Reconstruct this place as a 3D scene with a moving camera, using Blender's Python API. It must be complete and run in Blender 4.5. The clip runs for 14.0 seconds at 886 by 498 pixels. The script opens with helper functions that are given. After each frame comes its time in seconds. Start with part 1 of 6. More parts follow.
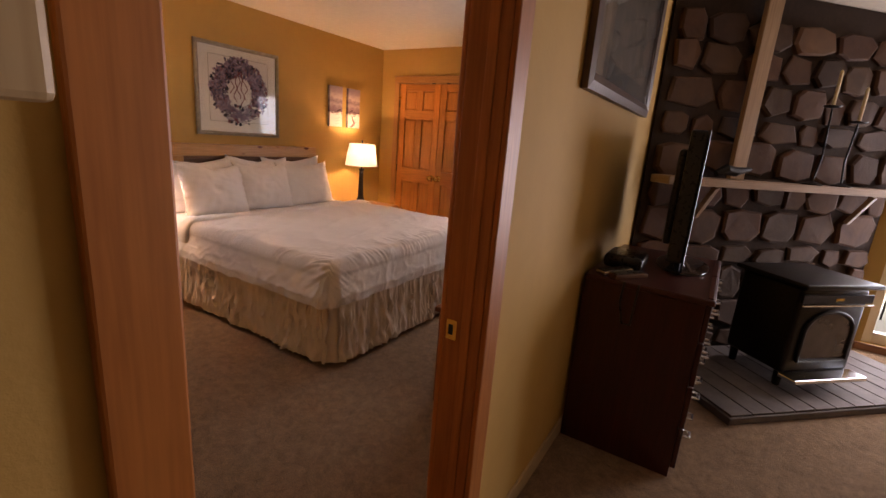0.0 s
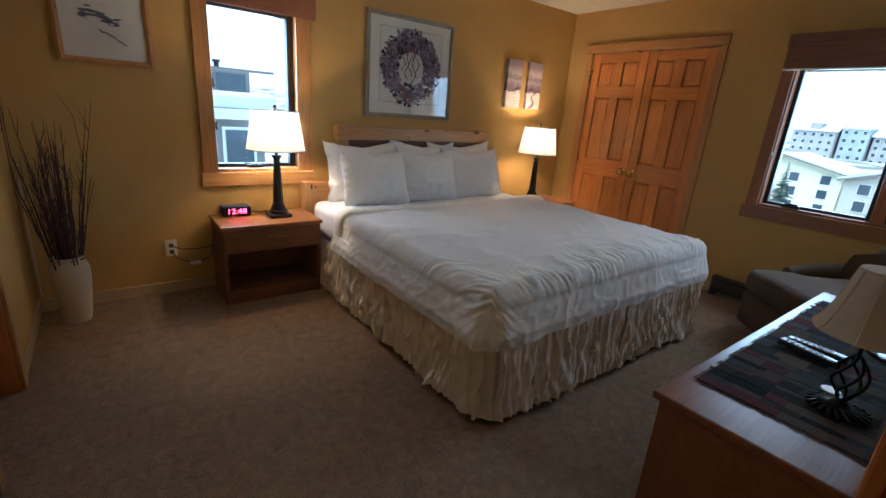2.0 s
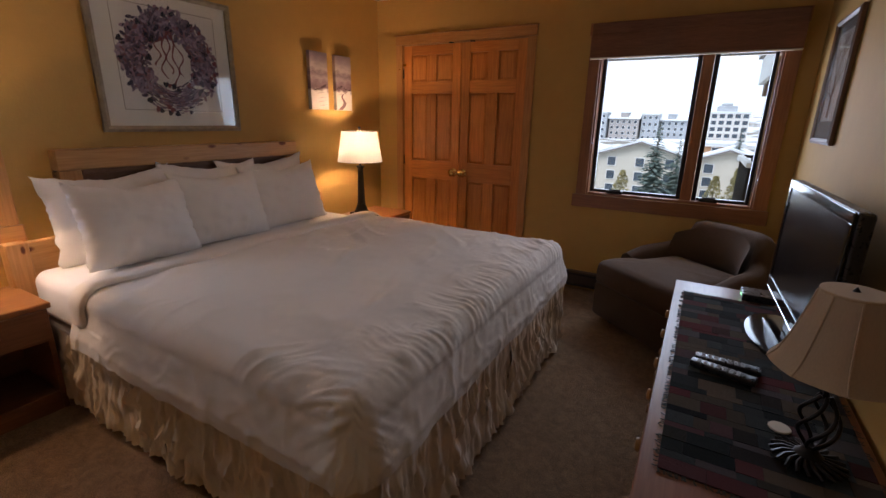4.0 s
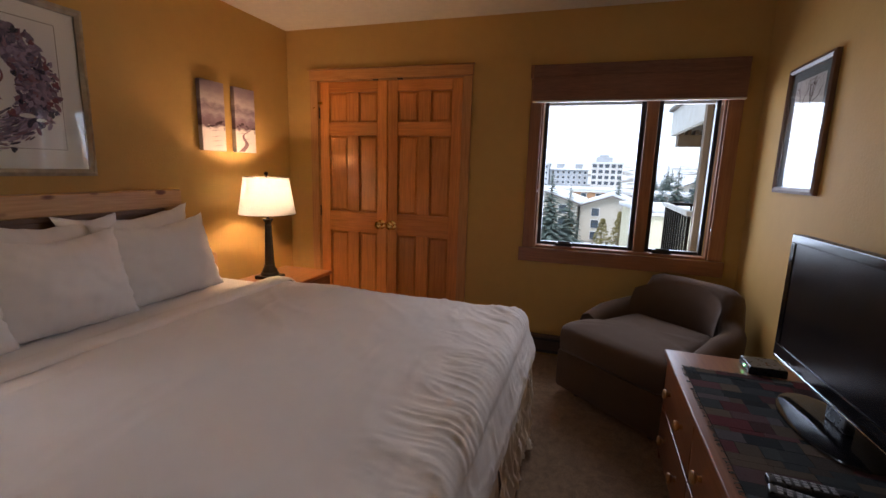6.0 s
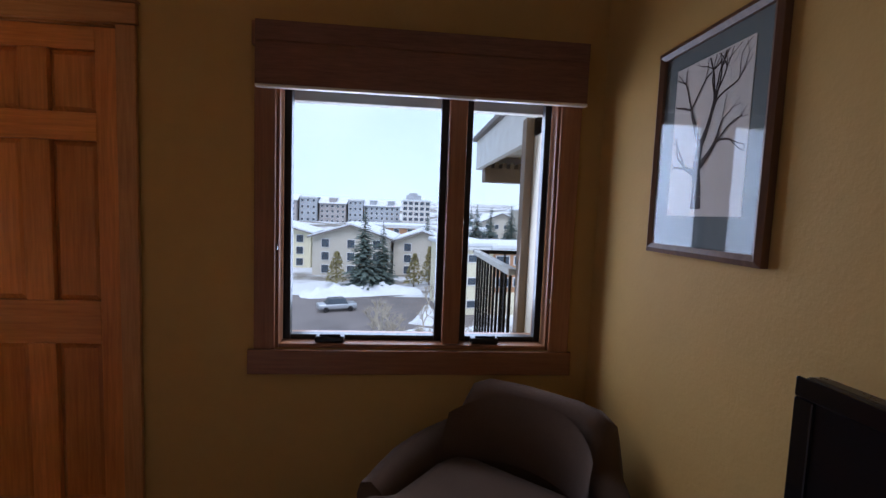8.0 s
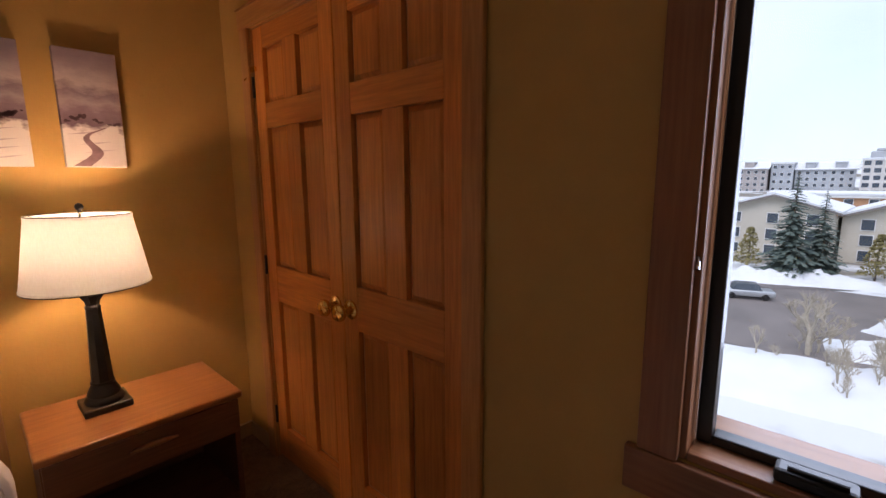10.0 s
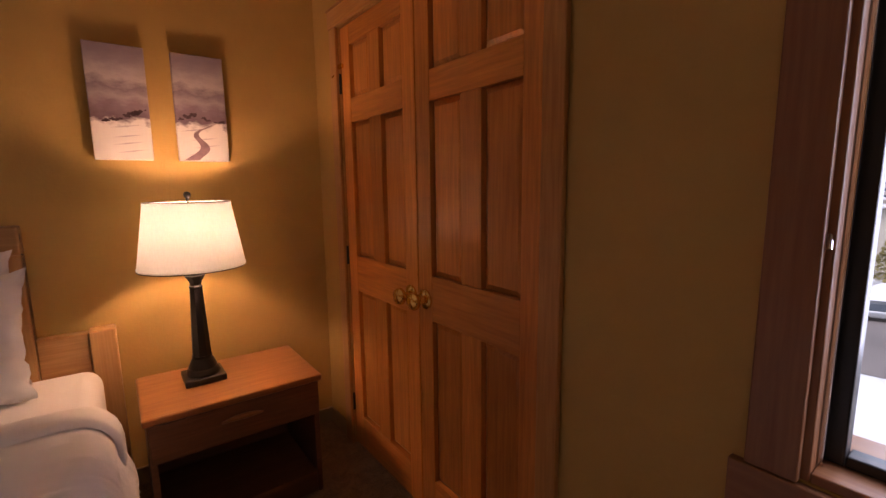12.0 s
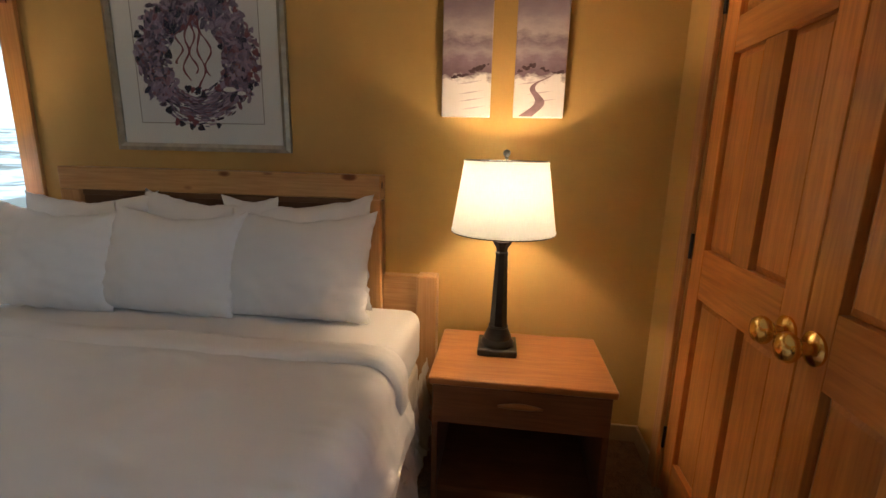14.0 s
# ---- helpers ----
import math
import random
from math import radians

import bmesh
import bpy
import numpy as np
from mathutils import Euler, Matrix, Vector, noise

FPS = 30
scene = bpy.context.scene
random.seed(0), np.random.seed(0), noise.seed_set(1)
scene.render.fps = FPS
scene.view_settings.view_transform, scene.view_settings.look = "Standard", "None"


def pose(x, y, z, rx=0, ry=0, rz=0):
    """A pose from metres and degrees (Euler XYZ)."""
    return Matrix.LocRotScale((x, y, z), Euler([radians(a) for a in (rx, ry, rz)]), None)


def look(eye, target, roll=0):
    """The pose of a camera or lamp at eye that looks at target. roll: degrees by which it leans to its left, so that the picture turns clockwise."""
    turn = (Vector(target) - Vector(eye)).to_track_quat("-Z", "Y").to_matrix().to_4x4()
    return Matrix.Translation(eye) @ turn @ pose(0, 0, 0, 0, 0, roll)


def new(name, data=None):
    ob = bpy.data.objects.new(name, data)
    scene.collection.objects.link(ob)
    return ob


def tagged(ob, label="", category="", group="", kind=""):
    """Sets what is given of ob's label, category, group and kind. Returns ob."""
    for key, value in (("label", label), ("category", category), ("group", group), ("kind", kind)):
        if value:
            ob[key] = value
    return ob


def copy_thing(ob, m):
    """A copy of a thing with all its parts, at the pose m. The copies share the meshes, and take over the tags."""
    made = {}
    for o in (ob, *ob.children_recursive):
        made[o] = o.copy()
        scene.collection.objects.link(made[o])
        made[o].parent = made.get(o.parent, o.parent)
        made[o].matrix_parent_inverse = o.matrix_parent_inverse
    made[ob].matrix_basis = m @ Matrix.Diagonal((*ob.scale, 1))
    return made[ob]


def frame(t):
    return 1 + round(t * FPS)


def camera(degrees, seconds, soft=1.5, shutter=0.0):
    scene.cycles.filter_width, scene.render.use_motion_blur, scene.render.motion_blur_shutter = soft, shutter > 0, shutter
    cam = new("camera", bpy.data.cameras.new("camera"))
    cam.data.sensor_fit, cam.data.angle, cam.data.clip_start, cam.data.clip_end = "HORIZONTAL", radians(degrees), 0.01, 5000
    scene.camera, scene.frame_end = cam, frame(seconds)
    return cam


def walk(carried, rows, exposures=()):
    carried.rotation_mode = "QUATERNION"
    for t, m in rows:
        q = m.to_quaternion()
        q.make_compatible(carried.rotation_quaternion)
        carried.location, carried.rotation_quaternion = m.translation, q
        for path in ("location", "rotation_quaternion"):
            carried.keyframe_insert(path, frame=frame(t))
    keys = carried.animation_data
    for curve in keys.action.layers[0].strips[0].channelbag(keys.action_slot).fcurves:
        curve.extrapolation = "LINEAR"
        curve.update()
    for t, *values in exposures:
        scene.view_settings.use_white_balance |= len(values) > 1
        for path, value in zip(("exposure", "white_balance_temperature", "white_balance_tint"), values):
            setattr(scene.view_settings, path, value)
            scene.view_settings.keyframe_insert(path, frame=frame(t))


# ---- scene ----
cam = camera(89.8, 14.0)
PATH = [
    (0, (0.36, 0.391, 1.395), (-0.662, 2.042, 0.917), 4.5),
    (0.5, (0.165, 0.624, 1.385), (-1.178, 2.018, 0.88), 4.9),
    (1, (0.036, 0.815, 1.376), (-1.534, 1.932, 0.843), 5.7),
    (1.5, (-0.103, 0.867, 1.371), (-1.742, 1.869, 0.814), 5.8),
    (2, (-0.241, 0.898, 1.363), (-1.754, 2.064, 0.77), 4.4),
    (2.5, (-0.382, 1.081, 1.39), (-1.704, 2.445, 0.763), 3.3),
    (3, (-0.484, 1.198, 1.372), (-1.593, 2.739, 0.745), 2.6),
    (3.2, (-0.536, 1.206, 1.377), (-1.558, 2.806, 0.75), 2.5),
    (5.3, (-1.157, 1.679, 1.365), (-2.046, 3.418, 0.937), 0.7),
    (5.5, (-1.195, 1.69, 1.347), (-2.019, 3.466, 0.94), 0.9),
    (6, (-1.206, 1.797, 1.361), (-1.809, 3.672, 1.01), 1.7),
    (6.5, (-1.195, 2.096, 1.405), (-1.532, 4.044, 1.106), 2.4),
    (7, (-1.15, 2.454, 1.465), (-1.258, 4.431, 1.178), 2.4),
    (7.5, (-1.165, 2.838, 1.441), (-1.053, 4.821, 1.207), 2.3),
    (8, (-1.068, 3.266, 1.394), (-0.88, 5.25, 1.23), 2.2),
    (8.5, (-1.014, 3.635, 1.386), (-1.214, 5.618, 1.219), 1.3),
    (9, (-1.3, 3.863, 1.371), (-1.921, 5.754, 1.177), 2.6),
    (9.2, (-1.349, 3.943, 1.427), (-2.18, 5.743, 1.159), 1.7),
    (11.3, (-1.352, 4.204, 1.338), (-2.875, 5.465, 1.060), 0.1),
    (11.5, (-1.352, 4.203, 1.338), (-2.883, 5.458, 1.056), -0.2),
    (12, (-1.367, 4.182, 1.33), (-2.956, 5.361, 1.04), -0.7),
    (12.5, (-1.419, 4.170, 1.340), (-3.181, 5.052, 1.002), -0.1),
    (13, (-1.543, 4.263, 1.31), (-3.459, 4.694, 0.927), 1.1),
    (13.5, (-1.669, 4.327, 1.315), (-3.618, 4.419, 0.881), 1.6),
    (14, (-1.725, 4.413, 1.297), (-3.664, 4.164, 0.872), 1.3),
]
EXPOSURES = [(0.0, 3.37, 8800, 44), (0.5, 3.95, 8200, 38), (1.0, 3.58, 6400, 20), (1.5, 3.48, 5800, 12), (2.2, 2.92, 5500, 10), (2.6, 2.68, 5400, 8), (3.0, 2.52, 5900, 18), (5.5, 2.75, 7400, 35), (6.5, 2.67, 6400, 28), (7.5, 2.25, 5700, 27), (8.0, 2.12, 6400, 34), (8.5, 1.65, 6400, 28), (9.0, 1.85, 7000, 32), (11.3, 2.3, 7200, 44), (12.2, 2.35, 8000, 50), (12.6, 2.78, 8900, 46), (13.0, 3.2, 8000, 40), (13.5, 2.97, 6900, 21), (14.0, 2.78, 6300, 13)]
walk(cam, [(t, look(eye, target, roll)) for t, eye, target, roll in PATH], EXPOSURES)
SKY, P_NORTH, P_WEST, P_PATIO, P_LAMP = 0.06, 4.2, 2.2, 12.0, 9.5

# ---- light and exposure ----
world = bpy.data.worlds.new("overcast_sky")
scene.world = world
world.use_nodes = True
wn = world.node_tree.nodes
sky = wn.new("ShaderNodeTexSky")
sky.sky_type = "NISHITA"
sky.sun_disc = False
sky.sun_elevation, sky.sun_rotation = radians(60), radians(180)
sky.air_density, sky.dust_density, sky.ozone_density = 0.85, 1.0, 1.0
wn["Background"].inputs["Strength"].default_value = SKY
cloud = wn.new("ShaderNodeTexNoise")
cloud.inputs["Scale"].default_value, cloud.inputs["Detail"].default_value = 2.2, 6.0
cover = wn.new("ShaderNodeValToRGB")
cover.color_ramp.elements[0].position, cover.color_ramp.elements[0].color = 0.35, (3.6, 4.5, 4.9, 1)
cover.color_ramp.elements[1].position, cover.color_ramp.elements[1].color = 0.70, (4.6, 5.25, 5.4, 1)
veil = wn.new("ShaderNodeMix")
veil.data_type = "RGBA"
veil.inputs[0].default_value = 0.85
world.node_tree.links.new(cloud.outputs["Fac"], cover.inputs["Fac"])
world.node_tree.links.new(sky.outputs["Color"], veil.inputs[6])
world.node_tree.links.new(cover.outputs["Color"], veil.inputs[7])
world.node_tree.links.new(veil.outputs[2], wn["Background"].inputs["Color"])

sun_data = bpy.data.lights.new("sun", "SUN")
sun_data.energy, sun_data.angle, sun_data.color = 0.5, radians(30), (1.0, 0.97, 0.92)
sun = new("sun", sun_data)
sun.matrix_world = look((0, -30, 52), (0, 0, 0))


def window_light(name, x, y, z, aim, w, h, power):
    """Skylight standing in the opening of a window."""
    d = bpy.data.lights.new(name, "AREA")
    d.shape, d.size, d.size_y, d.energy, d.color = "RECTANGLE", w, h, power, (0.72, 0.86, 1.0)
    ob = new(name, d)
    ob.matrix_world = look((x, y, z), aim)
    return ob


window_light("skylight_north", -1.0, 5.55, 1.4, (-1.0, 2.0, 0.9), 1.1, 1.0, P_NORTH)
window_light("skylight_west", -3.97, 1.77, 1.4, (0.0, 1.77, 0.9), 0.46, 1.0, P_WEST)
window_light("skylight_patio", 2.4, 5.4, 1.1, (2.2, 2.0, 0.7), 1.6, 2.0, P_PATIO)

# ---- materials ----


def nodes_of(name, rough=0.5, metal=0.0, spec=0.5):
    m = bpy.data.materials.new(name)
    m.use_nodes = True
    t = m.node_tree
    b = t.nodes["Principled BSDF"]
    b.inputs["Roughness"].default_value = rough
    b.inputs["Metallic"].default_value = metal
    b.inputs["Specular IOR Level"].default_value = spec
    return m, t, b


def coords(t, scale=(1, 1, 1), kind="Object"):
    tc = t.nodes.new("ShaderNodeTexCoord")
    mp = t.nodes.new("ShaderNodeMapping")
    mp.inputs["Scale"].default_value = scale
    t.links.new(tc.outputs[kind], mp.inputs["Vector"])
    return mp.outputs["Vector"]


def noise_of(t, vec, scale, detail=4.0, rough=0.55, dist=0.0):
    n = t.nodes.new("ShaderNodeTexNoise")
    n.inputs["Scale"].default_value = scale
    n.inputs["Detail"].default_value = detail
    n.inputs["Roughness"].default_value = rough
    n.inputs["Distortion"].default_value = dist
    t.links.new(vec, n.inputs["Vector"])
    return n.outputs["Fac"]


def ramp(t, fac, stops):
    r = t.nodes.new("ShaderNodeValToRGB")
    e = r.color_ramp.elements
    while len(e) < len(stops):
        e.new(0.5)
    for el, (p, c) in zip(e, stops):
        el.position, el.color = p, (*c, 1)
    t.links.new(fac, r.inputs["Fac"])
    return r.outputs["Color"]


def mixc(t, fac, a, b, mode="MIX"):
    n = t.nodes.new("ShaderNodeMix")
    n.data_type, n.blend_type = "RGBA", mode
    for sock, v in ((n.inputs[0], fac), (n.inputs[6], a), (n.inputs[7], b)):
        if isinstance(v, (int, float)):
            sock.default_value = v
        elif isinstance(v, tuple):
            sock.default_value = (*v, 1)
        else:
            t.links.new(v, sock)
    return n.outputs[2]


def bump(t, b, height, strength, dist=0.01):
    n = t.nodes.new("ShaderNodeBump")
    n.inputs["Strength"].default_value = strength
    n.inputs["Distance"].default_value = dist
    t.links.new(height, n.inputs["Height"])
    t.links.new(n.outputs["Normal"], b.inputs["Normal"])


def island(t):
    g = t.nodes.new("ShaderNodeNewGeometry")
    return g.outputs["Random Per Island"]


def objrand(t):
    return t.nodes.new("ShaderNodeObjectInfo").outputs["Random"]


def dark(c, k):
    return tuple(v * k for v in c)


def plain(name, c, rough=0.5, metal=0.0, var=0.12, scale=8.0, bumpy=0.0, bscale=60.0, spec=0.5):
    """Paint, plastic, stone, metal: a colour with blotches and a fine relief."""
    m, t, b = nodes_of(name, rough, metal, spec)
    v = coords(t)
    n = noise_of(t, v, scale, 6)
    t.links.new(ramp(t, n, [(0.3, dark(c, 1 - var)), (0.7, tuple(min(1, x * (1 + var * 0.6)) for x in c))]), b.inputs["Base Color"])
    n2 = noise_of(t, v, bscale, 3)
    mr = t.nodes.new("ShaderNodeMapRange")
    mr.inputs[3].default_value, mr.inputs[4].default_value = max(0.02, rough - 0.08), min(1, rough + 0.1)
    t.links.new(n2, mr.inputs[0])
    t.links.new(mr.outputs[0], b.inputs["Roughness"])
    if bumpy:
        bump(t, b, n2, bumpy, 0.004)
    return m


def wood(name, light, deep, axis="z", rough=0.42, knots=0.0, fine=1.0):
    """Sawn and varnished boards, the grain along one axis."""
    m, t, b = nodes_of(name, rough)
    k = {"x": (1.2, 22, 22), "y": (22, 1.2, 22), "z": (22, 22, 1.2)}[axis]
    v = coords(t, tuple(q * fine for q in k))
    rnd = t.nodes.new("ShaderNodeVectorMath")
    rnd.operation = "ADD"
    ri = objrand(t)
    sc = t.nodes.new("ShaderNodeMath")
    sc.operation = "MULTIPLY"
    sc.inputs[1].default_value = 37.0
    t.links.new(ri, sc.inputs[0])
    t.links.new(v, rnd.inputs[0])
    t.links.new(sc.outputs[0], rnd.inputs[1])
    v = rnd.outputs[0]
    g = noise_of(t, v, 1.0, 7, 0.6, 1.2)
    f = noise_of(t, v, 5.0, 3, 0.5)
    c = ramp(t, g, [(0.28, deep), (0.5, tuple((a + d) / 2 for a, d in zip(light, deep))), (0.72, light)])
    c = mixc(t, 0.35, c, ramp(t, f, [(0.35, dark(deep, 0.75)), (0.65, light)]))
    big = noise_of(t, coords(t), 2.3, 3)
    c = mixc(t, 0.5, c, ramp(t, big, [(0.35, (0.75, 0.7, 0.66)), (0.7, (1.0, 1.0, 1.0))]), "MULTIPLY")
    c = mixc(t, 1.0, c, ramp(t, ri, [(0.0, (0.80, 0.77, 0.74)), (0.5, (0.95, 0.95, 0.94)), (1.0, (1.08, 1.05, 1.0))]), "MULTIPLY")
    if knots:
        kk = {"x": (4, 9, 9), "y": (9, 4, 9), "z": (9, 9, 4)}[axis]
        vo = t.nodes.new("ShaderNodeTexVoronoi")
        vo.inputs["Scale"].default_value = 1.0
        t.links.new(coords(t, kk), vo.inputs["Vector"])
        kc = ramp(t, vo.outputs["Distance"], [(0.0, (0.05, 0.02, 0.012)), (knots, (0.30, 0.14, 0.06)), (knots * 1.5, (1, 1, 1))])
        c = mixc(t, 1.0, c, kc, "MULTIPLY")
    t.links.new(c, b.inputs["Base Color"])
    bump(t, b, g, 0.12, 0.002)
    return m


def fabric(name, c, weave=700.0, rough=0.9, var=0.1, relief=0.25, sheen=0.2, large=3.0):
    m, t, b = nodes_of(name, rough, 0, 0.2)
    v = coords(t)
    n = noise_of(t, v, large, 4)
    w = noise_of(t, v, weave, 2)
    col = mixc(t, 0.5, ramp(t, n, [(0.3, dark(c, 1 - var)), (0.7, c)]), ramp(t, w, [(0.3, dark(c, 1 - 2.2 * var)), (0.7, tuple(min(1, x * 1.05) for x in c))]))
    t.links.new(col, b.inputs["Base Color"])
    b.inputs["Sheen Weight"].default_value = sheen
    bump(t, b, w, relief, 0.002)
    return m


def emitter(name, c, strength):
    m, t, b = nodes_of(name)
    b.inputs["Base Color"].default_value = (*c, 1)
    b.inputs["Emission Color"].default_value = (*c, 1)
    b.inputs["Emission Strength"].default_value = strength
    return m


def wall_paint(name, c):
    m, t, b = nodes_of(name, 0.72, 0, 0.3)
    v = coords(t)
    n = noise_of(t, v, 1.3, 5, 0.6)
    s = noise_of(t, v, 14, 4)
    col = mixc(t, 0.5, ramp(t, n, [(0.3, dark(c, 0.93)), (0.7, c)]), ramp(t, s, [(0.3, dark(c, 0.95)), (0.7, tuple(min(1, q * 1.03) for q in c))]))
    t.links.new(col, b.inputs["Base Color"])
    bump(t, b, noise_of(t, v, 75, 3, 0.6), 0.22, 0.004)
    return m


M_WALL = wall_paint("ochre_wall_paint", (0.54, 0.335, 0.105))
M_LIVWALL = wall_paint("tan_wall_paint", (0.47, 0.30, 0.12))
M_CEIL = plain("textured_ceiling", (0.74, 0.70, 0.60), 0.9, 0, 0.05, 20, 0.6, 120, 0.2)
M_TRIM = plain("cream_baseboard", (0.50, 0.36, 0.20), 0.5, 0, 0.1, 6)
PINE_L, PINE_D = (0.62, 0.33, 0.12), (0.44, 0.19, 0.055)
M_PINE_Z = wood("pine_upright", PINE_L, PINE_D, "z", 0.38, 0.04)
M_PINE_X = wood("pine_across", PINE_L, PINE_D, "x", 0.38)
M_PINE_Y = wood("pine_along", PINE_L, PINE_D, "y", 0.38)
M_DOORZ = wood("pine_door_stile", (0.80, 0.335, 0.085), (0.54, 0.180, 0.037), "z", 0.36)
M_DOORX = wood("pine_door_rail", (0.80, 0.335, 0.085), (0.54, 0.180, 0.037), "x", 0.36)
M_JAMB = wood("red_pine_jamb", (0.57, 0.205, 0.052), (0.39, 0.122, 0.026), "z", 0.42, 0.03)
M_KNOTTY = wood("knotty_pine_rail", (0.72, 0.43, 0.18), (0.54, 0.27, 0.09), "y", 0.42, 0.12)
M_KNOTTYZ = wood("knotty_pine_post", (0.68, 0.40, 0.17), (0.52, 0.26, 0.09), "z", 0.42, 0.07)
M_PANELBROWN = wood("dark_headboard_panel", (0.20, 0.10, 0.05), (0.12, 0.055, 0.025), "y", 0.45)
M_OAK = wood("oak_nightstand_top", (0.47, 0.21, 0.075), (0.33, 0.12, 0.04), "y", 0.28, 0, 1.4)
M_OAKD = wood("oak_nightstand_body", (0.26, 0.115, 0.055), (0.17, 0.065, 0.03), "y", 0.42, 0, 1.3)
M_DRESS = wood("cherry_dresser", (0.33, 0.13, 0.06), (0.21, 0.07, 0.03), "y", 0.3, 0, 1.2)
M_REDWOOD = wood("window_wood", (0.42, 0.19, 0.085), (0.30, 0.115, 0.05), "z", 0.42)
M_REDWOODX = wood("window_wood_across", (0.42, 0.19, 0.085), (0.30, 0.115, 0.05), "x", 0.42)
M_CABINET = wood("pale_cabinet_wood", (0.72, 0.56, 0.34), (0.55, 0.38, 0.2), "z", 0.4)
M_CHERRYD = wood("dark_chest_wood", (0.09, 0.018, 0.012), (0.05, 0.010, 0.007), "z", 0.3)
M_BLIND = wood("woven_brown_blind", (0.26, 0.12, 0.07), (0.15, 0.06, 0.035), "x", 0.7, 0, 2.5)
M_BLINDY = wood("woven_amber_blind", (0.40, 0.16, 0.08), (0.24, 0.085, 0.04), "y", 0.7, 0, 2.5)
M_BLACK = plain("satin_black", (0.012, 0.011, 0.011), 0.38, 0, 0.2, 10)
M_PLASTIC = plain("black_plastic", (0.015, 0.015, 0.017), 0.28, 0, 0.1, 20)
M_SCREEN = plain("black_screen", (0.006, 0.006, 0.008), 0.22, 0, 0.1, 4, 0, 10, 0.4)
M_CHROME = plain("bright_chrome", (0.75, 0.76, 0.78), 0.12, 1.0, 0.05, 10)
M_BRASS = plain("polished_brass", (0.83, 0.58, 0.20), 0.16, 1.0, 0.12, 18)
M_PEWTER = plain("pewter_frame", (0.36, 0.33, 0.27), 0.34, 0.85, 0.2, 25)
M_DARKFRAME = plain("dark_wood_frame", (0.07, 0.035, 0.022), 0.4, 0, 0.25, 20)
M_BROWNFRAME = wood("brown_frame", (0.20, 0.10, 0.055), (0.12, 0.055, 0.03), "z", 0.4)
M_MAT = plain("white_mat_board", (0.78, 0.75, 0.68), 0.85, 0, 0.04, 5)
M_BLUEMAT = plain("grey_green_mat_board", (0.15, 0.19, 0.19), 0.85, 0, 0.06, 5)
M_PAPER = plain("print_paper", (0.74, 0.71, 0.66), 0.85, 0, 0.05, 4)
M_SHEET = fabric("white_duvet_cotton", (0.80, 0.77, 0.74), 900, 0.88, 0.05, 0.2, 0.15)
M_PILLOW = fabric("white_pillowcase", (0.82, 0.80, 0.78), 900, 0.88, 0.04, 0.18, 0.15)
M_SKIRT = fabric("cream_bed_skirt", (0.80, 0.70, 0.58), 800, 0.9, 0.1, 0.2, 0.1)
M_CHAIR = fabric("taupe_upholstery", (0.098, 0.058, 0.036), 420, 0.95, 0.2, 0.5, 0.12, 6)
M_VASE = plain("cream_ceramic", (0.56, 0.47, 0.35), 0.5, 0, 0.08, 6, 0.1, 30)
M_TWIG = plain("dried_twig", (0.07, 0.03, 0.034), 0.8, 0, 0.3, 30)
M_WHITEPL = plain("ivory_plastic", (0.74, 0.69, 0.58), 0.4, 0, 0.04, 10)
M_HEATER = plain("brown_heater_enamel", (0.06, 0.04, 0.032), 0.45, 0, 0.15, 8)
M_IRON = plain("wrought_iron", (0.02, 0.018, 0.017), 0.4, 0.7, 0.25, 40, 0.2)
M_LAMPSH2 = fabric("unlit_tan_shade", (0.55, 0.40, 0.26), 500, 0.9, 0.08, 0.2)


def carpet():
    """Cut pile: worn lanes, mottled tufts and single yarn ends."""
    m, t, b = nodes_of("brown_carpet", 0.97, 0, 0.1)
    v = coords(t)
    a = noise_of(t, v, 1.7, 6, 0.62)
    f = noise_of(t, v, 20, 8, 0.85, 0.8)
    p = noise_of(t, v, 210, 4, 0.8)
    c = ramp(t, a, [(0.36, (0.30, 0.165, 0.082)), (0.64, (0.52, 0.315, 0.175))])
    c = mixc(t, 0.55, c, ramp(t, f, [(0.40, (0.075, 0.040, 0.018)), (0.60, (0.80, 0.51, 0.29))]))
    c = mixc(t, 0.5, c, ramp(t, p, [(0.40, (0.095, 0.054, 0.026)), (0.60, (0.76, 0.49, 0.28))]))
    t.links.new(c, b.inputs["Base Color"])
    b.inputs["Sheen Weight"].default_value = 0.15
    ad = t.nodes.new("ShaderNodeMath")
    ad.operation = "ADD"
    t.links.new(f, ad.inputs[0])
    t.links.new(p, ad.inputs[1])
    bump(t, b, ad.outputs[0], 1.0, 0.02)
    return m


def shade_cloth(name, c, trans):
    """Lamp shade cloth that the bulb shines through."""
    m, t, b = nodes_of(name, 0.9, 0, 0.1)
    v = coords(t, (1, 1, 0.15))
    w = noise_of(t, v, 260, 2)
    col = ramp(t, w, [(0.3, dark(c, 0.93)), (0.7, c)])
    t.links.new(col, b.inputs["Base Color"])
    tr = t.nodes.new("ShaderNodeBsdfTranslucent")
    t.links.new(col, tr.inputs["Color"])
    mx = t.nodes.new("ShaderNodeMixShader")
    mx.inputs[0].default_value = trans
    t.links.new(b.outputs[0], mx.inputs[1])
    t.links.new(tr.outputs[0], mx.inputs[2])
    t.links.new(mx.outputs[0], t.nodes["Material Output"].inputs["Surface"])
    return m


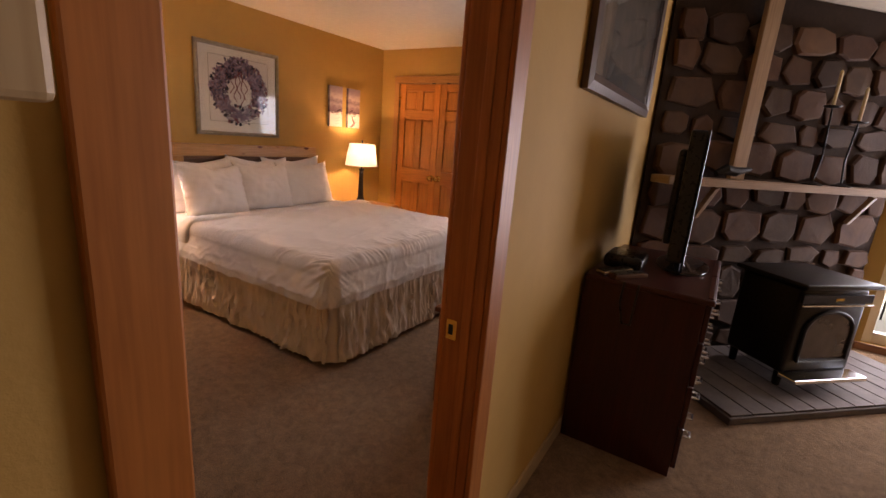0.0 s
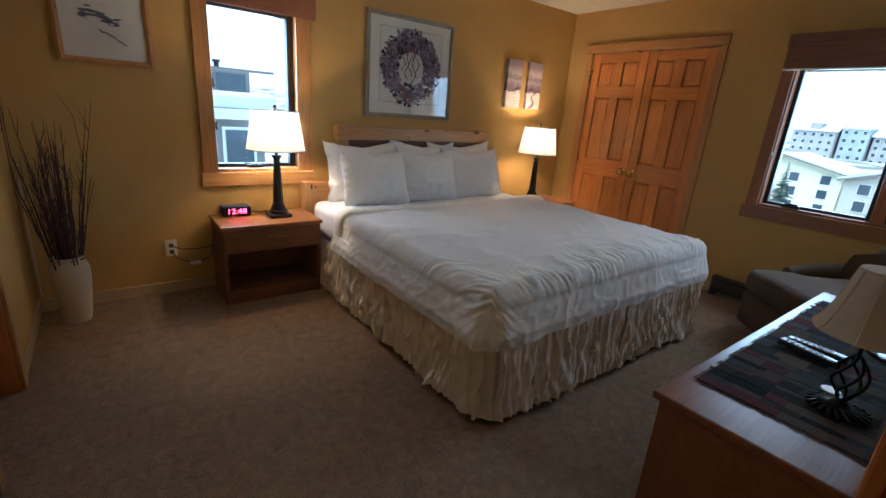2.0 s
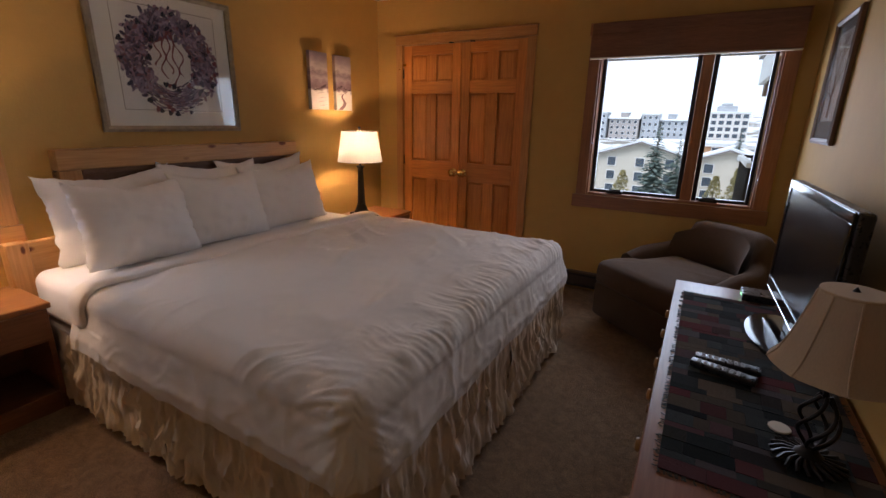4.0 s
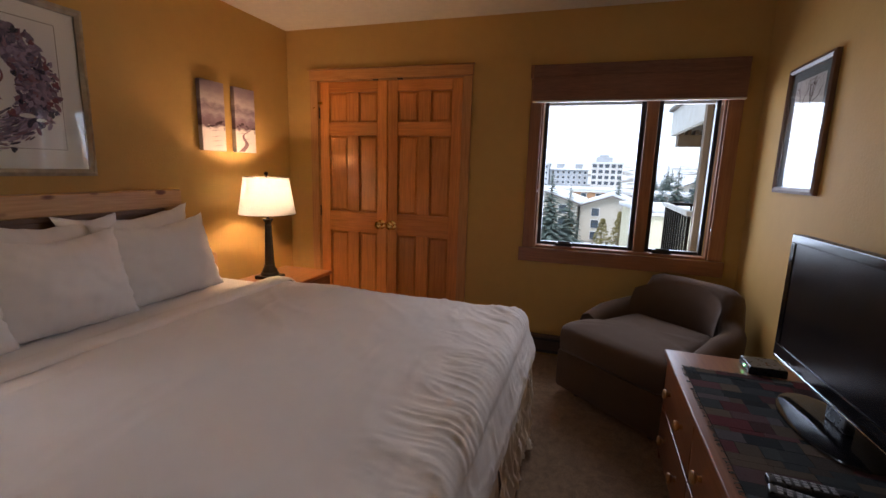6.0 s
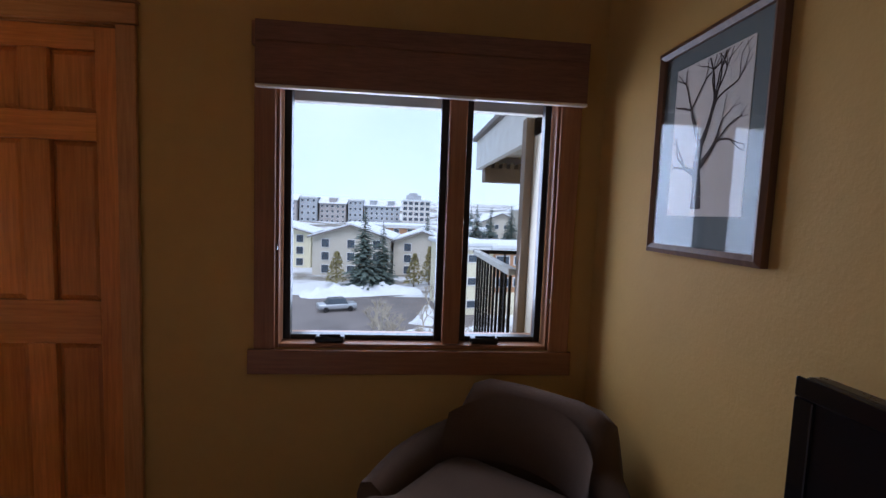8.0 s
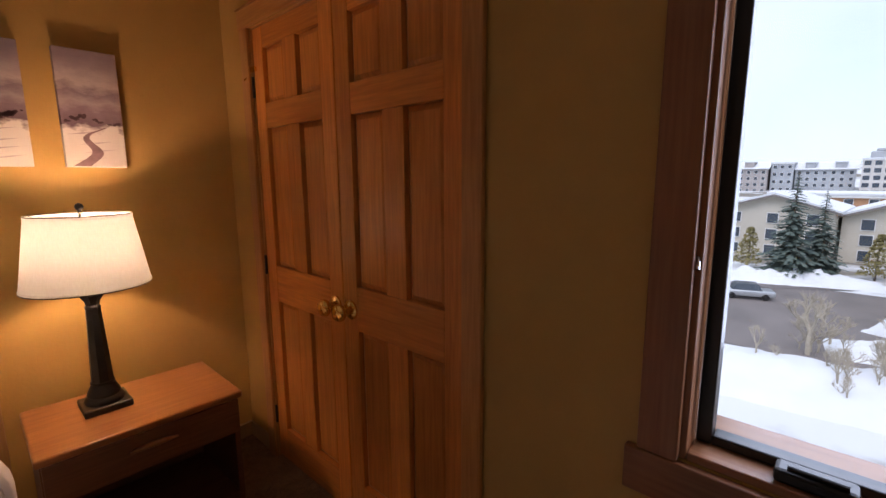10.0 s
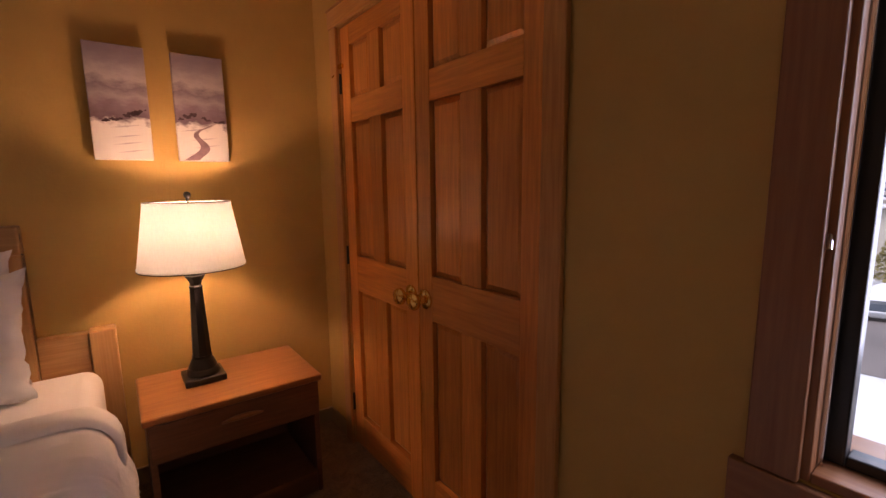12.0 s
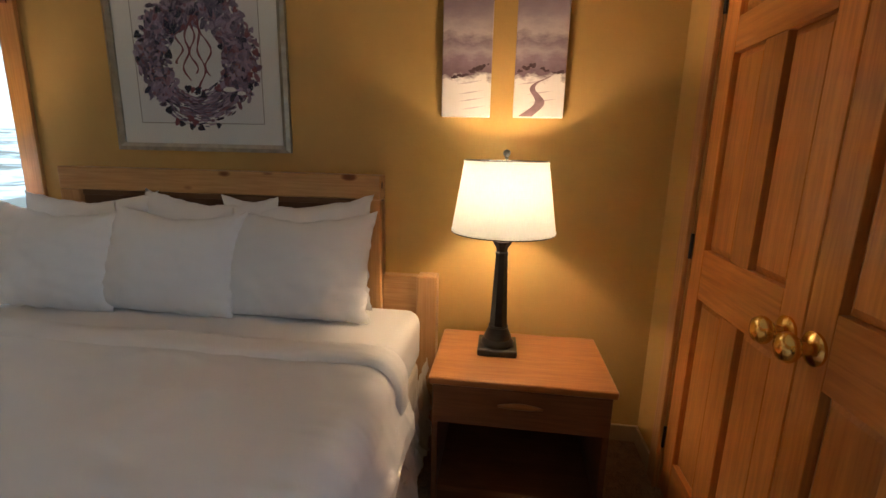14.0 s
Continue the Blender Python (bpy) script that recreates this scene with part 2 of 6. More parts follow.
def glass(name, tint=(1, 1, 1), mirror=0.06):
    """Clear pane: straight through, with a weak gloss."""
    m, t, b = nodes_of(name)
    tr = t.nodes.new("ShaderNodeBsdfTransparent")
    tr.inputs["Color"].default_value = (*tint, 1)
    gl = t.nodes.new("ShaderNodeBsdfGlossy")
    gl.inputs["Roughness"].default_value = 0.02
    lw = t.nodes.new("ShaderNodeLayerWeight")
    lw.inputs["Blend"].default_value = 0.5
    pw = t.nodes.new("ShaderNodeMath")
    pw.operation = "POWER"
    pw.inputs[1].default_value = 4.0
    t.links.new(lw.outputs["Facing"], pw.inputs[0])
    fr = t.nodes.new("ShaderNodeMath")
    fr.operation = "MULTIPLY_ADD"
    fr.inputs[1].default_value, fr.inputs[2].default_value = 0.7, 0.025
    t.links.new(pw.outputs[0], fr.inputs[0])
    mx = t.nodes.new("ShaderNodeMixShader")
    t.links.new(fr.outputs[0], mx.inputs[0])
    t.links.new(tr.outputs[0], mx.inputs[1])
    t.links.new(gl.outputs[0], mx.inputs[2])
    t.links.new(mx.outputs[0], t.nodes["Material Output"].inputs["Surface"])
    return m


M_SOFFIT = plain("beige_soffit", (0.58, 0.52, 0.43), 0.8, 0, 0.06, 3)
M_CARPET = carpet()
M_SHADE = shade_cloth("lit_linen_shade", (0.74, 0.79, 0.82), 0.17)
M_GLASS = glass("window_glass", (0.85, 0.95, 1.0))
M_PICGLASS = glass("picture_glass", (0.97, 0.98, 0.98))
m_mirror, _t, _b = nodes_of("mirror_silver", 0.03, 1.0)
_b.inputs["Base Color"].default_value = (0.82, 0.84, 0.84, 1)
M_MIRROR = m_mirror

# ---- builders ----


def thing(name, label, category, loc=(0, 0, 0), turn=0.0, group="", kind=""):
    e = new(name)
    e.empty_display_size = 0.1
    e.matrix_world = pose(*loc, 0, 0, turn)
    return tagged(e, label, category, group, kind)


def part(name, bm, material, parent=None, label="", smooth=None):
    me = bpy.data.meshes.new(name)
    bmesh.ops.recalc_face_normals(bm, faces=bm.faces)
    bm.to_mesh(me)
    bm.free()
    me.materials.append(material)
    if smooth is not None:
        for p in me.polygons:
            p.use_smooth = True
        me.set_sharp_from_angle(angle=radians(smooth))
    ob = new(name, me)
    if parent is not None:
        ob.parent = parent
    if label:
        ob["label"] = label
    return ob


def box(x0, y0, z0, x1, y1, z1, bev=0.0, bm=None, seg=2):
    """A block with eased edges; joined to bm where one is given."""
    out = bm or bmesh.new()
    b = bmesh.new()
    bmesh.ops.create_cube(b, size=1)
    for v in b.verts:
        v.co = ((x0 + x1) / 2 + v.co.x * (x1 - x0), (y0 + y1) / 2 + v.co.y * (y1 - y0), (z0 + z1) / 2 + v.co.z * (z1 - z0))
    if bev:
        bmesh.ops.bevel(b, geom=list(b.edges), offset=bev, segments=seg, affect="EDGES", profile=0.5)
    if bm is None:
        out.free()
        return b
    me = bpy.data.meshes.new("tmp")
    b.to_mesh(me)
    b.free()
    out.from_mesh(me)
    bpy.data.meshes.remove(me)
    return out


def lathe(profile, n=32, cx=0.0, cy=0.0, bm=None, square=False, ripple=0.0, waves=0):
    """Turns (radius, height) pairs round an upright axis."""
    bm = bm or bmesh.new()
    rings = []
    for r, z in profile:
        ring = []
        for i in range(n):
            a = 2 * math.pi * (i + (0.5 if square else 0)) / n
            rr = r * (1 + ripple * math.cos(waves * a)) if waves else r
            ring.append(bm.verts.new((cx + rr * math.cos(a), cy + rr * math.sin(a), z)))
        rings.append(ring)
    for a, b in zip(rings, rings[1:]):
        for i in range(n):
            bm.faces.new((a[i], a[(i + 1) % n], b[(i + 1) % n], b[i]))
    if profile[0][0] > 1e-4:
        bm.faces.new(rings[0][::-1])
    if profile[-1][0] > 1e-4:
        bm.faces.new(rings[-1])
    return bm


def tube(points, radii, n=8, bm=None):
    """A round bar through points, its radius given at each."""
    bm = bm or bmesh.new()
    pts = [Vector(p) for p in points]
    if not isinstance(radii, (list, tuple)):
        radii = [radii] * len(pts)
    rings = []
    for i, p in enumerate(pts):
        d = (pts[min(i + 1, len(pts) - 1)] - pts[max(i - 1, 0)]).normalized()
        u = d.orthogonal().normalized() if not rings else (last - d * last.dot(d)).normalized()
        last = u
        w = d.cross(u)
        rings.append([bm.verts.new(p + (u * math.cos(2 * math.pi * k / n) + w * math.sin(2 * math.pi * k / n)) * radii[i]) for k in range(n)])
    for a, b in zip(rings, rings[1:]):
        for i in range(n):
            bm.faces.new((a[i], a[(i + 1) % n], b[(i + 1) % n], b[i]))
    bm.faces.new(rings[0][::-1])
    bm.faces.new(rings[-1])
    return bm


def grid(fn, nu, nv, bm=None, close_u=False):
    """A sheet of nu by nv cells; fn(u, v) gives each corner."""
    bm = bm or bmesh.new()
    vs = [[bm.verts.new(fn(i / nu, j / nv)) for j in range(nv + 1)] for i in range(nu + (0 if close_u else 1))]
    m = len(vs)
    for i in range(nu):
        for j in range(nv):
            a, b = vs[i % m], vs[(i + 1) % m]
            bm.faces.new((a[j], b[j], b[j + 1], a[j + 1]))
    return bm


def flat(points, bm=None):
    bm = bm or bmesh.new()
    bm.faces.new([bm.verts.new(p) for p in points])
    return bm


def fbm(x, y, z=0.0, o=3):
    return noise.fractal((x, y, z), 0.6, 2.0, o)


def structure(name, bm, material, label, category, smooth=None):
    return tagged(part(name, bm, material, None, "", smooth), label, category, "", "structure")


def wall_with_holes(axis, p0, p1, lo, hi, height, holes):
    """A thick wall with rectangular holes through it. axis: the one it runs along; p0, p1: its faces; holes: (a0, a1, z0, z1)."""
    bm = bmesh.new()
    cuts = sorted({lo, hi, *[h[0] for h in holes], *[h[1] for h in holes]})
    for a, b in zip(cuts, cuts[1:]):
        mid = (a + b) / 2
        spans = [(0.0, height)]
        for h in holes:
            if h[0] < mid < h[1]:
                spans = [s for z0, z1 in spans for s in ((z0, min(z1, h[2])), (max(z0, h[3]), z1)) if s[1] - s[0] > 1e-4]
        for z0, z1 in spans:
            if axis == "x":
                box(a, p0, z0, b, p1, z1, 0, bm)
            else:
                box(p0, a, z0, p1, b, z1, 0, bm)
    bmesh.ops.remove_doubles(bm, verts=bm.verts, dist=1e-5)
    return bm

# ---- the rooms ----
W, N, S, E_IN, E_OUT, H = -3.67, 5.09, 0.455, -0.245, -0.13, 2.44
LIV_E, LIV_S = 4.2, -2.6

structure("floor", box(-3.9, -2.8, -0.25, 4.4, 5.3, 0.0), M_CARPET, "brown cut-pile carpet running through the bedroom and sitting room", "floor")
structure("ceiling", box(-3.9, -2.8, H, 4.4, 5.3, H + 0.2), M_CEIL, "cream sprayed-texture ceiling", "ceiling")
structure("wall_west", wall_with_holes("y", W - 0.25, W, -2.8, 5.3, H, [(1.46, 2.13, 0.83, 1.96)]), M_WALL, "ochre painted wall behind the bed", "wall")
structure("wall_north", wall_with_holes("x", N, N + 0.22, W, 4.4, H, [(-3.375, -2.14, -0.001, 2.045), (-1.575, -0.42, 0.818, 1.93), (1.5, 3.3, 0.05, 2.1)]), M_WALL, "ochre painted wall with closet and window", "wall")
structure("wall_east", wall_with_holes("y", E_IN, E_OUT, -2.8, N, H, [(0.613, 1.425, -0.001, 2.06)]), M_WALL, "tan painted partition with a doorway", "wall")
structure("wall_south", wall_with_holes("x", S - 0.12, S, W, E_IN, H, [(-2.735, -2.10, -0.001, 2.04)]), M_WALL, "ochre painted wall with a bathroom doorway", "wall")
structure("wall_living_east", box(LIV_E, -2.8, 0, 4.4, N, H), M_LIVWALL, "tan painted sitting room wall", "wall")
structure("wall_living_south", box(E_OUT, -2.8, 0, LIV_E, LIV_S, H), M_LIVWALL, "tan painted sitting room wall", "wall")
structure("wall_closet_back", box(-3.45, N + 0.7, 0, -2.05, N + 0.8, H), M_WALL, "plain closet wall", "wall")
structure("wall_bath_back", box(W, -1.0, 0, E_IN, -0.9, H), M_WALL, "plain wall beyond the bathroom doorway", "wall")


def baseboard(name, x0, y0, x1, y1):
    structure(name, box(x0, y0, 0.0, x1, y1, 0.082, 0.004), M_TRIM, "tan wooden baseboard along the carpet", "baseboard")


baseboard("baseboard", W, S + 0.013, W + 0.012, N)
baseboard("baseboard", -2.1 + 0.07, S, E_IN, S + 0.012)
baseboard("baseboard", W, S, -2.735 - 0.07, S + 0.012)
baseboard("baseboard", W + 0.013, N - 0.012, -3.445, N)
baseboard("baseboard", -2.07, N - 0.012, -1.72, N)
baseboard("baseboard", E_IN - 0.012, 1.50, E_IN, N - 0.013)
baseboard("baseboard", E_OUT, 1.50, E_OUT + 0.012, 3.5)
baseboard("baseboard", E_OUT, -2.6, E_OUT + 0.012, 0.51)


def door_trim(name, label, pieces):
    e = thing(name, label, "door frame", (0, 0, 0), 0, "", "structure")
    for pname, b, mat in pieces:
        part(pname, box(*b, 0.004), mat, e)
    return e


M_JAMBY = wood("red_pine_head", (0.66, 0.25, 0.07), (0.46, 0.15, 0.035), "y", 0.36)
# bedroom doorway in the east partition
entry = door_trim("doorway_1", "reddish pine door frame of the bedroom doorway", [
    ("jamb", (E_IN - 0.002, 0.613, 0, E_OUT + 0.002, 0.630, 2.045), M_JAMB),
    ("jamb", (E_IN - 0.002, 1.408, 0, E_OUT + 0.002, 1.425, 2.045), M_JAMB),
    ("head_jamb", (E_IN - 0.002, 0.613, 2.045, E_OUT + 0.002, 1.425, 2.062), M_JAMBY),
    ("casing", (E_OUT + 0.002, 0.545, 0, E_OUT + 0.018, 0.6285, 2.06), M_JAMB),
    ("casing", (E_OUT + 0.002, 1.4095, 0, E_OUT + 0.018, 1.492, 2.06), M_JAMB),
    ("casing", (E_OUT + 0.002, 0.50, 2.062, E_OUT + 0.025, 1.507, 2.14), M_JAMBY),
    ("casing", (E_IN - 0.018, 0.575, 0, E_IN - 0.002, 0.6285, 2.06), M_JAMB),
    ("casing", (E_IN - 0.018, 1.4095, 0, E_IN - 0.002, 1.492, 2.06), M_JAMB),
    ("casing", (E_IN - 0.025, 0.50, 2.062, E_IN - 0.002, 1.507, 2.14), M_JAMBY),
    ("door_stop", (E_IN + 0.055, 1.4035, 0, E_IN + 0.085, 1.409, 2.045), M_JAMB),
])
strike = part("strike_plate", box(E_IN + 0.008, 1.4055, 0.845, E_IN + 0.042, 1.4085, 0.905, 0.001), M_BRASS, entry, "worn brass strike plate")
part("strike_hole", box(E_IN + 0.016, 1.4045, 0.86, E_IN + 0.03, 1.4058, 0.89), M_BLACK, strike)
for hz in (0.30, 1.0, 1.8):
    part("hinge_leaf", box(E_IN + 0.006, 0.6295, hz - 0.045, E_IN + 0.045, 0.6325, hz + 0.045, 0.001), M_BRASS, entry, "tarnished brass hinge leaf")

# bathroom doorway in the south wall
door_trim("doorway_2", "pine door frame of the bathroom doorway", [
    ("jamb", (-2.752, S - 0.118, 0, -2.731, S + 0.0015, 2.022), M_JAMB),
    ("jamb", (-2.121, S - 0.118, 0, -2.10, S + 0.0015, 2.022), M_JAMB),
    ("head_jamb", (-2.752, S - 0.122, 2.025, -2.10, S + 0.002, 2.042), M_PINE_X),
    ("casing", (-2.81, S + 0.002, 0, -2.742, S + 0.02, 2.04), M_PINE_Z),
    ("casing", (-2.112, S + 0.002, 0, -2.042, S + 0.02, 2.04), M_PINE_Z),
    ("casing", (-2.82, S + 0.002, 2.042, -2.03, S + 0.022, 2.11), M_PINE_X),
])


def knob(parent, x, y, z, d=(0, -1, 0)):
    """A round brass door knob on its rose."""
    b = lathe([(0.001, 0), (0.030, 0.0), (0.031, 0.006), (0.024, 0.011), (0.012, 0.014), (0.011, 0.026), (0.019, 0.031), (0.0265, 0.040), (0.028, 0.047), (0.023, 0.057), (0.010, 0.061), (0.001, 0.0615)], 24)
    ax = Vector((0, 0, 1)).rotation_difference(Vector(d)).to_matrix().to_4x4()
    bmesh.ops.transform(b, matrix=Matrix.Translation((x, y, z)) @ ax @ Matrix.Scale(1.22, 4), verts=b.verts)
    return part("knob", b, M_BRASS, parent, "polished brass knob", 50)


def six_panel_door(name, label, width, height, loc, turn, mz, mx, knob_x, knob_face=(1,), group=""):
    """A six-panel door: stiles and rails round recessed panels with raised fields. Its hinge edge is at 0, it runs along +x, front to -y."""
    e = thing(name, label, "door", loc, turn, group)
    t, st, mid = 0.045, 0.085, 0.10
    rails = [(0.0, 0.165), (0.815, 0.985), (1.60, 1.705), (1.935, height)]
    part("stile", box(0, 0, 0, st, t, height, 0.002), mz, e)
    part("stile", box(width - st, 0, 0, width, t, height, 0.002), mz, e)
    for a, b in rails:
        part("rail", box(st + 0.0005, 0.0005, a, width - st - 0.0005, t - 0.0005, b, 0.002), mx, e)
    pw = (width - 2 * st - mid) / 2
    for (a0, a1), (b0, b1) in zip(rails, rails[1:]):
        z0, z1 = a1, b0
        part("mullion", box(st + pw, 0.001, z0 + 0.0005, st + pw + mid, t - 0.001, z1 - 0.0005, 0.002), mz, e)
        for x0 in (st, st + pw + mid):
            b = bmesh.new()
            for front in (1, -1):
                yo, yi = (0.022, 0.010) if front == 1 else (t - 0.022, t - 0.010)
                x1, m = x0 + pw, 0.021
                o = [(x0, z0), (x1, z0), (x1, z1), (x0, z1)]
                i = [(x0 + m, z0 + m), (x1 - m, z0 + m), (x1 - m, z1 - m), (x0 + m, z1 - m)]
                vo = [b.verts.new((x, yo, z)) for x, z in o]
                vi = [b.verts.new((x, yi, z)) for x, z in i]
                for k in range(4):
                    b.faces.new((vo[k], vo[(k + 1) % 4], vi[(k + 1) % 4], vi[k]))
                b.faces.new(vi)
            part("panel", b, mz, e)
    if knob_x is not None:
        if 1 in knob_face:
            knob(e, knob_x, 0, 0.892, (0, -1, 0))
        if -1 in knob_face:
            knob(e, knob_x, t, 0.905, (0, 1, 0))
    return e


# closet with its pair of doors
door_trim("closet_frame", "honey pine casing round the closet doors", [
    ("casing", (-3.442, N - 0.02, 0, -3.371, N - 0.002, 2.04), M_PINE_Z),
    ("casing", (-2.143, N - 0.02, 0, -2.072, N - 0.002, 2.04), M_PINE_Z),
    ("casing", (-3.447, N - 0.023, 2.042, -2.067, N - 0.002, 2.118), M_PINE_X),
    ("cap", (-3.455, N - 0.028, 2.119, -2.059, N - 0.002, 2.127), M_PINE_X),
    ("jamb", (-3.376, N - 0.001, 0, -3.369, N + 0.2, 2.04), M_PINE_Z),
    ("jamb", (-2.146, N - 0.001, 0, -2.139, N + 0.2, 2.04), M_PINE_Z),
    ("head_jamb", (-3.376, N - 0.001, 2.036, -2.139, N + 0.2, 2.044), M_PINE_X),
])
DW = 0.608
dl = six_panel_door("closet_door", "honey-stained pine six-panel closet door, closed, with brass knob", DW, 2.02, (-3.366, N + 0.004, 0.012), 0, M_DOORZ, M_DOORX, DW - 0.046, (1,), "closet doors")
dr = six_panel_door("closet_door", "honey-stained pine six-panel closet door, closed, with brass knob", DW, 2.02, (-3.366 + DW + 0.006, N + 0.004, 0.012), 0, M_DOORZ, M_DOORX, 0.046, (1,), "closet doors")
for dd, hx in ((dl, -0.003), (dr, DW + 0.003)):
    for hz in (0.22, 0.98, 1.78):
        part("hinge", tube([(hx, -0.006, hz - 0.045), (hx, -0.006, hz + 0.045)], 0.006, 10), M_BLACK, dd, "dark bronze hinge")
latch = part("flip_latch", box(-0.035, -0.016, 1.845, 0.03, -0.001, 1.865, 0.003), M_BRASS, dl, "small brass flip latch")
part("latch_arm", tube([(-0.02, -0.012, 1.85), (-0.03, -0.022, 1.82), (-0.045, -0.026, 1.815)], 0.004, 8), M_BRASS, latch)
for cx in (-0.10, 0.11):
    structure("trim", box(-2.757 + cx - 0.02, N - 0.016, 2.031, -2.757 + cx + 0.02, N + 0.01, 2.0395, 0.002), M_BLACK, "dark ball catch over the closet doors", "catch")

six_panel_door("bathroom_door", "closed pine bathroom door set deep in its frame", 0.602, 2.0, (-2.125, S - 0.07, 0.012), 180, M_PINE_Z, M_PINE_X, 0.55, (-1,))

# the bedroom's own door, swung open along the south wall
six_panel_door("bedroom_door", "open pine bedroom door standing along the south wall", 0.75, 2.02, (E_IN - 0.03, 0.570, 0.012), 180, M_PINE_Z, M_PINE_X, 0.68, (1, -1))
for o in bpy.data.objects:
    if o.name == "bedroom_door":
        o.matrix_world = pose(E_IN - 0.03, 0.570, 0.012, 0, 0, 180)

# ---- windows ----


def west_window():
    e = thing("window_1", "narrow pine-cased window with a pale view of a snowy roof", "window", (0, 0, 0), 0, "", "structure")
    x = W
    y0, y1, z0, z1 = 1.46, 2.13, 0.83, 1.96
    for nm, b, m in (
        ("casing", (x + 0.002, 1.418, 0.84, x + 0.02, 1.512, 2.02), M_PINE_Z),
        ("casing", (x + 0.002, 2.072, 0.84, x + 0.02, 2.176, 2.02), M_PINE_Z),
        ("casing", (x + 0.002, 1.41, 2.022, x + 0.024, 2.186, 2.09), M_PINE_Y),
        ("sill", (x + 0.002, 1.405, 0.742, x + 0.022, 2.19, 0.838), M_PINE_Y),
        ("liner", (x - 0.2, 1.461, z0 + 0.001, x + 0.0015, 1.50, z1), M_PINE_Z),
        ("liner", (x - 0.2, 2.09, z0 + 0.001, x + 0.0015, 2.129, z1), M_PINE_Z),
        ("liner", (x - 0.2, 1.501, z0 + 0.001, x + 0.0015, 2.089, z0 + 0.03), M_PINE_Y),
        ("liner", (x - 0.2, 1.501, z1 - 0.03, x + 0.0015, 2.089, z1), M_PINE_Y),
        ("window_frame", (x - 0.15, 1.501, z0 + 0.031, x - 0.10, 1.535, z1 - 0.031), M_BLACK),
        ("window_frame", (x - 0.15, 2.045, z0 + 0.031, x - 0.10, 2.089, z1 - 0.031), M_BLACK),
        ("window_frame", (x - 0.15, 1.536, z0 + 0.031, x - 0.10, 2.044, z0 + 0.055), M_BLACK),
        ("window_frame", (x - 0.15, 1.536, z1 - 0.055, x - 0.10, 2.044, z1 - 0.031), M_BLACK),
    ):
        part(nm, box(*b, 0.003), m, e)
    p = part("pane", box(x - 0.128, 1.53, z0 + 0.05, x - 0.122, 2.05, z1 - 0.05), M_GLASS, e)
    p.visible_shadow = False
    c = part("crank", box(x - 0.09, 1.72, z0 + 0.031, x - 0.05, 1.83, z0 + 0.05, 0.006), M_IRON, e, "dark casement crank")
    part("crank_arm", tube([(x - 0.07, 1.80, z0 + 0.052), (x - 0.055, 1.72, z0 + 0.06), (x - 0.05, 1.70, z0 + 0.075)], 0.005, 8), M_IRON, c)
    for lz in (1.12, 1.40):
        part("latch", box(x - 0.098, 1.525, lz, x - 0.07, 1.545, lz + 0.06, 0.004), M_BLACK, e, "black sash latch")


west_window()


def roman_blind(name, label, loc, turn, width, drop, mat):
    """A woven blind drawn up into folds under its head box."""
    e = thing(name, label, "blind", loc, turn)
    part("head_box", box(0, -0.055, drop, width, 0, drop + 0.075, 0.004), mat, e)
    n = 4
    for k in range(n):
        z0 = k * drop / n * 0.55
        d = 0.05 - 0.007 * k
        f = grid(lambda u, v, z0=z0, d=d: (width * u, -d + 0.004 * math.sin(40 * u) * 0.2, z0 + (drop - z0) * v), 6, 1)
        g = bmesh.ops.extrude_face_region(f, geom=list(f.faces))
        bmesh.ops.translate(f, vec=(0, 0.0055, 0), verts=[q for q in g["geom"] if isinstance(q, bmesh.types.BMVert)])
        part("fold", f, mat, e)
    return e


roman_blind("roman_blind", "woven amber blind drawn up above the narrow window", (W + 0.022, 1.455, 1.90), 90, 0.745, 0.13, M_BLINDY)


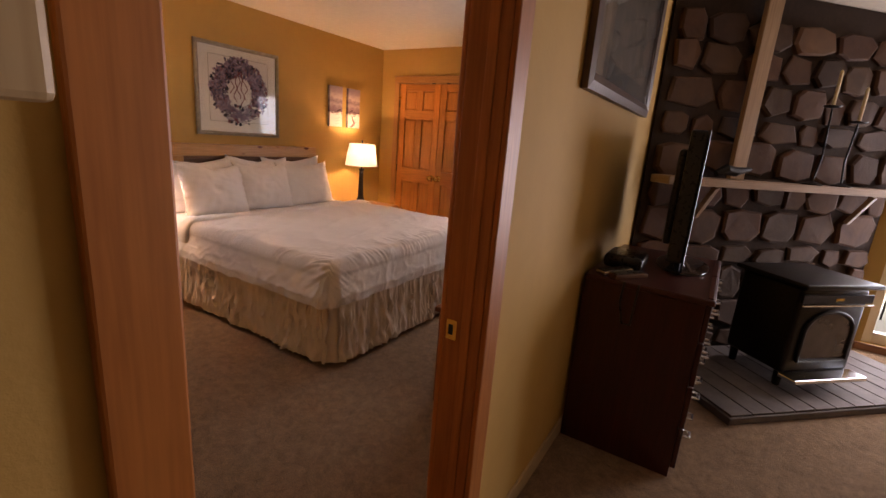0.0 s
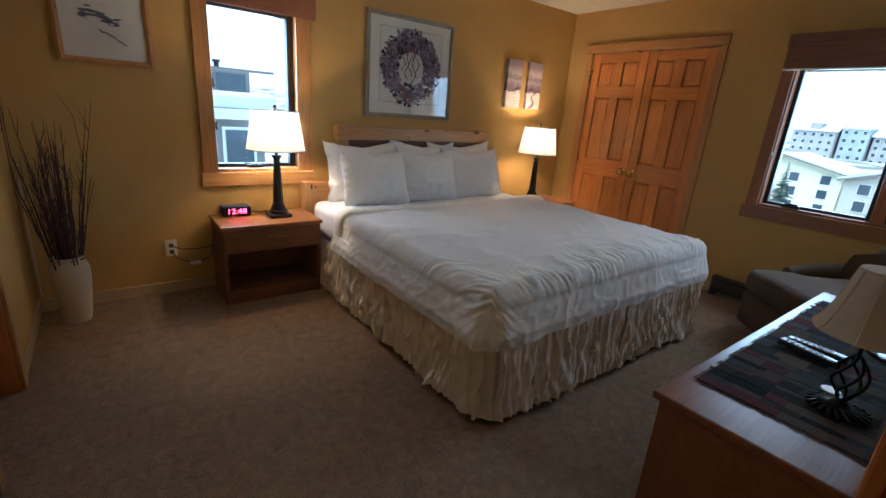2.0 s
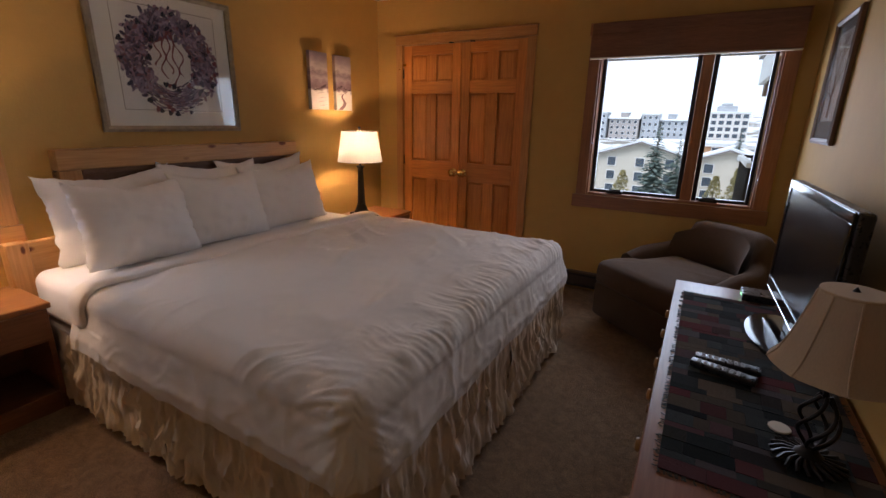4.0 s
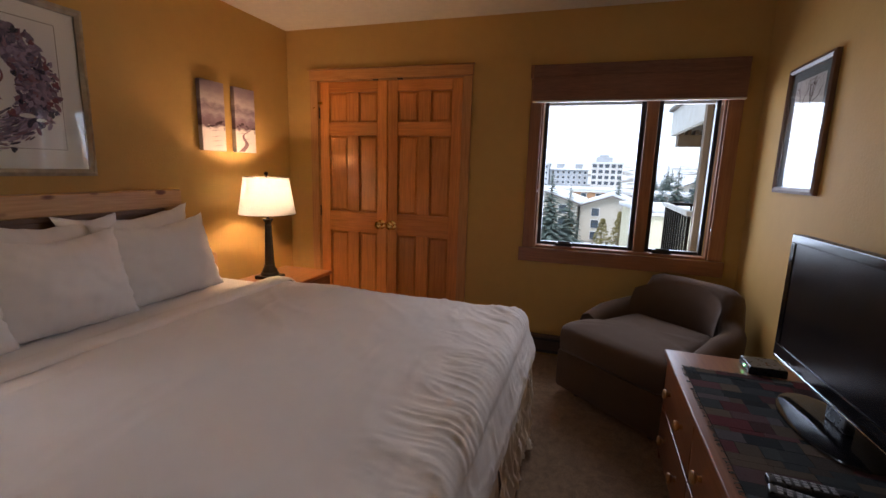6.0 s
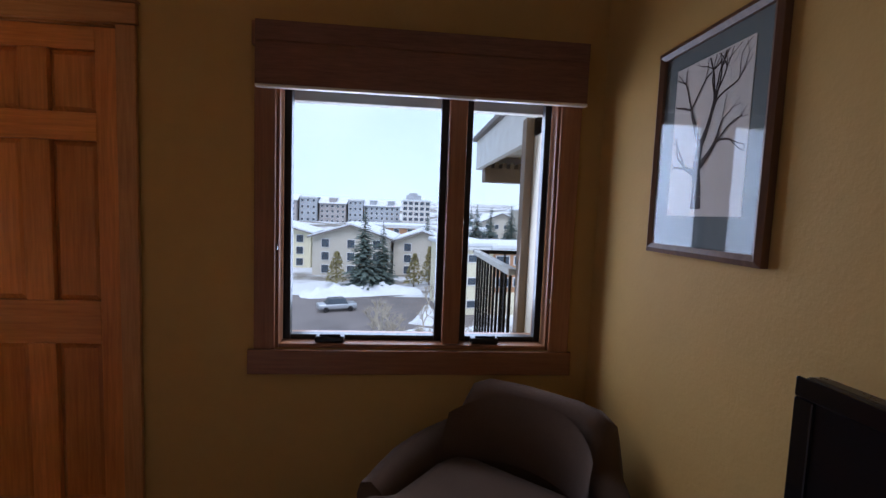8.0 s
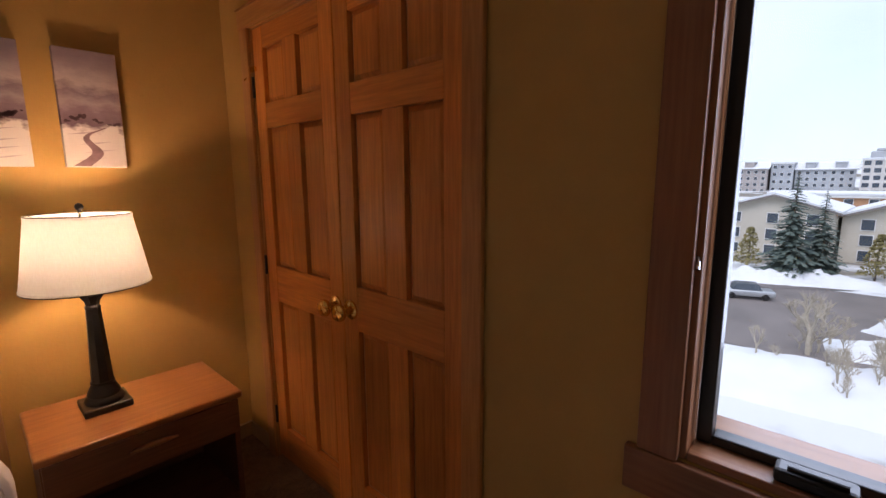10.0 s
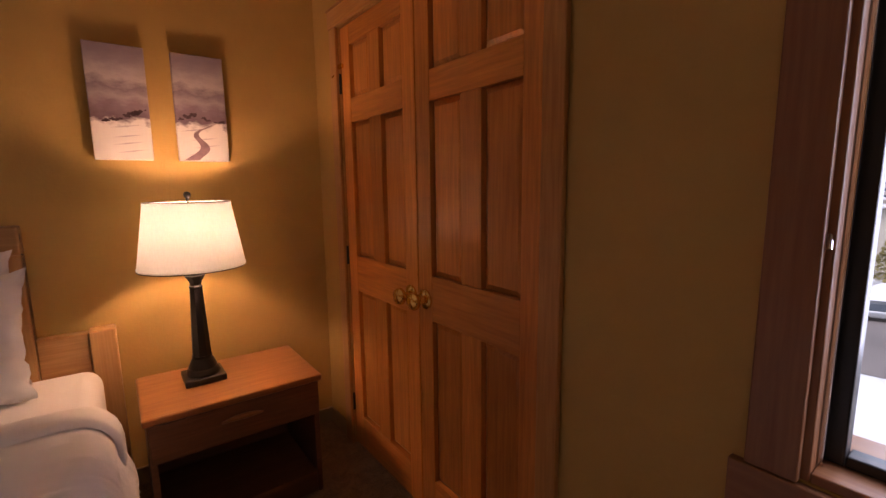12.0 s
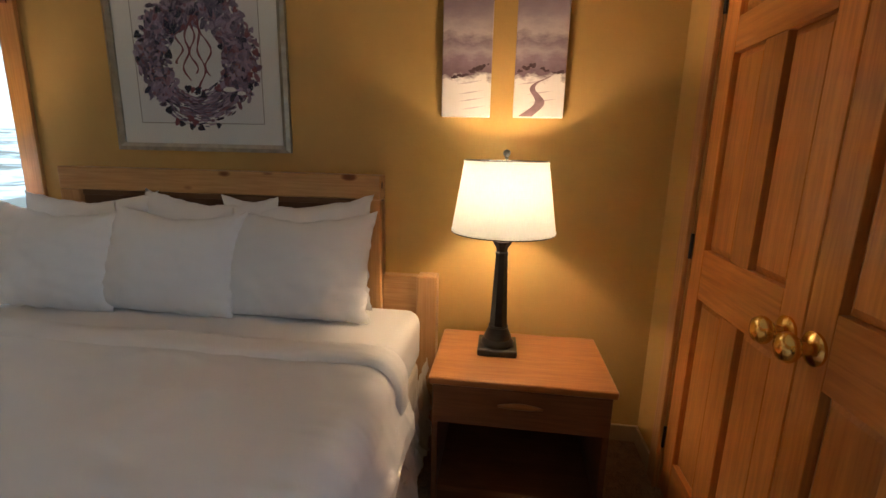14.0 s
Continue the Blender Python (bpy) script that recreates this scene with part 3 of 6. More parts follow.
def north_window():
    e = thing("window_2", "double casement window in reddish wood over a snowy town", "window", (0, 0, 0), 0, "", "structure")
    y = N
    x0, x1, z0, z1 = -1.575, -0.42, 0.818, 1.93
    for nm, b, m in (
        ("casing", (-1.645, y - 0.02, 0.818, -1.565, y - 0.002, 2.0), M_REDWOOD),
        ("casing", (-0.43, y - 0.02, 0.818, -0.345, y - 0.002, 2.0), M_REDWOOD),
        ("casing", (-1.655, y - 0.024, 2.002, -0.335, y - 0.002, 2.09), M_REDWOODX),
        ("sill", (-1.67, y - 0.022, 0.715, -0.33, y - 0.002, 0.816), M_REDWOODX),
        ("liner", (x0 + 0.001, y - 0.0015, z0 + 0.001, x0 + 0.022, y + 0.21, z1), M_REDWOOD),
        ("liner", (x1 - 0.022, y - 0.0015, z0 + 0.001, x1 - 0.001, y + 0.21, z1), M_REDWOOD),
        ("liner", (x0 + 0.023, y - 0.0015, z0 + 0.001, x1 - 0.023, y + 0.21, z0 + 0.02), M_REDWOODX),
        ("liner", (x0 + 0.023, y - 0.0015, z1 - 0.02, x1 - 0.023, y + 0.21, z1), M_REDWOODX),
        ("mullion", (-0.885, y + 0.012, z0 + 0.021, -0.812, y + 0.115, z1 - 0.021), M_REDWOOD),
        ("head_trim", (x0 + 0.023, y + 0.16, z1 - 0.085, x1 - 0.023, y + 0.209, z1 - 0.021), M_SOFFIT),
    ):
        part(nm, box(*b, 0.003), m, e)
    for a, b in ((x0 + 0.023, -0.886), (-0.811, x1 - 0.023)):
        sash = part("sash", box(a, y + 0.06, z0 + 0.021, a + 0.03, y + 0.10, z1 - 0.021, 0.003), M_BLACK, e, "black sash rail")
        part("sash", box(b - 0.03, y + 0.06, z0 + 0.021, b, y + 0.10, z1 - 0.021, 0.003), M_BLACK, e, "black sash rail")
        part("sash", box(a + 0.031, y + 0.06, z0 + 0.021, b - 0.031, y + 0.10, z0 + 0.042, 0.003), M_BLACK, e, "black sash rail")
        part("sash", box(a + 0.031, y + 0.06, z1 - 0.042, b - 0.031, y + 0.10, z1 - 0.021, 0.003), M_BLACK, e, "black sash rail")
        p = part("pane", box(a + 0.025, y + 0.077, z0 + 0.035, b - 0.025, y + 0.082, z1 - 0.035), M_GLASS, sash)
        p.visible_shadow = False
        cx = a + 0.20 if a < -1 else a + 0.11
        c = part("crank", box(cx - 0.06, y + 0.008, z0 + 0.0205, cx + 0.06, y + 0.055, z0 + 0.048, 0.008), M_BLACK, e, "black casement crank cover")
        part("crank_arm", tube([(cx - 0.04, y + 0.02, z0 + 0.05), (cx + 0.045, y + 0.015, z0 + 0.052)], 0.005, 8), M_IRON, c)
    for lx, lz in ((x0 + 0.012, 1.25), (x1 - 0.012, 1.05)):
        la = part("latch", box(lx - 0.008, y + 0.005, lz - 0.03, lx + 0.008, y + 0.02, lz + 0.03, 0.003), M_CHROME, e, "bright sash lock")
        part("latch_arm", tube([(lx, y + 0.006, lz), (lx + 0.004, y - 0.012, lz - 0.03)], 0.004, 8), M_CHROME, la)
    part("screen_track", box(x1 - 0.035, y + 0.035, z0 + 0.021, x1 - 0.0225, y + 0.05, z1 - 0.021), M_CHROME, e, "bare aluminium screen track")
    part("screen_track", box(x0 + 0.0225, y + 0.035, z0 + 0.021, x0 + 0.03, y + 0.05, z1 - 0.021), M_CHROME, e, "bare aluminium screen track")


north_window()
rb = roman_blind("roman_blind", "dark woven blind drawn up above the double window", (-1.625, N - 0.026, 1.845), 0, 1.275, 0.155, M_BLIND)
part("bottom_rail", box(0.0, -0.056, -0.012, 1.275, -0.03, -0.001, 0.003), M_WHITEPL, rb, "pale plastic bottom rail")


def patio_door():
    e = thing("patio_door", "tall glazed balcony door in the sitting room", "door", (0, 0, 0), 0, "", "structure")
    y = N
    for b in ((1.50, 0.05, 1.57, 2.10), (3.23, 0.05, 3.30, 2.10), (2.37, 0.05, 2.44, 2.10)):
        part("stile", box(b[0] + 0.001, y + 0.06, b[1] + 0.001, b[2], y + 0.12, b[3] - 0.001, 0.003), M_WHITEPL, e)
    for a, b in ((1.571, 2.369), (2.441, 3.229)):
        for z0, z1 in ((0.051, 0.14), (2.03, 2.099)):
            part("rail", box(a, y + 0.06, z0, b, y + 0.12, z1, 0.003), M_WHITEPL, e)
        p = part("pane", box(a - 0.01, y + 0.087, 0.13, b + 0.01, y + 0.093, 2.04), M_GLASS, e)
        p.visible_shadow = False
    part("sill", box(1.46, y - 0.03, 0.0, 3.34, y - 0.002, 0.06, 0.004), M_REDWOODX, e)


patio_door()

# ---- bed ----
BY = 3.115  # middle of the bed across the room


def bed():
    e = thing("bed", "king bed with knotty pine headboard and gathered cream skirt", "bed", (0, BY, 0))
    hb = part("headboard", box(-3.645, -0.765, 0.16, -3.60, 0.785, 1.09, 0.004), M_PANELBROWN, e, "dark panel set in a knotty pine frame")
    part("top_rail", box(-3.662, -0.765, 1.091, -3.575, 0.785, 1.195, 0.006), M_KNOTTY, hb, "knotty pine rail")
    part("panel_rail", box(-3.652, -0.66, 1.066, -3.588, 0.68, 1.0905, 0.004), M_PANELBROWN, hb)
    for a, b in ((-0.765, -0.665), (0.685, 0.785)):
        part("stile", box(-3.662, a, 0.02, -3.574, b, 1.0905, 0.006), M_KNOTTYZ, hb, "knotty pine stile")
    for a, b in ((-1.035, -0.766), (0.786, 1.035)):
        part("wing", box(-3.65, a + (0.0 if a > 0 else 0.09), 0.30, -3.60, b - (0.09 if a > 0 else 0.0), 0.755, 0.005), M_KNOTTY, hb, "low knotty pine wing")
        pa = b - 0.089 if a > 0 else a
        part("post", box(-3.662, pa, 0.0, -3.575, pa + 0.089, 0.762, 0.006), M_KNOTTYZ, hb, "short knotty pine post")
    part("box_spring", box(-3.57, -0.965, 0.17, -1.47, 0.965, 0.38, 0.04, None, 4), M_SKIRT, e)
    m = box(-3.565, -0.975, 0.382, -1.46, 0.975, 0.625, 0.06, None, 5)
    part("mattress", m, M_PILLOW, e, "white fitted sheet over the mattress", 40)
    for lx in (-3.4, -1.6):
        for ly in (-0.85, 0.85):
            part("leg", lathe([(0.035, 0.0), (0.035, 0.17)], 12, lx, ly), M_BLACK, e)

    # gathered skirt, one panel for each stretch between the corner splits
    def skirt(p0, p1, seed):
        p0, p1 = Vector(p0), Vector(p1)
        d = p1 - p0
        L = d.length
        nrm = Vector((d.y, -d.x)).normalized()
        n = max(16, int(L / 0.006))

        def at(u, v):
            q = p0 + d * u
            s = u * L
            sl = s + 0.035 * v * fbm(s * 3, seed + 4.0) + 0.02 * fbm(s * 9, v * 3, seed)
            broad = max(0.0, 1 - abs(fbm(sl * 8, v * 0.7, seed, 2)) * 2.6)
            sharp = max(0.0, 1 - abs(fbm(sl * 19, v * 1.4, seed + 3, 2)) * 3.2) * max(0.0, 0.45 + fbm(sl * 4, v * 2.2, seed + 8))
            fold = 1.1 * broad + 1.7 * sharp + 0.55 * fbm(sl * 34, v * 4.5, seed, 2) + 0.25 * fbm(sl * 80, v * 9, seed)
            a = (0.003 + 0.012 * min(1.0, 3 * v) + 0.004 * v) * (fold - 0.5)
            flare = 0.022 * v * v
            sag = 0.01 * fbm(s * 5, seed + 7)
            w = nrm * (a + flare)
            return (q.x + w.x, q.y + w.y, 0.395 - v * (0.362 + sag * 0.8))

        f = grid(at, n, 14)
        return part("skirt_panel", f, M_SKIRT, e, "gathered cream cotton skirt panel", 60)

    hw, fx, hx = 1.0, -1.425, -3.55
    skirt((hx, -hw), (-2.42, -hw), 1)
    skirt((-2.41, -hw), (fx - 0.035, -hw), 2)
    skirt((fx, -hw + 0.05), (fx, 0.02), 3)
    skirt((fx, 0.03), (fx, hw - 0.05), 4)
    skirt((fx - 0.035, hw), (-2.42, hw), 5)
    skirt((-2.41, hw), (hx, hw), 6)

    def corner(sy):
        def at(u, v):
            a = math.pi / 2 * u
            r = 0.07 + 0.018 * v * v + 0.006 * v * math.sin(u * 11)
            x = fx - 0.085 + r * math.sin(a)
            y = sy * (hw - 0.085 + r * math.cos(a))
            return (x, y, 0.395 - 0.362 * v)
        part("skirt_corner", grid(at, 14, 8), M_SKIRT, e, "plain cream skirt corner", 60)

    corner(-1)
    corner(1)
    return e


bed()


def duvet():
    """The cover: flat on top, rolled over the two sides and the foot, creased towards the edges."""
    e = thing("duvet", "creased white cotton duvet spread over the mattress", "duvet", (0, BY, 0))
    x0, xf, hw, top, drop, r = -3.02, -1.535, 0.925, 0.648, 0.303, 0.085

    def at(u, v):
        yy = (u * 2 - 1) * (hw + drop)
        xx = x0 + v * (xf + drop - x0)
        du = max(0.0, abs(yy) - hw)
        dv = max(0.0, xx - xf)
        d = max(du, dv)
        if d > 0:
            l = math.hypot(du, dv)
            ux, uy = dv / l, (du / l) * (1 if yy > 0 else -1)
        else:
            ux = uy = 0.0
        cx, cy = min(xx, xf), max(-hw, min(hw, yy))
        arc = r * math.pi / 2
        if d < arc:
            a = d / r
            out, down = r * math.sin(a), r * (1 - math.cos(a))
        else:
            out, down = r + 0.038 * min(1, (d - arc) / 0.12), r + (d - arc)
        along = yy if dv > du else xx
        wp = fbm(xx * 2.2, yy * 2.2, 7.0, 2)

        def crest(q, w, seed, k):
            return max(0.0, 1 - abs(fbm(q, w, seed, 2)) * k)

        # creases drawn from the tucked foot and sides, fanning at the corners and dying out on the flat top
        inf, ins = max(0.0, xf - xx), max(0.0, hw - abs(yy))
        reach = 0.30 + 0.16 * fbm(yy * 2.1, 3.3, 6.0)
        ef = max(0.0, 1 - inf / reach) ** 1.3 * max(0.0, 1 - max(0.0, dv - 0.05) / 0.10)
        es = max(0.0, 1 - ins / (0.24 + 0.12 * fbm(xx * 2.3, 9.1, 2.0))) ** 1.4 * max(0.0, 1 - max(0.0, du - 0.06) / 0.12)
        fan = yy + 0.75 * (xx - xf) * (yy * 0.9 + 0.35) + 0.05 * wp
        wr = 0.011 * ef * crest(fan * 13, xx * 2.0, 9.0, 3.4) * max(0.0, 0.28 + 1.3 * fbm(yy * 3.1, xx * 2.0, 16.0))
        wr += 0.0058 * ef * crest(fan * 29 + wp, xx * 3.0, 19.0, 2.8) * max(0.0, 0.15 + 1.3 * fbm(yy * 4, xx * 3.0, 26.0))
        wr += 0.0016 * ef * crest(fan * 55 + 2 * wp, xx * 6.0, 29.0, 2.4)
        lean = xx + 0.7 * (abs(yy) - hw) * (xx - x0 - 0.5) + 0.05 * wp
        wr += 0.0085 * es * crest(lean * 12, yy * 2.0, 4.0, 3.4) * max(0.0, 0.25 + 1.2 * fbm(xx * 3.0, yy, 36.0))
        wr += 0.0045 * es * crest(lean * 27, yy * 3.0, 14.0, 2.8) * max(0.0, 0.2 + 1.2 * fbm(xx * 4.0, yy * 2, 46.0))
        side = max(0.0, min(1.0, (d - 0.10) / 0.08))
        wr += side * (0.006 * fbm(along * 4, d * 3, 5.0, 2) + 0.0035 * crest(along * 7 + 3 * d, d * 8, 2.0, 3.0))
        wr += 0.007 * fbm(xx * 2.0, yy * 2.0, 1.0, 2) + 0.0012 * fbm(xx * 12, yy * 10, 2.0, 2)
        wr += 0.0045 * crest(xx * 1.7 + 1.3 * yy, yy * 1.1 - xx * 0.4, 12.0, 4.0) + 0.0025 * crest(xx * 4.2, yy * 1.5, 32.0, 4.5)
        crown = 0.012 * (1 - (yy / (hw + drop)) ** 2)
        hem = 0.012 * fbm(along * 4, 8.8) if d > 0.2 else 0
        if d < arc:
            a = d / r
            nx, nz = math.sin(a), math.cos(a)
        else:
            nx, nz = 1.0, 0.0
        return (cx + ux * (out + wr * nx), cy + uy * (out + wr * nx), top - down + wr * nz + crown + hem)

    f = grid(at, 300, 210)
    part("cover", f, M_SHEET, e, "", 180)

    # turned-down hem near the pillows
    def hem(u, v):
        yy = (u * 2 - 1) * (hw + 0.20)
        d = max(0.0, abs(yy) - hw)
        sg = 1 if yy > 0 else -1
        a = min(d / r, math.pi / 2)
        out = r * math.sin(a)
        down = r * (1 - math.cos(a)) + max(0, d - r * math.pi / 2)
        cy = max(-hw, min(hw, yy))
        xb = x0 - 0.035 + 0.02 * fbm(yy * 2.0, 4.0)
        ph = math.pi * v
        lift = 0.021 * max(0.0, math.sin(ph)) ** 0.35 + 0.003
        return (xb + 0.15 * v + 0.01 * math.cos(ph), cy + sg * (out + lift * math.sin(a)), top + 0.009 - down + lift * math.cos(a) + 0.003 * fbm(yy * 6, v * 3, 2))
    part("turned_hem", grid(hem, 100, 12), M_SHEET, e, "", 180)


duvet()


def pillow(y, x, z, w, h, thick, lean, twist, seed, label, tip=0.0):
    e = thing("pillow", label, "pillow", (x, y, z), 0, "pillows on the bed")
    e.matrix_world = pose(x, y, z, tip, lean, twist)

    def side(s):
        def at(u, v):
            a, b = u * 2 - 1, v * 2 - 1
            fx = 1 - abs(a) ** 2.5
            fz = 1 - abs(b) ** 2.5
            t = thick * (max(0, fx) ** 0.62) * (max(0, fz) ** 0.62)
            t *= 1 + 0.10 * fbm(a * 1.6 + seed, b * 1.6, seed)
            edge = 1 - min(fx, fz)
            t += 0.008 * fbm(a * 8 + seed, b * 7, s + seed, 3) * (0.3 + edge) + 0.012 * max(0.0, 1 - abs(fbm(a * 2.2 + b * 1.5 + seed, b * 2 - a, seed, 2)) * 3.0) * (1 - edge * 0.5)
            pinch = 1 - 0.045 * (1 - abs(a)) * abs(b) ** 2
            py = a * w / 2 * (1 - 0.075 * (1 - b * b) * a * a) + 0.011 * a * fbm(b * 4.5, seed) + 0.006 * a * fbm(b * 14, seed + 5)
            pz = (b + 1) / 2 * h * pinch + 0.02 * max(0, b) * (abs(a) ** 4) + 0.006 * fbm(a * 5, seed + 3)
            sag = -0.02 * (1 - abs(a)) * max(0, b)
            return (s * t / 2, py, pz + sag)
        return at
    b = grid(side(1), 34, 26)
    grid(side(-1), 34, 26, b)
    bmesh.ops.remove_doubles(b, verts=b.verts, dist=0.0015)
    part("pillowcase", b, M_PILLOW, e, "", 180)
    return e


for i, (py, px, hh, ww, tw, sd) in enumerate(((2.56, -3.475, 0.455, 0.66, 2, 1.5), (3.12, -3.480, 0.465, 0.66, -2, -1.5), (3.545, -3.475, 0.47, 0.70, -3, 2.0))):
    pillow(py, px, 0.622, ww, hh, 0.16, -8, tw, 3.0 + i, "plump white pillow propped against the headboard", sd)
for i, (py, px, hh, ww, tw, sd) in enumerate(((2.555, -3.245, 0.425, 0.60, 5, -2.5), (3.065, -3.285, 0.425, 0.60, 2, -2.0), (3.60, -3.325, 0.43, 0.65, -3, 1.0))):
    pillow(py, px, 0.630, ww, hh, 0.20, -19, tw, 9.0 + i, "plump white pillow leaning on the pillows behind", sd)

# ---- nightstands and lamps ----


def nightstand(loc, label, w=0.65, d=0.40, h=0.548):
    """Front faces +x; origin at the back corner on the floor."""
    e = thing("nightstand", label, "nightstand", loc, 0, "nightstands beside the bed")
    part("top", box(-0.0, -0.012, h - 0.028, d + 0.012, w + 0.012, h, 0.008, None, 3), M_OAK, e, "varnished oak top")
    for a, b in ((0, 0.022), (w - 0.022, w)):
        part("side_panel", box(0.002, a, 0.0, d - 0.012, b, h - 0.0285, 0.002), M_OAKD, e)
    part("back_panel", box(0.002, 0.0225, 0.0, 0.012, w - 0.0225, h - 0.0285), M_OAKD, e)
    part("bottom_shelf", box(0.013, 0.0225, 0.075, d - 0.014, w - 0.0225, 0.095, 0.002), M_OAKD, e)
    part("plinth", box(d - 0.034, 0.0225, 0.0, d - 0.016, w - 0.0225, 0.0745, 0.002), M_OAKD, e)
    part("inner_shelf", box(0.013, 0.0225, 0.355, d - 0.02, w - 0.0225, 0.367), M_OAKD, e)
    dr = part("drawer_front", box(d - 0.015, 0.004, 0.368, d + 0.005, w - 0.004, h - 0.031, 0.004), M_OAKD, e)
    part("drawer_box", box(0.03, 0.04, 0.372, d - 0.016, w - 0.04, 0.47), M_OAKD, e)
    n = 18
    prof = bmesh.new()
    pts = [(w / 2 - 0.075 + 0.15 * k / n, 0.452 + 0.010 * math.sin(math.pi * k / n)) for k in range(n + 1)]
    tube([(d + 0.006 + 0.011 * math.sin(math.pi * k / n), y, z) for k, (y, z) in enumerate(pts)], [0.004 + 0.007 * math.sin(math.pi * k / n) for k in range(n + 1)], 10, prof)
    part("handle", prof, M_OAK, dr, "carved oak pull", 60)
    return e


nightstand((W + 0.014, 1.437, 0), "brown oak nightstand with drawer and open shelf beneath the window")
nightstand((-3.55, 4.205, 0), "brown oak nightstand with drawer and open shelf beside the closet", 0.612, 0.43, 0.542)


def table_lamp(loc, label):
    e = thing("table_lamp", label, "lamp", loc, 0, "bedside lamps")
    b = box(-0.075, -0.075, 0.0, 0.075, 0.075, 0.026, 0.005)
    part("base", b, M_BLACK, e, "square black base")
    s = lathe([(0.062, 0.0262), (0.064, 0.036), (0.058, 0.048), (0.052, 0.052), (0.053, 0.058), (0.047, 0.072), (0.040, 0.088), (0.036, 0.094), (0.0385, 0.10), (0.037, 0.104)], 36)
    part("foot", s, M_BLACK, e, "", 40)
    c = lathe([(0.036, 0.1042), (0.024, 0.385), (0.026, 0.388), (0.026, 0.392), (0.021, 0.397), (0.024, 0.412), (0.036, 0.43), (0.038, 0.436), (0.012, 0.437), (0.009, 0.47)], 8, square=True)
    part("column", c, M_BLACK, e, "tapered black column", 25)
    part("socket", lathe([(0.009, 0.4702), (0.017, 0.473), (0.017, 0.53), (0.012, 0.54)], 16), M_BRASS, e, "", 40)
    z0, z1, r0, r1 = 0.472, 0.730, 0.192, 0.152
    o = lathe([(r0, z0), (r0 + 0.0015, z0 + 0.008), (r0 - 0.001, z0 + 0.009), (r1 + 0.001, z1 - 0.009), (r1 + 0.0025, z1 - 0.008), (r1 + 0.001, z1)], 64)
    for f in [f for f in o.faces if len(f.verts) > 4]:
        o.faces.remove(f)
    sh = part("shade", o, M_SHADE, e, "lit cream linen drum shade", 40)
    for rr, zz in ((r1, z1), (r0, z0)):
        part("shade_ring", tube([(rr * math.cos(a * math.pi / 24), rr * math.sin(a * math.pi / 24), zz) for a in range(49)], 0.0022, 6), M_IRON, sh)
    for a in range(3):
        q = a * 2 * math.pi / 3
        part("spider", tube([(0, 0, z1 - 0.012), (r1 * math.cos(q), r1 * math.sin(q), z1 - 0.004)], 0.0018, 6), M_CHROME, sh)
    part("bulb", lathe([(0.001, 0.541), (0.012, 0.542), (0.014, 0.555), (0.03, 0.59), (0.03, 0.61), (0.02, 0.632), (0.001, 0.638)], 20), M_BULB, e, "", 60)
    for sx in (-1, 1):
        part("harp", tube([(0, 0.02 * sx, 0.545), (0, 0.045 * sx, 0.58), (0, 0.048 * sx, 0.64), (0, 0.025 * sx, 0.70), (0, 0, z1 - 0.01)], 0.002, 6), M_CHROME, e)
    part("finial", lathe([(0.004, z1 - 0.012), (0.004, z1 + 0.004), (0.009, z1 + 0.008), (0.005, z1 + 0.012), (0.012, z1 + 0.02), (0.014, z1 + 0.028), (0.010, z1 + 0.037), (0.001, z1 + 0.041)], 20), M_IRON, e, "dark ball finial", 50)
    d = bpy.data.lights.new("bulb_light", "POINT")
    d.energy, d.color, d.shadow_soft_size = P_LAMP, (1.0, 0.71, 0.41), 0.035
    l = new("bulb_light", d)
    l.location = (loc[0], loc[1], loc[2] + 0.61)
    return e


M_BULB = emitter("frosted_bulb", (1.0, 0.71, 0.41), 4.0)
table_lamp((-3.455, 1.850, 0.548), "lit table lamp, black column and drum shade, beside the window")
table_lamp((-3.375, 4.425, 0.542), "lit table lamp, black column and drum shade, beside the closet")


def text_mesh(body, size, depth):
    c = bpy.data.curves.new("digits", "FONT")
    c.body, c.size, c.extrude, c.align_x, c.align_y = body, size, depth, "CENTER", "CENTER"
    tmp = bpy.data.objects.new("digits", c)
    scene.collection.objects.link(tmp)
    me = bpy.data.meshes.new_from_object(tmp.evaluated_get(bpy.context.evaluated_depsgraph_get()))
    b = bmesh.new()
    b.from_mesh(me)
    bpy.data.objects.remove(tmp)
    bpy.data.meshes.remove(me)
    return b


def clock():
    e = thing("alarm_clock", "small black digital alarm clock with glowing red digits", "clock", (-3.565, 1.585, 0.548), 0)
    part("case", box(-0.045, -0.095, 0.0, 0.045, 0.095, 0.072, 0.01, None, 3), M_PLASTIC, e, "", 40)
    part("display", box(0.0452, -0.082, 0.012, 0.0475, 0.082, 0.062, 0.001), M_SCREEN, e)
    t = text_mesh("12:48", 0.052, 0.0005)
    bmesh.ops.transform(t, matrix=Matrix.Translation((0.0485, 0.0, 0.037)) @ pose(0, 0, 0, 90, 0, 90) @ Matrix.Diagonal((1.15, 1, 1, 1)), verts=t.verts)
    part("digits", t, emitter("red_led", (1.0, 0.05, 0.12), 1.3), e, "glowing red digits")


clock()


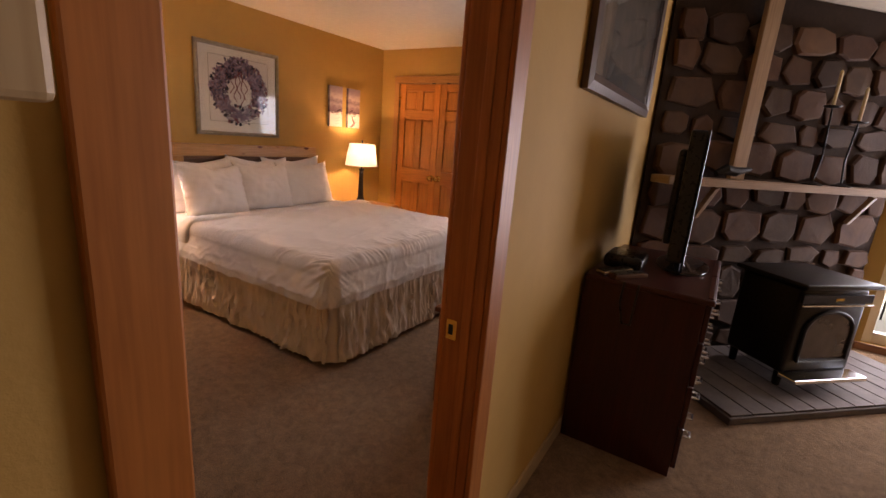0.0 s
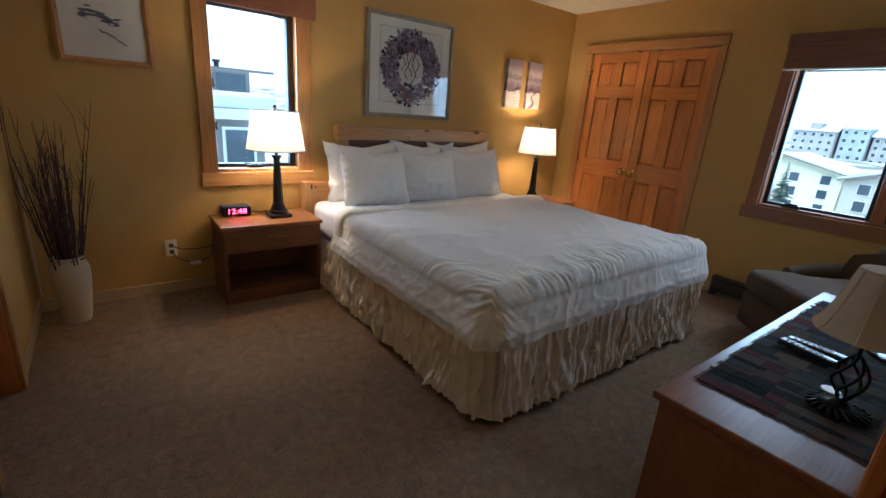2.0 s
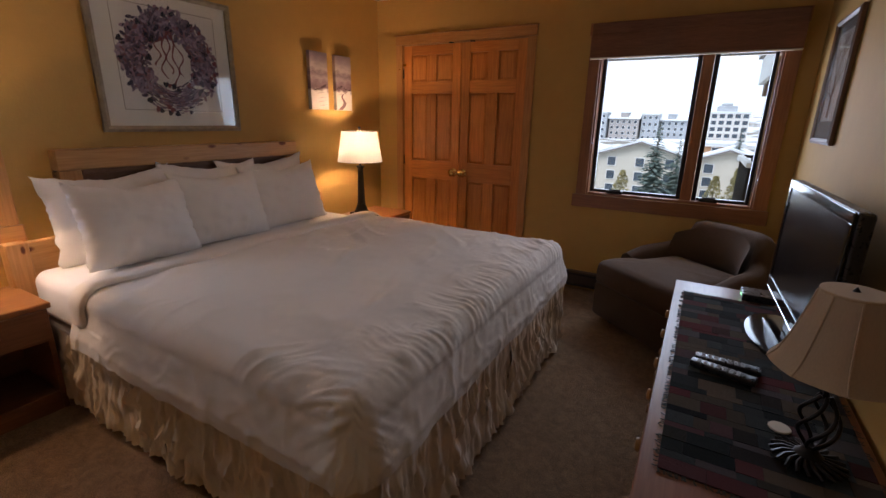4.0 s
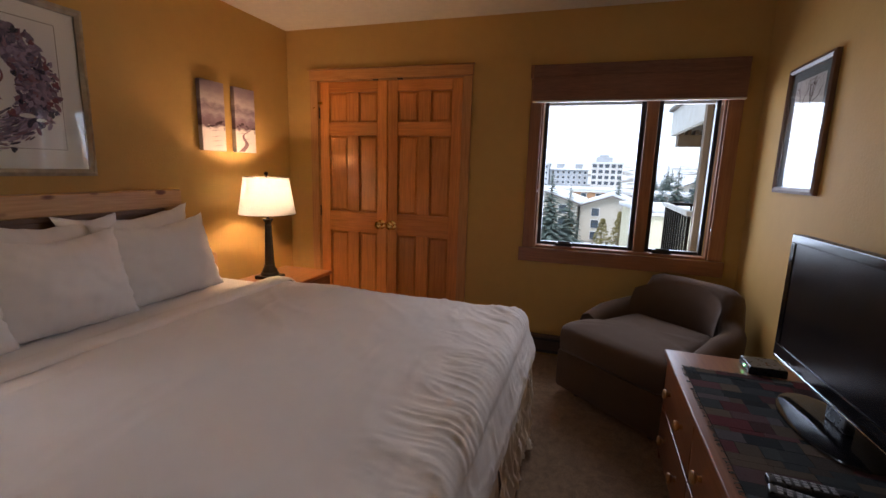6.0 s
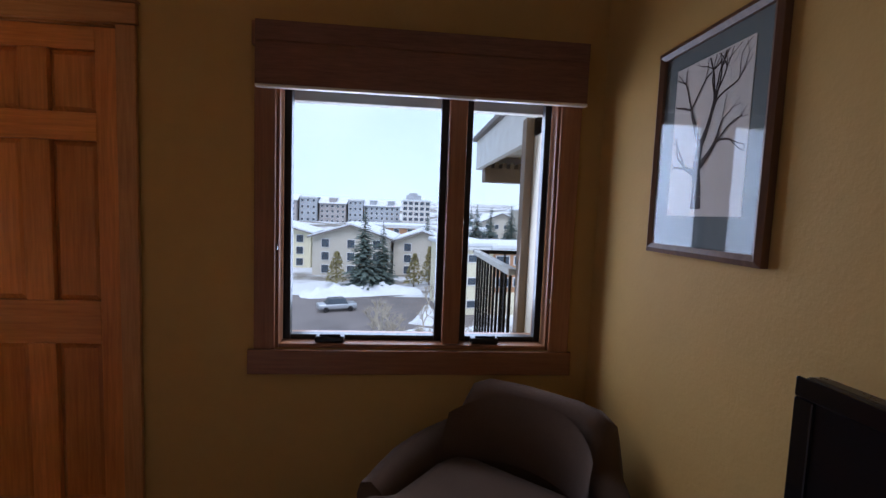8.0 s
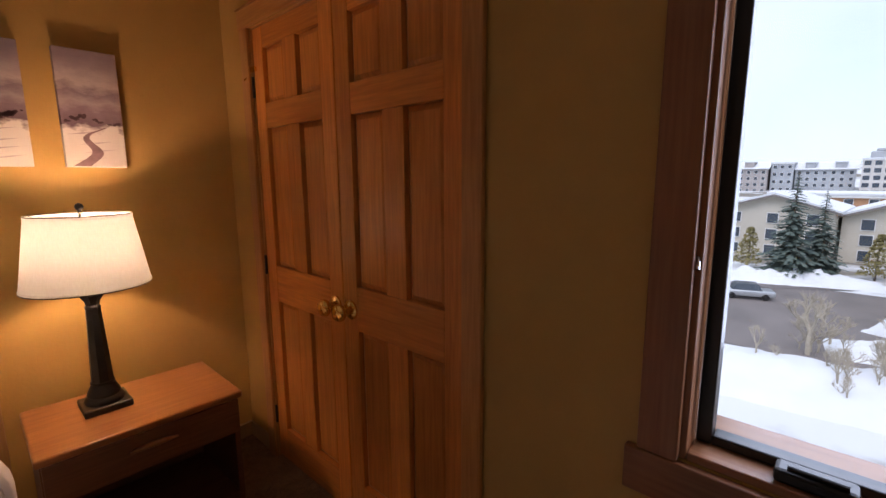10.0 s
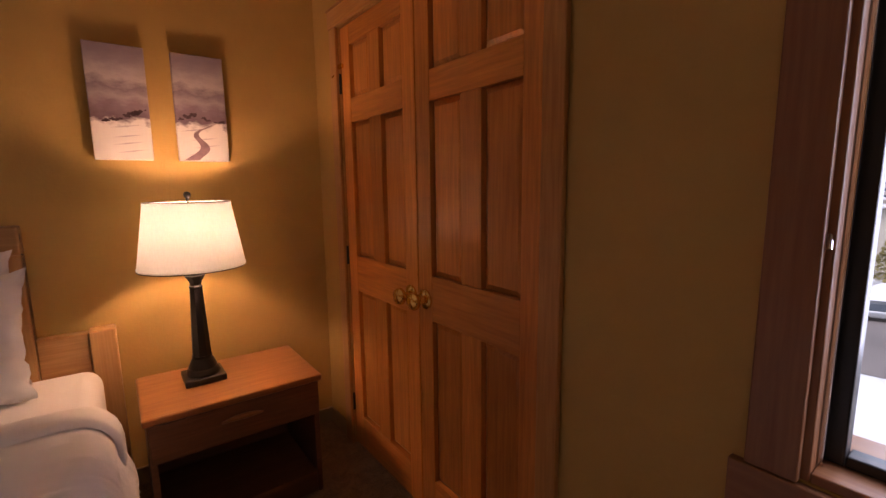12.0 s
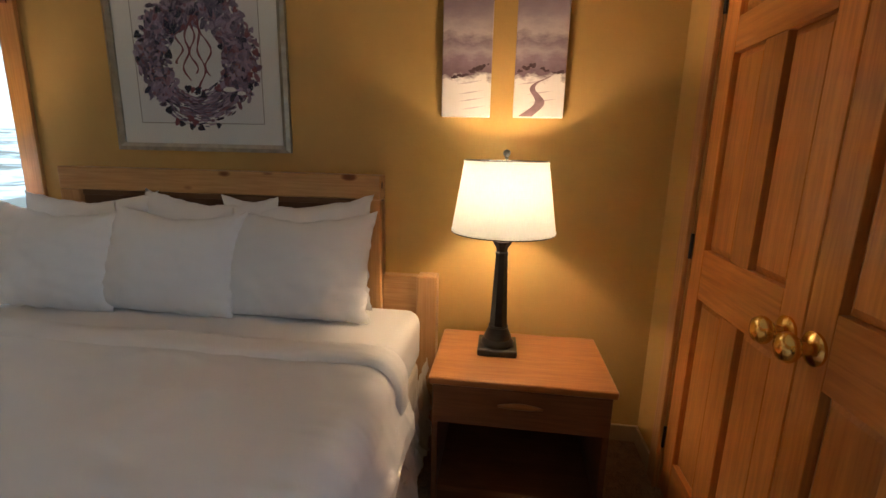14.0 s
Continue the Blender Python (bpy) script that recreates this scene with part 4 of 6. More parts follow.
def outlet(x, y, z, face, name="wall_outlet"):
    e = thing(name, "ivory duplex wall outlet with two dark plugs", "outlet", (x, y, z), face)
    part("plate", box(-0.035, -0.007, -0.058, 0.035, -0.001, 0.058, 0.003), M_WHITEPL, e)
    for zz in (-0.022, 0.022):
        part("receptacle", lathe([(0.016, 0), (0.016, 0.003), (0.0155, 0.0035)], 20), M_WHITEPL, e).matrix_local = pose(0, -0.007, zz, 90, 0, 0)
    return e


o1 = outlet(W + 0.001, 1.18, 0.325, 90)
for zz in (-0.022, 0.022):
    part("plug", box(-0.014, -0.034, zz - 0.012, 0.014, -0.0105, zz + 0.012, 0.004), M_PLASTIC, o1, "dark plug")
e = thing("extension_cord", "thin dark cords with a pale switch behind the nightstand", "cord")
part("cord", tube([(W + 0.03, 1.18, 0.30), (W + 0.05, 1.215, 0.255), (W + 0.07, 1.29, 0.225), (W + 0.08, 1.36, 0.235), (W + 0.08, 1.42, 0.27), (W + 0.02, 1.43, 0.33)], 0.0035, 8), M_PLASTIC, e)
part("cord", tube([(W + 0.03, 1.18, 0.345), (W + 0.05, 1.24, 0.322), (W + 0.05, 1.33, 0.315), (W + 0.03, 1.425, 0.318)], 0.0035, 8), M_PLASTIC, e)
part("inline_switch", box(W + 0.065, 1.275, 0.212, W + 0.09, 1.345, 0.236, 0.006), M_WHITEPL, e, "pale inline switch")
e = thing("clock_cord", "thin black clock cord trailing over the nightstand", "cord")
part("cord", tube([(-3.61, 1.67, 0.575), (-3.61, 1.71, 0.558), (-3.60, 1.76, 0.553), (-3.62, 1.80, 0.553), (-3.648, 1.83, 0.552)], 0.003, 8), M_PLASTIC, e)
outlet(-1.42, S + 0.001, 0.30, 180)


# ---- pictures ----


def framed(name, label, loc, turn, w, h, fw, depth, frame_mat, mat_mat, glassy=True):
    """A frame of four mitred rails; front to -y, width along +x from the corner given."""
    e = thing(name, label, "picture", loc, turn)
    for a, b, c, d in (((0, 0), (w, 0), (w - fw, fw), (fw, fw)), ((w, 0), (w, h), (w - fw, h - fw), (w - fw, fw)), ((w, h), (0, h), (fw, h - fw), (w - fw, h - fw)), ((0, h), (0, 0), (fw, fw), (fw, h - fw))):
        bm = bmesh.new()
        mid = lambda p, q: ((p[0] + q[0]) / 2, (p[1] + q[1]) / 2)
        rows = [(a, b, -0.001), (a, b, -depth * 0.75), (mid(a, d), mid(b, c), -depth), (d, c, -depth * 0.7), (d, c, -0.003)]
        vs = [(bm.verts.new((p[0], y, p[1])), bm.verts.new((q[0], y, q[1]))) for p, q, y in rows]
        for (p, q), (r, s) in zip(vs, vs[1:] + vs[:1]):
            bm.faces.new((p, q, s, r))
        bm.faces.new([v[0] for v in vs])
        bm.faces.new([v[1] for v in vs][::-1])
        part("frame_rail", bm, frame_mat, e)
    part("mat_board", box(fw * 0.8, -0.008, fw * 0.8, w - fw * 0.8, -0.004, h - fw * 0.8), mat_mat, e)
    if glassy:
        g = part("glazing", box(fw * 0.9, -depth * 0.62, fw * 0.9, w - fw * 0.9, -depth * 0.62 + 0.002, h - fw * 0.9), M_PICGLASS, e)
        g.visible_shadow = False
    return e


def leafcol():
    m, t, b = nodes_of("watercolour_leaves", 0.9, 0, 0.2)
    c = ramp(t, island(t), [(0.0, (0.025, 0.025, 0.045)), (0.2, (0.20, 0.15, 0.21)), (0.4, (0.36, 0.28, 0.36)), (0.55, (0.06, 0.06, 0.10)), (0.7, (0.24, 0.11, 0.13)), (0.85, (0.42, 0.32, 0.40)), (1.0, (0.03, 0.035, 0.06))])
    t.links.new(c, b.inputs["Base Color"])
    return m


M_LEAFART = leafcol()
M_RIBBON = plain("wine_red_ink", (0.22, 0.07, 0.08), 0.9)
M_INK = plain("brown_black_ink", (0.05, 0.035, 0.03), 0.9)
M_INKDARK = plain("indigo_ink", (0.022, 0.026, 0.045), 0.9)
M_INKBLUE = plain("blue_grey_ink", (0.13, 0.15, 0.19), 0.9)


def wreath_picture():
    w, h = 0.85, 0.795
    e = framed("wreath_picture", "framed watercolour of a mauve wreath, pewter frame, white mat", (W + 0.002, 2.622, 1.277), 90, w, h, 0.034, 0.028, M_PEWTER, M_MAT)
    iw, ih = 0.60, 0.57
    x0, z0 = (w - iw) / 2, (h - ih) / 2 + 0.01
    b = bmesh.new()
    for q in ((x0, z0, x0 + iw, z0 + 0.004), (x0, z0 + ih, x0 + iw, z0 + ih + 0.004), (x0, z0, x0 + 0.004, z0 + ih), (x0 + iw, z0, x0 + iw + 0.004, z0 + ih)):
        box(q[0], -0.0092, q[1], q[2], -0.0084, q[3], 0, b)
    part("ruled_line", b, M_PEWTER, e)
    part("print", box(x0 + 0.004, -0.0088, z0 + 0.004, x0 + iw, -0.0082, z0 + ih), M_PAPER, e)
    rnd = random.Random(4)
    b = bmesh.new()
    cx, cz = w / 2, h / 2 + 0.005
    for k in range(2400):
        a = rnd.uniform(0, 2 * math.pi)
        wide = 0.052 if math.sin(a) < -0.5 else 0.07
        r = 0.212 + rnd.gauss(0, 0.55) * wide
        r = max(0.135, min(0.292, r))
        s = rnd.uniform(0.008, 0.024)
        t = rnd.uniform(0, math.pi) if math.sin(a) > -0.75 else a + math.pi / 2 + rnd.uniform(-0.2, 0.2)
        px, pz = cx + r * math.cos(a), cz + 1.03 * r * math.sin(a)
        y = -0.0093 - 0.0000006 * k
        asp = 0.5 if math.sin(a) > -0.75 else 0.22
        pts = []
        for g in range(6):
            q = g * math.pi / 3
            ex, ez = s * math.cos(q), s * asp * math.sin(q)
            pts.append((px + ex * math.cos(t) - ez * math.sin(t), y, pz + ex * math.sin(t) + ez * math.cos(t)))
        flat(pts, b)
    part("wreath", b, M_LEAFART, e, "mauve and grey painted leaves")
    for k in range(34):
        a = rnd.uniform(0, 2 * math.pi)
        r = rnd.choice((rnd.uniform(0.125, 0.165), rnd.uniform(0.25, 0.29)))
        px, pz, s, t = cx + r * math.cos(a), cz + 1.03 * r * math.sin(a), rnd.uniform(0.014, 0.022), rnd.uniform(0, 6.28)
        heart = [(0, -1.1), (0.75, -0.1), (0.8, 0.5), (0.4, 0.8), (0, 0.5), (-0.4, 0.8), (-0.8, 0.5), (-0.75, -0.1)]
        part("painted_leaf", flat([(px + s * (u * math.cos(t) - v * math.sin(t)), -0.0112 - 0.00002 * k, pz + s * (u * math.sin(t) + v * math.cos(t))) for u, v in heart]), M_INKDARK if k % 3 else M_RIBBON, e)
    for k, (off, ln) in enumerate(((-0.075, 0.20), (-0.045, 0.27), (-0.012, 0.24), (0.025, 0.30), (0.06, 0.25))):
        n = 30
        b = bmesh.new()
        path = [(cx + off * min(1, i / 12) + (0.010 + 0.010 * i / n) * math.sin(i * 0.38 + k * 1.9), cz + 0.175 - ln * i / n, 0.0030 + 0.0028 * abs(math.sin(i * 0.5 + k))) for i in range(n + 1)]
        for (ax, az, aw), (bx, bz, bw) in zip(path, path[1:]):
            flat([(ax - aw, -0.0120 - 0.00002 * k, az), (ax + aw, -0.0120 - 0.00002 * k, az), (bx + bw, -0.0120 - 0.00002 * k, bz), (bx - bw, -0.0120 - 0.00002 * k, bz)], b)
        bmesh.ops.remove_doubles(b, verts=b.verts, dist=1e-5)
        part("ribbon", b, M_RIBBON, e, "wine red painted ribbon")
    for px, pz, sx, sz in ((cx + 0.15, cz - 0.135, 0.032, 0.014), (cx + 0.205, cz - 0.150, 0.022, 0.011)):
        part("pale_blossom", flat([(px + sx * math.cos(q), -0.0125, pz + sz * math.sin(q) * (1.0 if q < 3.2 else 0.5)) for q in [i * math.pi / 6 for i in range(12)]]), M_MAT, e, "cream painted patch")


wreath_picture()


def landscape_col():
    """Dusk sky over violet hills, then snow, as bands by height."""
    m, t, b = nodes_of("violet_landscape_paint", 0.85, 0, 0.2)
    v = coords(t)
    sep = t.nodes.new("ShaderNodeSeparateXYZ")
    t.links.new(v, sep.inputs[0])
    n = noise_of(t, coords(t, (11, 1, 20)), 1.0, 7, 0.62)
    ad = t.nodes.new("ShaderNodeMath")
    ad.operation = "MULTIPLY_ADD"
    ad.inputs[1].default_value = 0.13
    t.links.new(n, ad.inputs[0])
    t.links.new(sep.outputs["Z"], ad.inputs[2])
    mr = t.nodes.new("ShaderNodeMapRange")
    mr.inputs[1].default_value, mr.inputs[2].default_value = 0.05, 0.50
    t.links.new(ad.outputs[0], mr.inputs[0])
    c = ramp(t, mr.outputs[0], [(0.0, (0.70, 0.66, 0.66)), (0.36, (0.80, 0.76, 0.76)), (0.405, (0.20, 0.13, 0.17)), (0.52, (0.30, 0.22, 0.27)), (0.60, (0.45, 0.38, 0.42)), (0.68, (0.30, 0.23, 0.28)), (0.76, (0.60, 0.52, 0.54)), (0.88, (0.42, 0.34, 0.40)), (1.0, (0.34, 0.27, 0.33))])
    t.links.new(c, b.inputs["Base Color"])
    bump(t, b, noise_of(t, v, 500, 2), 0.2, 0.001)
    return m


M_LAND = landscape_col()
M_SHRUBART = plain("plum_paint", (0.10, 0.055, 0.07), 0.9, 0, 0.3, 60)
M_DRIFTART = plain("lilac_shadow_paint", (0.55, 0.48, 0.54), 0.9, 0, 0.15, 40)
M_RIVERART = plain("mauve_paint", (0.27, 0.17, 0.20), 0.9, 0, 0.25, 40)


def canvas(y, label, river):
    e = thing("canvas_print", label, "picture", (W + 0.002, y, 1.443), 90, "pair of canvases")
    part("canvas", box(0, -0.034, 0, 0.20, -0.001, 0.452, 0.003), M_LAND, e)
    rnd = random.Random(7 if river else 3)
    b = bmesh.new()
    for k in range(7):
        cx = (0.016 + 0.165 * k / 6 if river else 0.055 + 0.135 * k / 6) + rnd.uniform(-0.008, 0.008)
        cz = (0.188 - 0.012 * abs(k - 2) * 0.4 if river else 0.150 + 0.008 * k) + rnd.uniform(-0.005, 0.008)
        big = rnd.uniform(0.7, 1.5)
        for j in range(14):
            a, r = rnd.uniform(0, 6.28), rnd.uniform(0, 0.013) * big
            s = rnd.uniform(0.003, 0.0065) * big
            px, pz = cx + r * math.cos(a), cz + 0.55 * r * abs(math.sin(a))
            if 0.008 < px - s and px + s < 0.194:
                flat([(px + s * math.cos(q), -0.0346, pz + s * 0.75 * math.sin(q)) for q in [i * math.pi / 3 for i in range(6)]], b)
    part("painted_shrubs", b, M_SHRUBART, e)["kind"] = "stuff"
    for k in range(4):
        z0, x0 = 0.02 + 0.034 * k + rnd.uniform(0, 0.01), rnd.uniform(0.01, 0.08)
        part("painted_drift", flat([(x0, -0.0343, z0), (x0 + 0.05, -0.0343, z0 + 0.004), (min(0.19, x0 + 0.11), -0.0343, z0 + 0.016), (x0 + 0.05, -0.0343, z0 + 0.010)]), M_DRIFTART, e)
    if river:
        b = bmesh.new()
        n = 22
        path = []
        for i in range(n + 1):
            u = i / n
            path.append((0.055 + 0.075 * u + 0.045 * math.sin(u * 7.0 - 0.4) * (0.35 + u * 0.65) * (1 if u < 0.9 else 0.8), 0.004 + 0.155 * u, 0.024 * (1 - u) ** 1.1 + 0.004))
        for (ax, az, aw), (bx, bz, bw) in zip(path, path[1:]):
            flat([(ax - aw, -0.0344, az), (ax + aw, -0.0344, az), (bx + bw, -0.0344, bz), (bx - bw, -0.0344, bz)], b)
        part("painted_stream", b, M_RIVERART, e)


canvas(4.148, "narrow canvas of a violet snowy valley with dark shrubs", False)
canvas(4.442, "narrow canvas of a violet snowy valley with a winding stream", True)


def bird_picture():
    e = framed("bird_picture", "small print of a dark bird in a wide pine frame", (W + 0.002, 0.742, 1.47), 90, 0.46, 0.435, 0.036, 0.024, M_PINE_Z, M_MAT)
    part("print", box(0.118, -0.0095, 0.108, 0.342, -0.0082, 0.325), M_PAPER, e)
    rnd = random.Random(9)
    b = bmesh.new()
    for k in range(60):
        t = rnd.random()
        px, pz = 0.135 + 0.18 * t, 0.255 + 0.02 * math.sin(t * 6) + rnd.gauss(0, 0.012)
        s = rnd.uniform(0.004, 0.016)
        flat([(px + 1.6 * s * math.cos(q), -0.0098 - k * 1e-6, pz + 0.5 * s * math.sin(q)) for q in [i * math.pi / 3 for i in range(6)]], b)
    part("painted_bird", b, M_INKBLUE, e)
    b = bmesh.new()
    for k in range(16):
        t = k / 16
        px, pz = 0.21 + 0.12 * t, 0.19 - 0.07 * t + rnd.gauss(0, 0.004)
        flat([(px + 0.009 * math.cos(q), -0.0098 - k * 1e-6, pz + 0.004 * math.sin(q)) for q in [i * math.pi / 3 for i in range(6)]], b)
    part("painted_branch", b, M_INKBLUE, e)


bird_picture()


def tree_picture():
    w, h = 0.47, 0.62
    e = framed("tree_picture", "etching of a bare gnarled tree in a brown frame", (E_IN - 0.002, 4.655, 1.295), -90, w, h, 0.028, 0.026, M_BROWNFRAME, M_BLUEMAT)
    part("print", box(0.085, -0.0095, 0.115, w - 0.085, -0.0082, h - 0.075), M_PAPER, e)
    rnd = random.Random(12)
    b = bmesh.new()
    cnt = [0]

    def limb(x, z, a, wd, ln, depth):
        n = 5
        for i in range(n):
            a += rnd.uniform(-0.22, 0.22)
            nx, nz = x + ln / n * math.cos(a), z + ln / n * math.sin(a)
            w2 = wd * 0.9
            px, pz = -math.sin(a), math.cos(a)
            lim = lambda q, r: (min(w - 0.09, max(0.09, q)), min(h - 0.08, max(0.12, r)))
            pts = [lim(x + px * wd, z + pz * wd), lim(x - px * wd, z - pz * wd), lim(nx - px * w2, nz - pz * w2), lim(nx + px * w2, nz + pz * w2)]
            cnt[0] += 1
            flat([(q, -0.0099 - cnt[0] * 1e-6, r) for q, r in pts], b)
            x, z, wd = nx, nz, w2
        if depth:
            for _ in range(3 if depth > 2 else 2):
                limb(x, z, a + rnd.uniform(-0.95, 0.95), wd * 0.7, ln * 0.72, depth - 1)

    limb(0.215, 0.135, 1.6, 0.022, 0.17, 5)
    limb(0.215, 0.22, 2.6, 0.010, 0.07, 3)
    limb(0.22, 0.25, 0.7, 0.010, 0.08, 3)
    part("etched_tree", b, M_INK, e)


tree_picture()


def wall_mirror():
    e = framed("wall_mirror", "mirror in a wide dark brown frame above the dresser", (E_IN - 0.002, 2.66, 0.92), -90, 0.95, 1.05, 0.085, 0.035, M_DARKFRAME, M_MIRROR, False)
    b = bmesh.new()
    for q in ((0.078, 0.078, 0.872, 0.094), (0.078, 0.956, 0.872, 0.972), (0.078, 0.0945, 0.094, 0.9555), (0.856, 0.0945, 0.872, 0.9555)):
        box(q[0], -0.028, q[1], q[2], -0.0085, q[3], 0.002, b)
    part("silver_lip", b, M_CHROME, e, "silver inner lip")


wall_mirror()


# ---- vase of twigs ----
def vase():
    e = thing("floor_vase", "cream ceramic floor vase holding a sheaf of dark dried twigs", "vase", (-3.46, 0.645, 0.0))
    v = lathe([(0.001, 0.0), (0.066, 0.0), (0.068, 0.012), (0.075, 0.06), (0.088, 0.18), (0.096, 0.28), (0.095, 0.325), (0.082, 0.362), (0.066, 0.378), (0.067, 0.386), (0.076, 0.394), (0.077, 0.40), (0.070, 0.402), (0.060, 0.39), (0.058, 0.37), (0.075, 0.34), (0.08, 0.25), (0.06, 0.03), (0.001, 0.02)], 40)
    part("vase", v, M_VASE, e, "", 60)
    rnd = random.Random(21)
    b = bmesh.new()
    for k in range(64):
        a = rnd.uniform(0, 6.28)
        r0 = rnd.uniform(0.0, 0.035)
        sp = abs(rnd.gauss(0.065, 0.05)) if k > 3 else 0.2
        hh = rnd.uniform(0.65, 1.12) if k > 5 else rnd.uniform(1.1, 1.22)
        pts, rad = [], []
        bend = rnd.uniform(-0.05, 0.05)
        for i in range(9):
            u = i / 8
            rr = r0 + sp * u ** 1.2
            pts.append((max(-0.19, rr * math.cos(a) + bend * math.sin(3.1 * u) + 0.012 * fbm(u * 5, k)), max(-0.16, rr * math.sin(a) + 0.4 * bend * math.sin(2.4 * u) + 0.012 * fbm(u * 5, k + 50)), 0.06 + hh * u))
            rad.append(0.0058 * (1 - 0.78 * u))
        tube(pts, rad, 6, b)
        for _ in range(3):
            i = rnd.randint(4, 7)
            p = Vector(pts[i])
            q = p + Vector((rnd.uniform(-0.04, 0.04), rnd.uniform(-0.04, 0.04), rnd.uniform(0.06, 0.16)))
            tube([p, (p + q) / 2 + Vector((0.006, 0, 0)), q], [0.0018, 0.0014, 0.0006], 5, b)
    tube([(0.0, 0.03, 0.1), (0.02, 0.10, 0.6), (0.03, 0.15, 0.9), (0.02, 0.13, 1.2), (0.0, 0.06, 1.33)], [0.003, 0.0025, 0.002, 0.0015, 0.0006], 6, b)
    tube([(0.0, -0.02, 0.1), (0.05, -0.08, 0.5), (0.12, -0.11, 0.8), (0.17, -0.12, 1.0)], [0.003, 0.0025, 0.002, 0.0006], 6, b)
    tag = part("twig_sheaf", b, M_TWIG, e, "dark dried twigs")
    tag["kind"] = "stuff"


vase()
structure("trim", tube([(W + 0.014, S + 0.02, 0.10), (W + 0.014, S + 0.02, 0.55), (W + 0.016, S + 0.03, 0.9)], 0.008, 8), M_TRIM, "painted cable cover in the corner", "cable cover")


# ---- dresser and what stands on it ----
DX0, DX1, DY0, DY1, DZ = -0.79, -0.26, 2.245, 4.03, 0.55


def dresser():
    e = thing("dresser", "long low cherry dresser with wooden knobs against the partition wall", "dresser", (0, 0, 0))
    part("top", box(DX0 - 0.012, DY0 - 0.012, DZ - 0.028, DX1, DY1 + 0.012, DZ, 0.006, None, 3), M_DRESS, e, "reddish veneered top")
    for a in (DY0, DY1 - 0.02):
        part("side_panel", box(DX0 + 0.012, a, 0.0, DX1, a + 0.02, DZ - 0.0285, 0.002), M_DRESS, e)
    part("back_panel", box(DX1 - 0.012, DY0 + 0.021, 0.06, DX1, DY1 - 0.021, DZ - 0.0285), M_DRESS, e)
    part("plinth", box(DX0 + 0.03, DY0 + 0.021, 0.0, DX0 + 0.05, DY1 - 0.021, 0.06), M_DRESS, e)
    part("carcass", box(DX0 + 0.022, DY0 + 0.021, 0.061, DX1 - 0.013, DY1 - 0.021, DZ - 0.029), M_DRESS, e)
    cols = 3
    cw = (DY1 - DY0 - 0.044) / cols
    for c in range(cols):
        for r in range(2):
            y0 = DY0 + 0.022 + c * cw
            z0 = 0.068 + r * 0.227
            d = part("drawer_front", box(DX0, y0 + 0.004, z0, DX0 + 0.0215, y0 + cw - 0.004, z0 + 0.22, 0.004), M_DRESS, e)
            for k in (0.27, 0.73):
                kb = lathe([(0.010, 0.0), (0.010, 0.010), (0.016, 0.014), (0.022, 0.022), (0.020, 0.03), (0.001, 0.034)], 18)
                bmesh.ops.transform(kb, matrix=Matrix.Translation((DX0, y0 + cw * k, z0 + 0.115)) @ pose(0, 0, 0, 0, -90, 0), verts=kb.verts)
                part("knob", kb, M_PINE_Y, d, "turned pale wooden knob", 50)


dresser()


def runner_col():
    m, t, b = nodes_of("patchwork_tapestry", 0.95, 0, 0.1)
    c = ramp(t, island(t), [(0.0, (0.010, 0.014, 0.016)), (0.22, (0.060, 0.075, 0.078)), (0.4, (0.014, 0.016, 0.020)), (0.55, (0.13, 0.10, 0.075)), (0.7, (0.022, 0.026, 0.024)), (0.84, (0.13, 0.030, 0.034)), (1.0, (0.085, 0.11, 0.12))])
    w = noise_of(t, coords(t, (1, 6, 1)), 160, 3)
    c = mixc(t, 0.6, c, ramp(t, w, [(0.3, (0.35, 0.35, 0.35)), (0.7, (1, 1, 1))]), "MULTIPLY")
    t.links.new(c, b.inputs["Base Color"])
    bump(t, b, w, 0.6, 0.003)
    return m


M_RUNNER = runner_col()


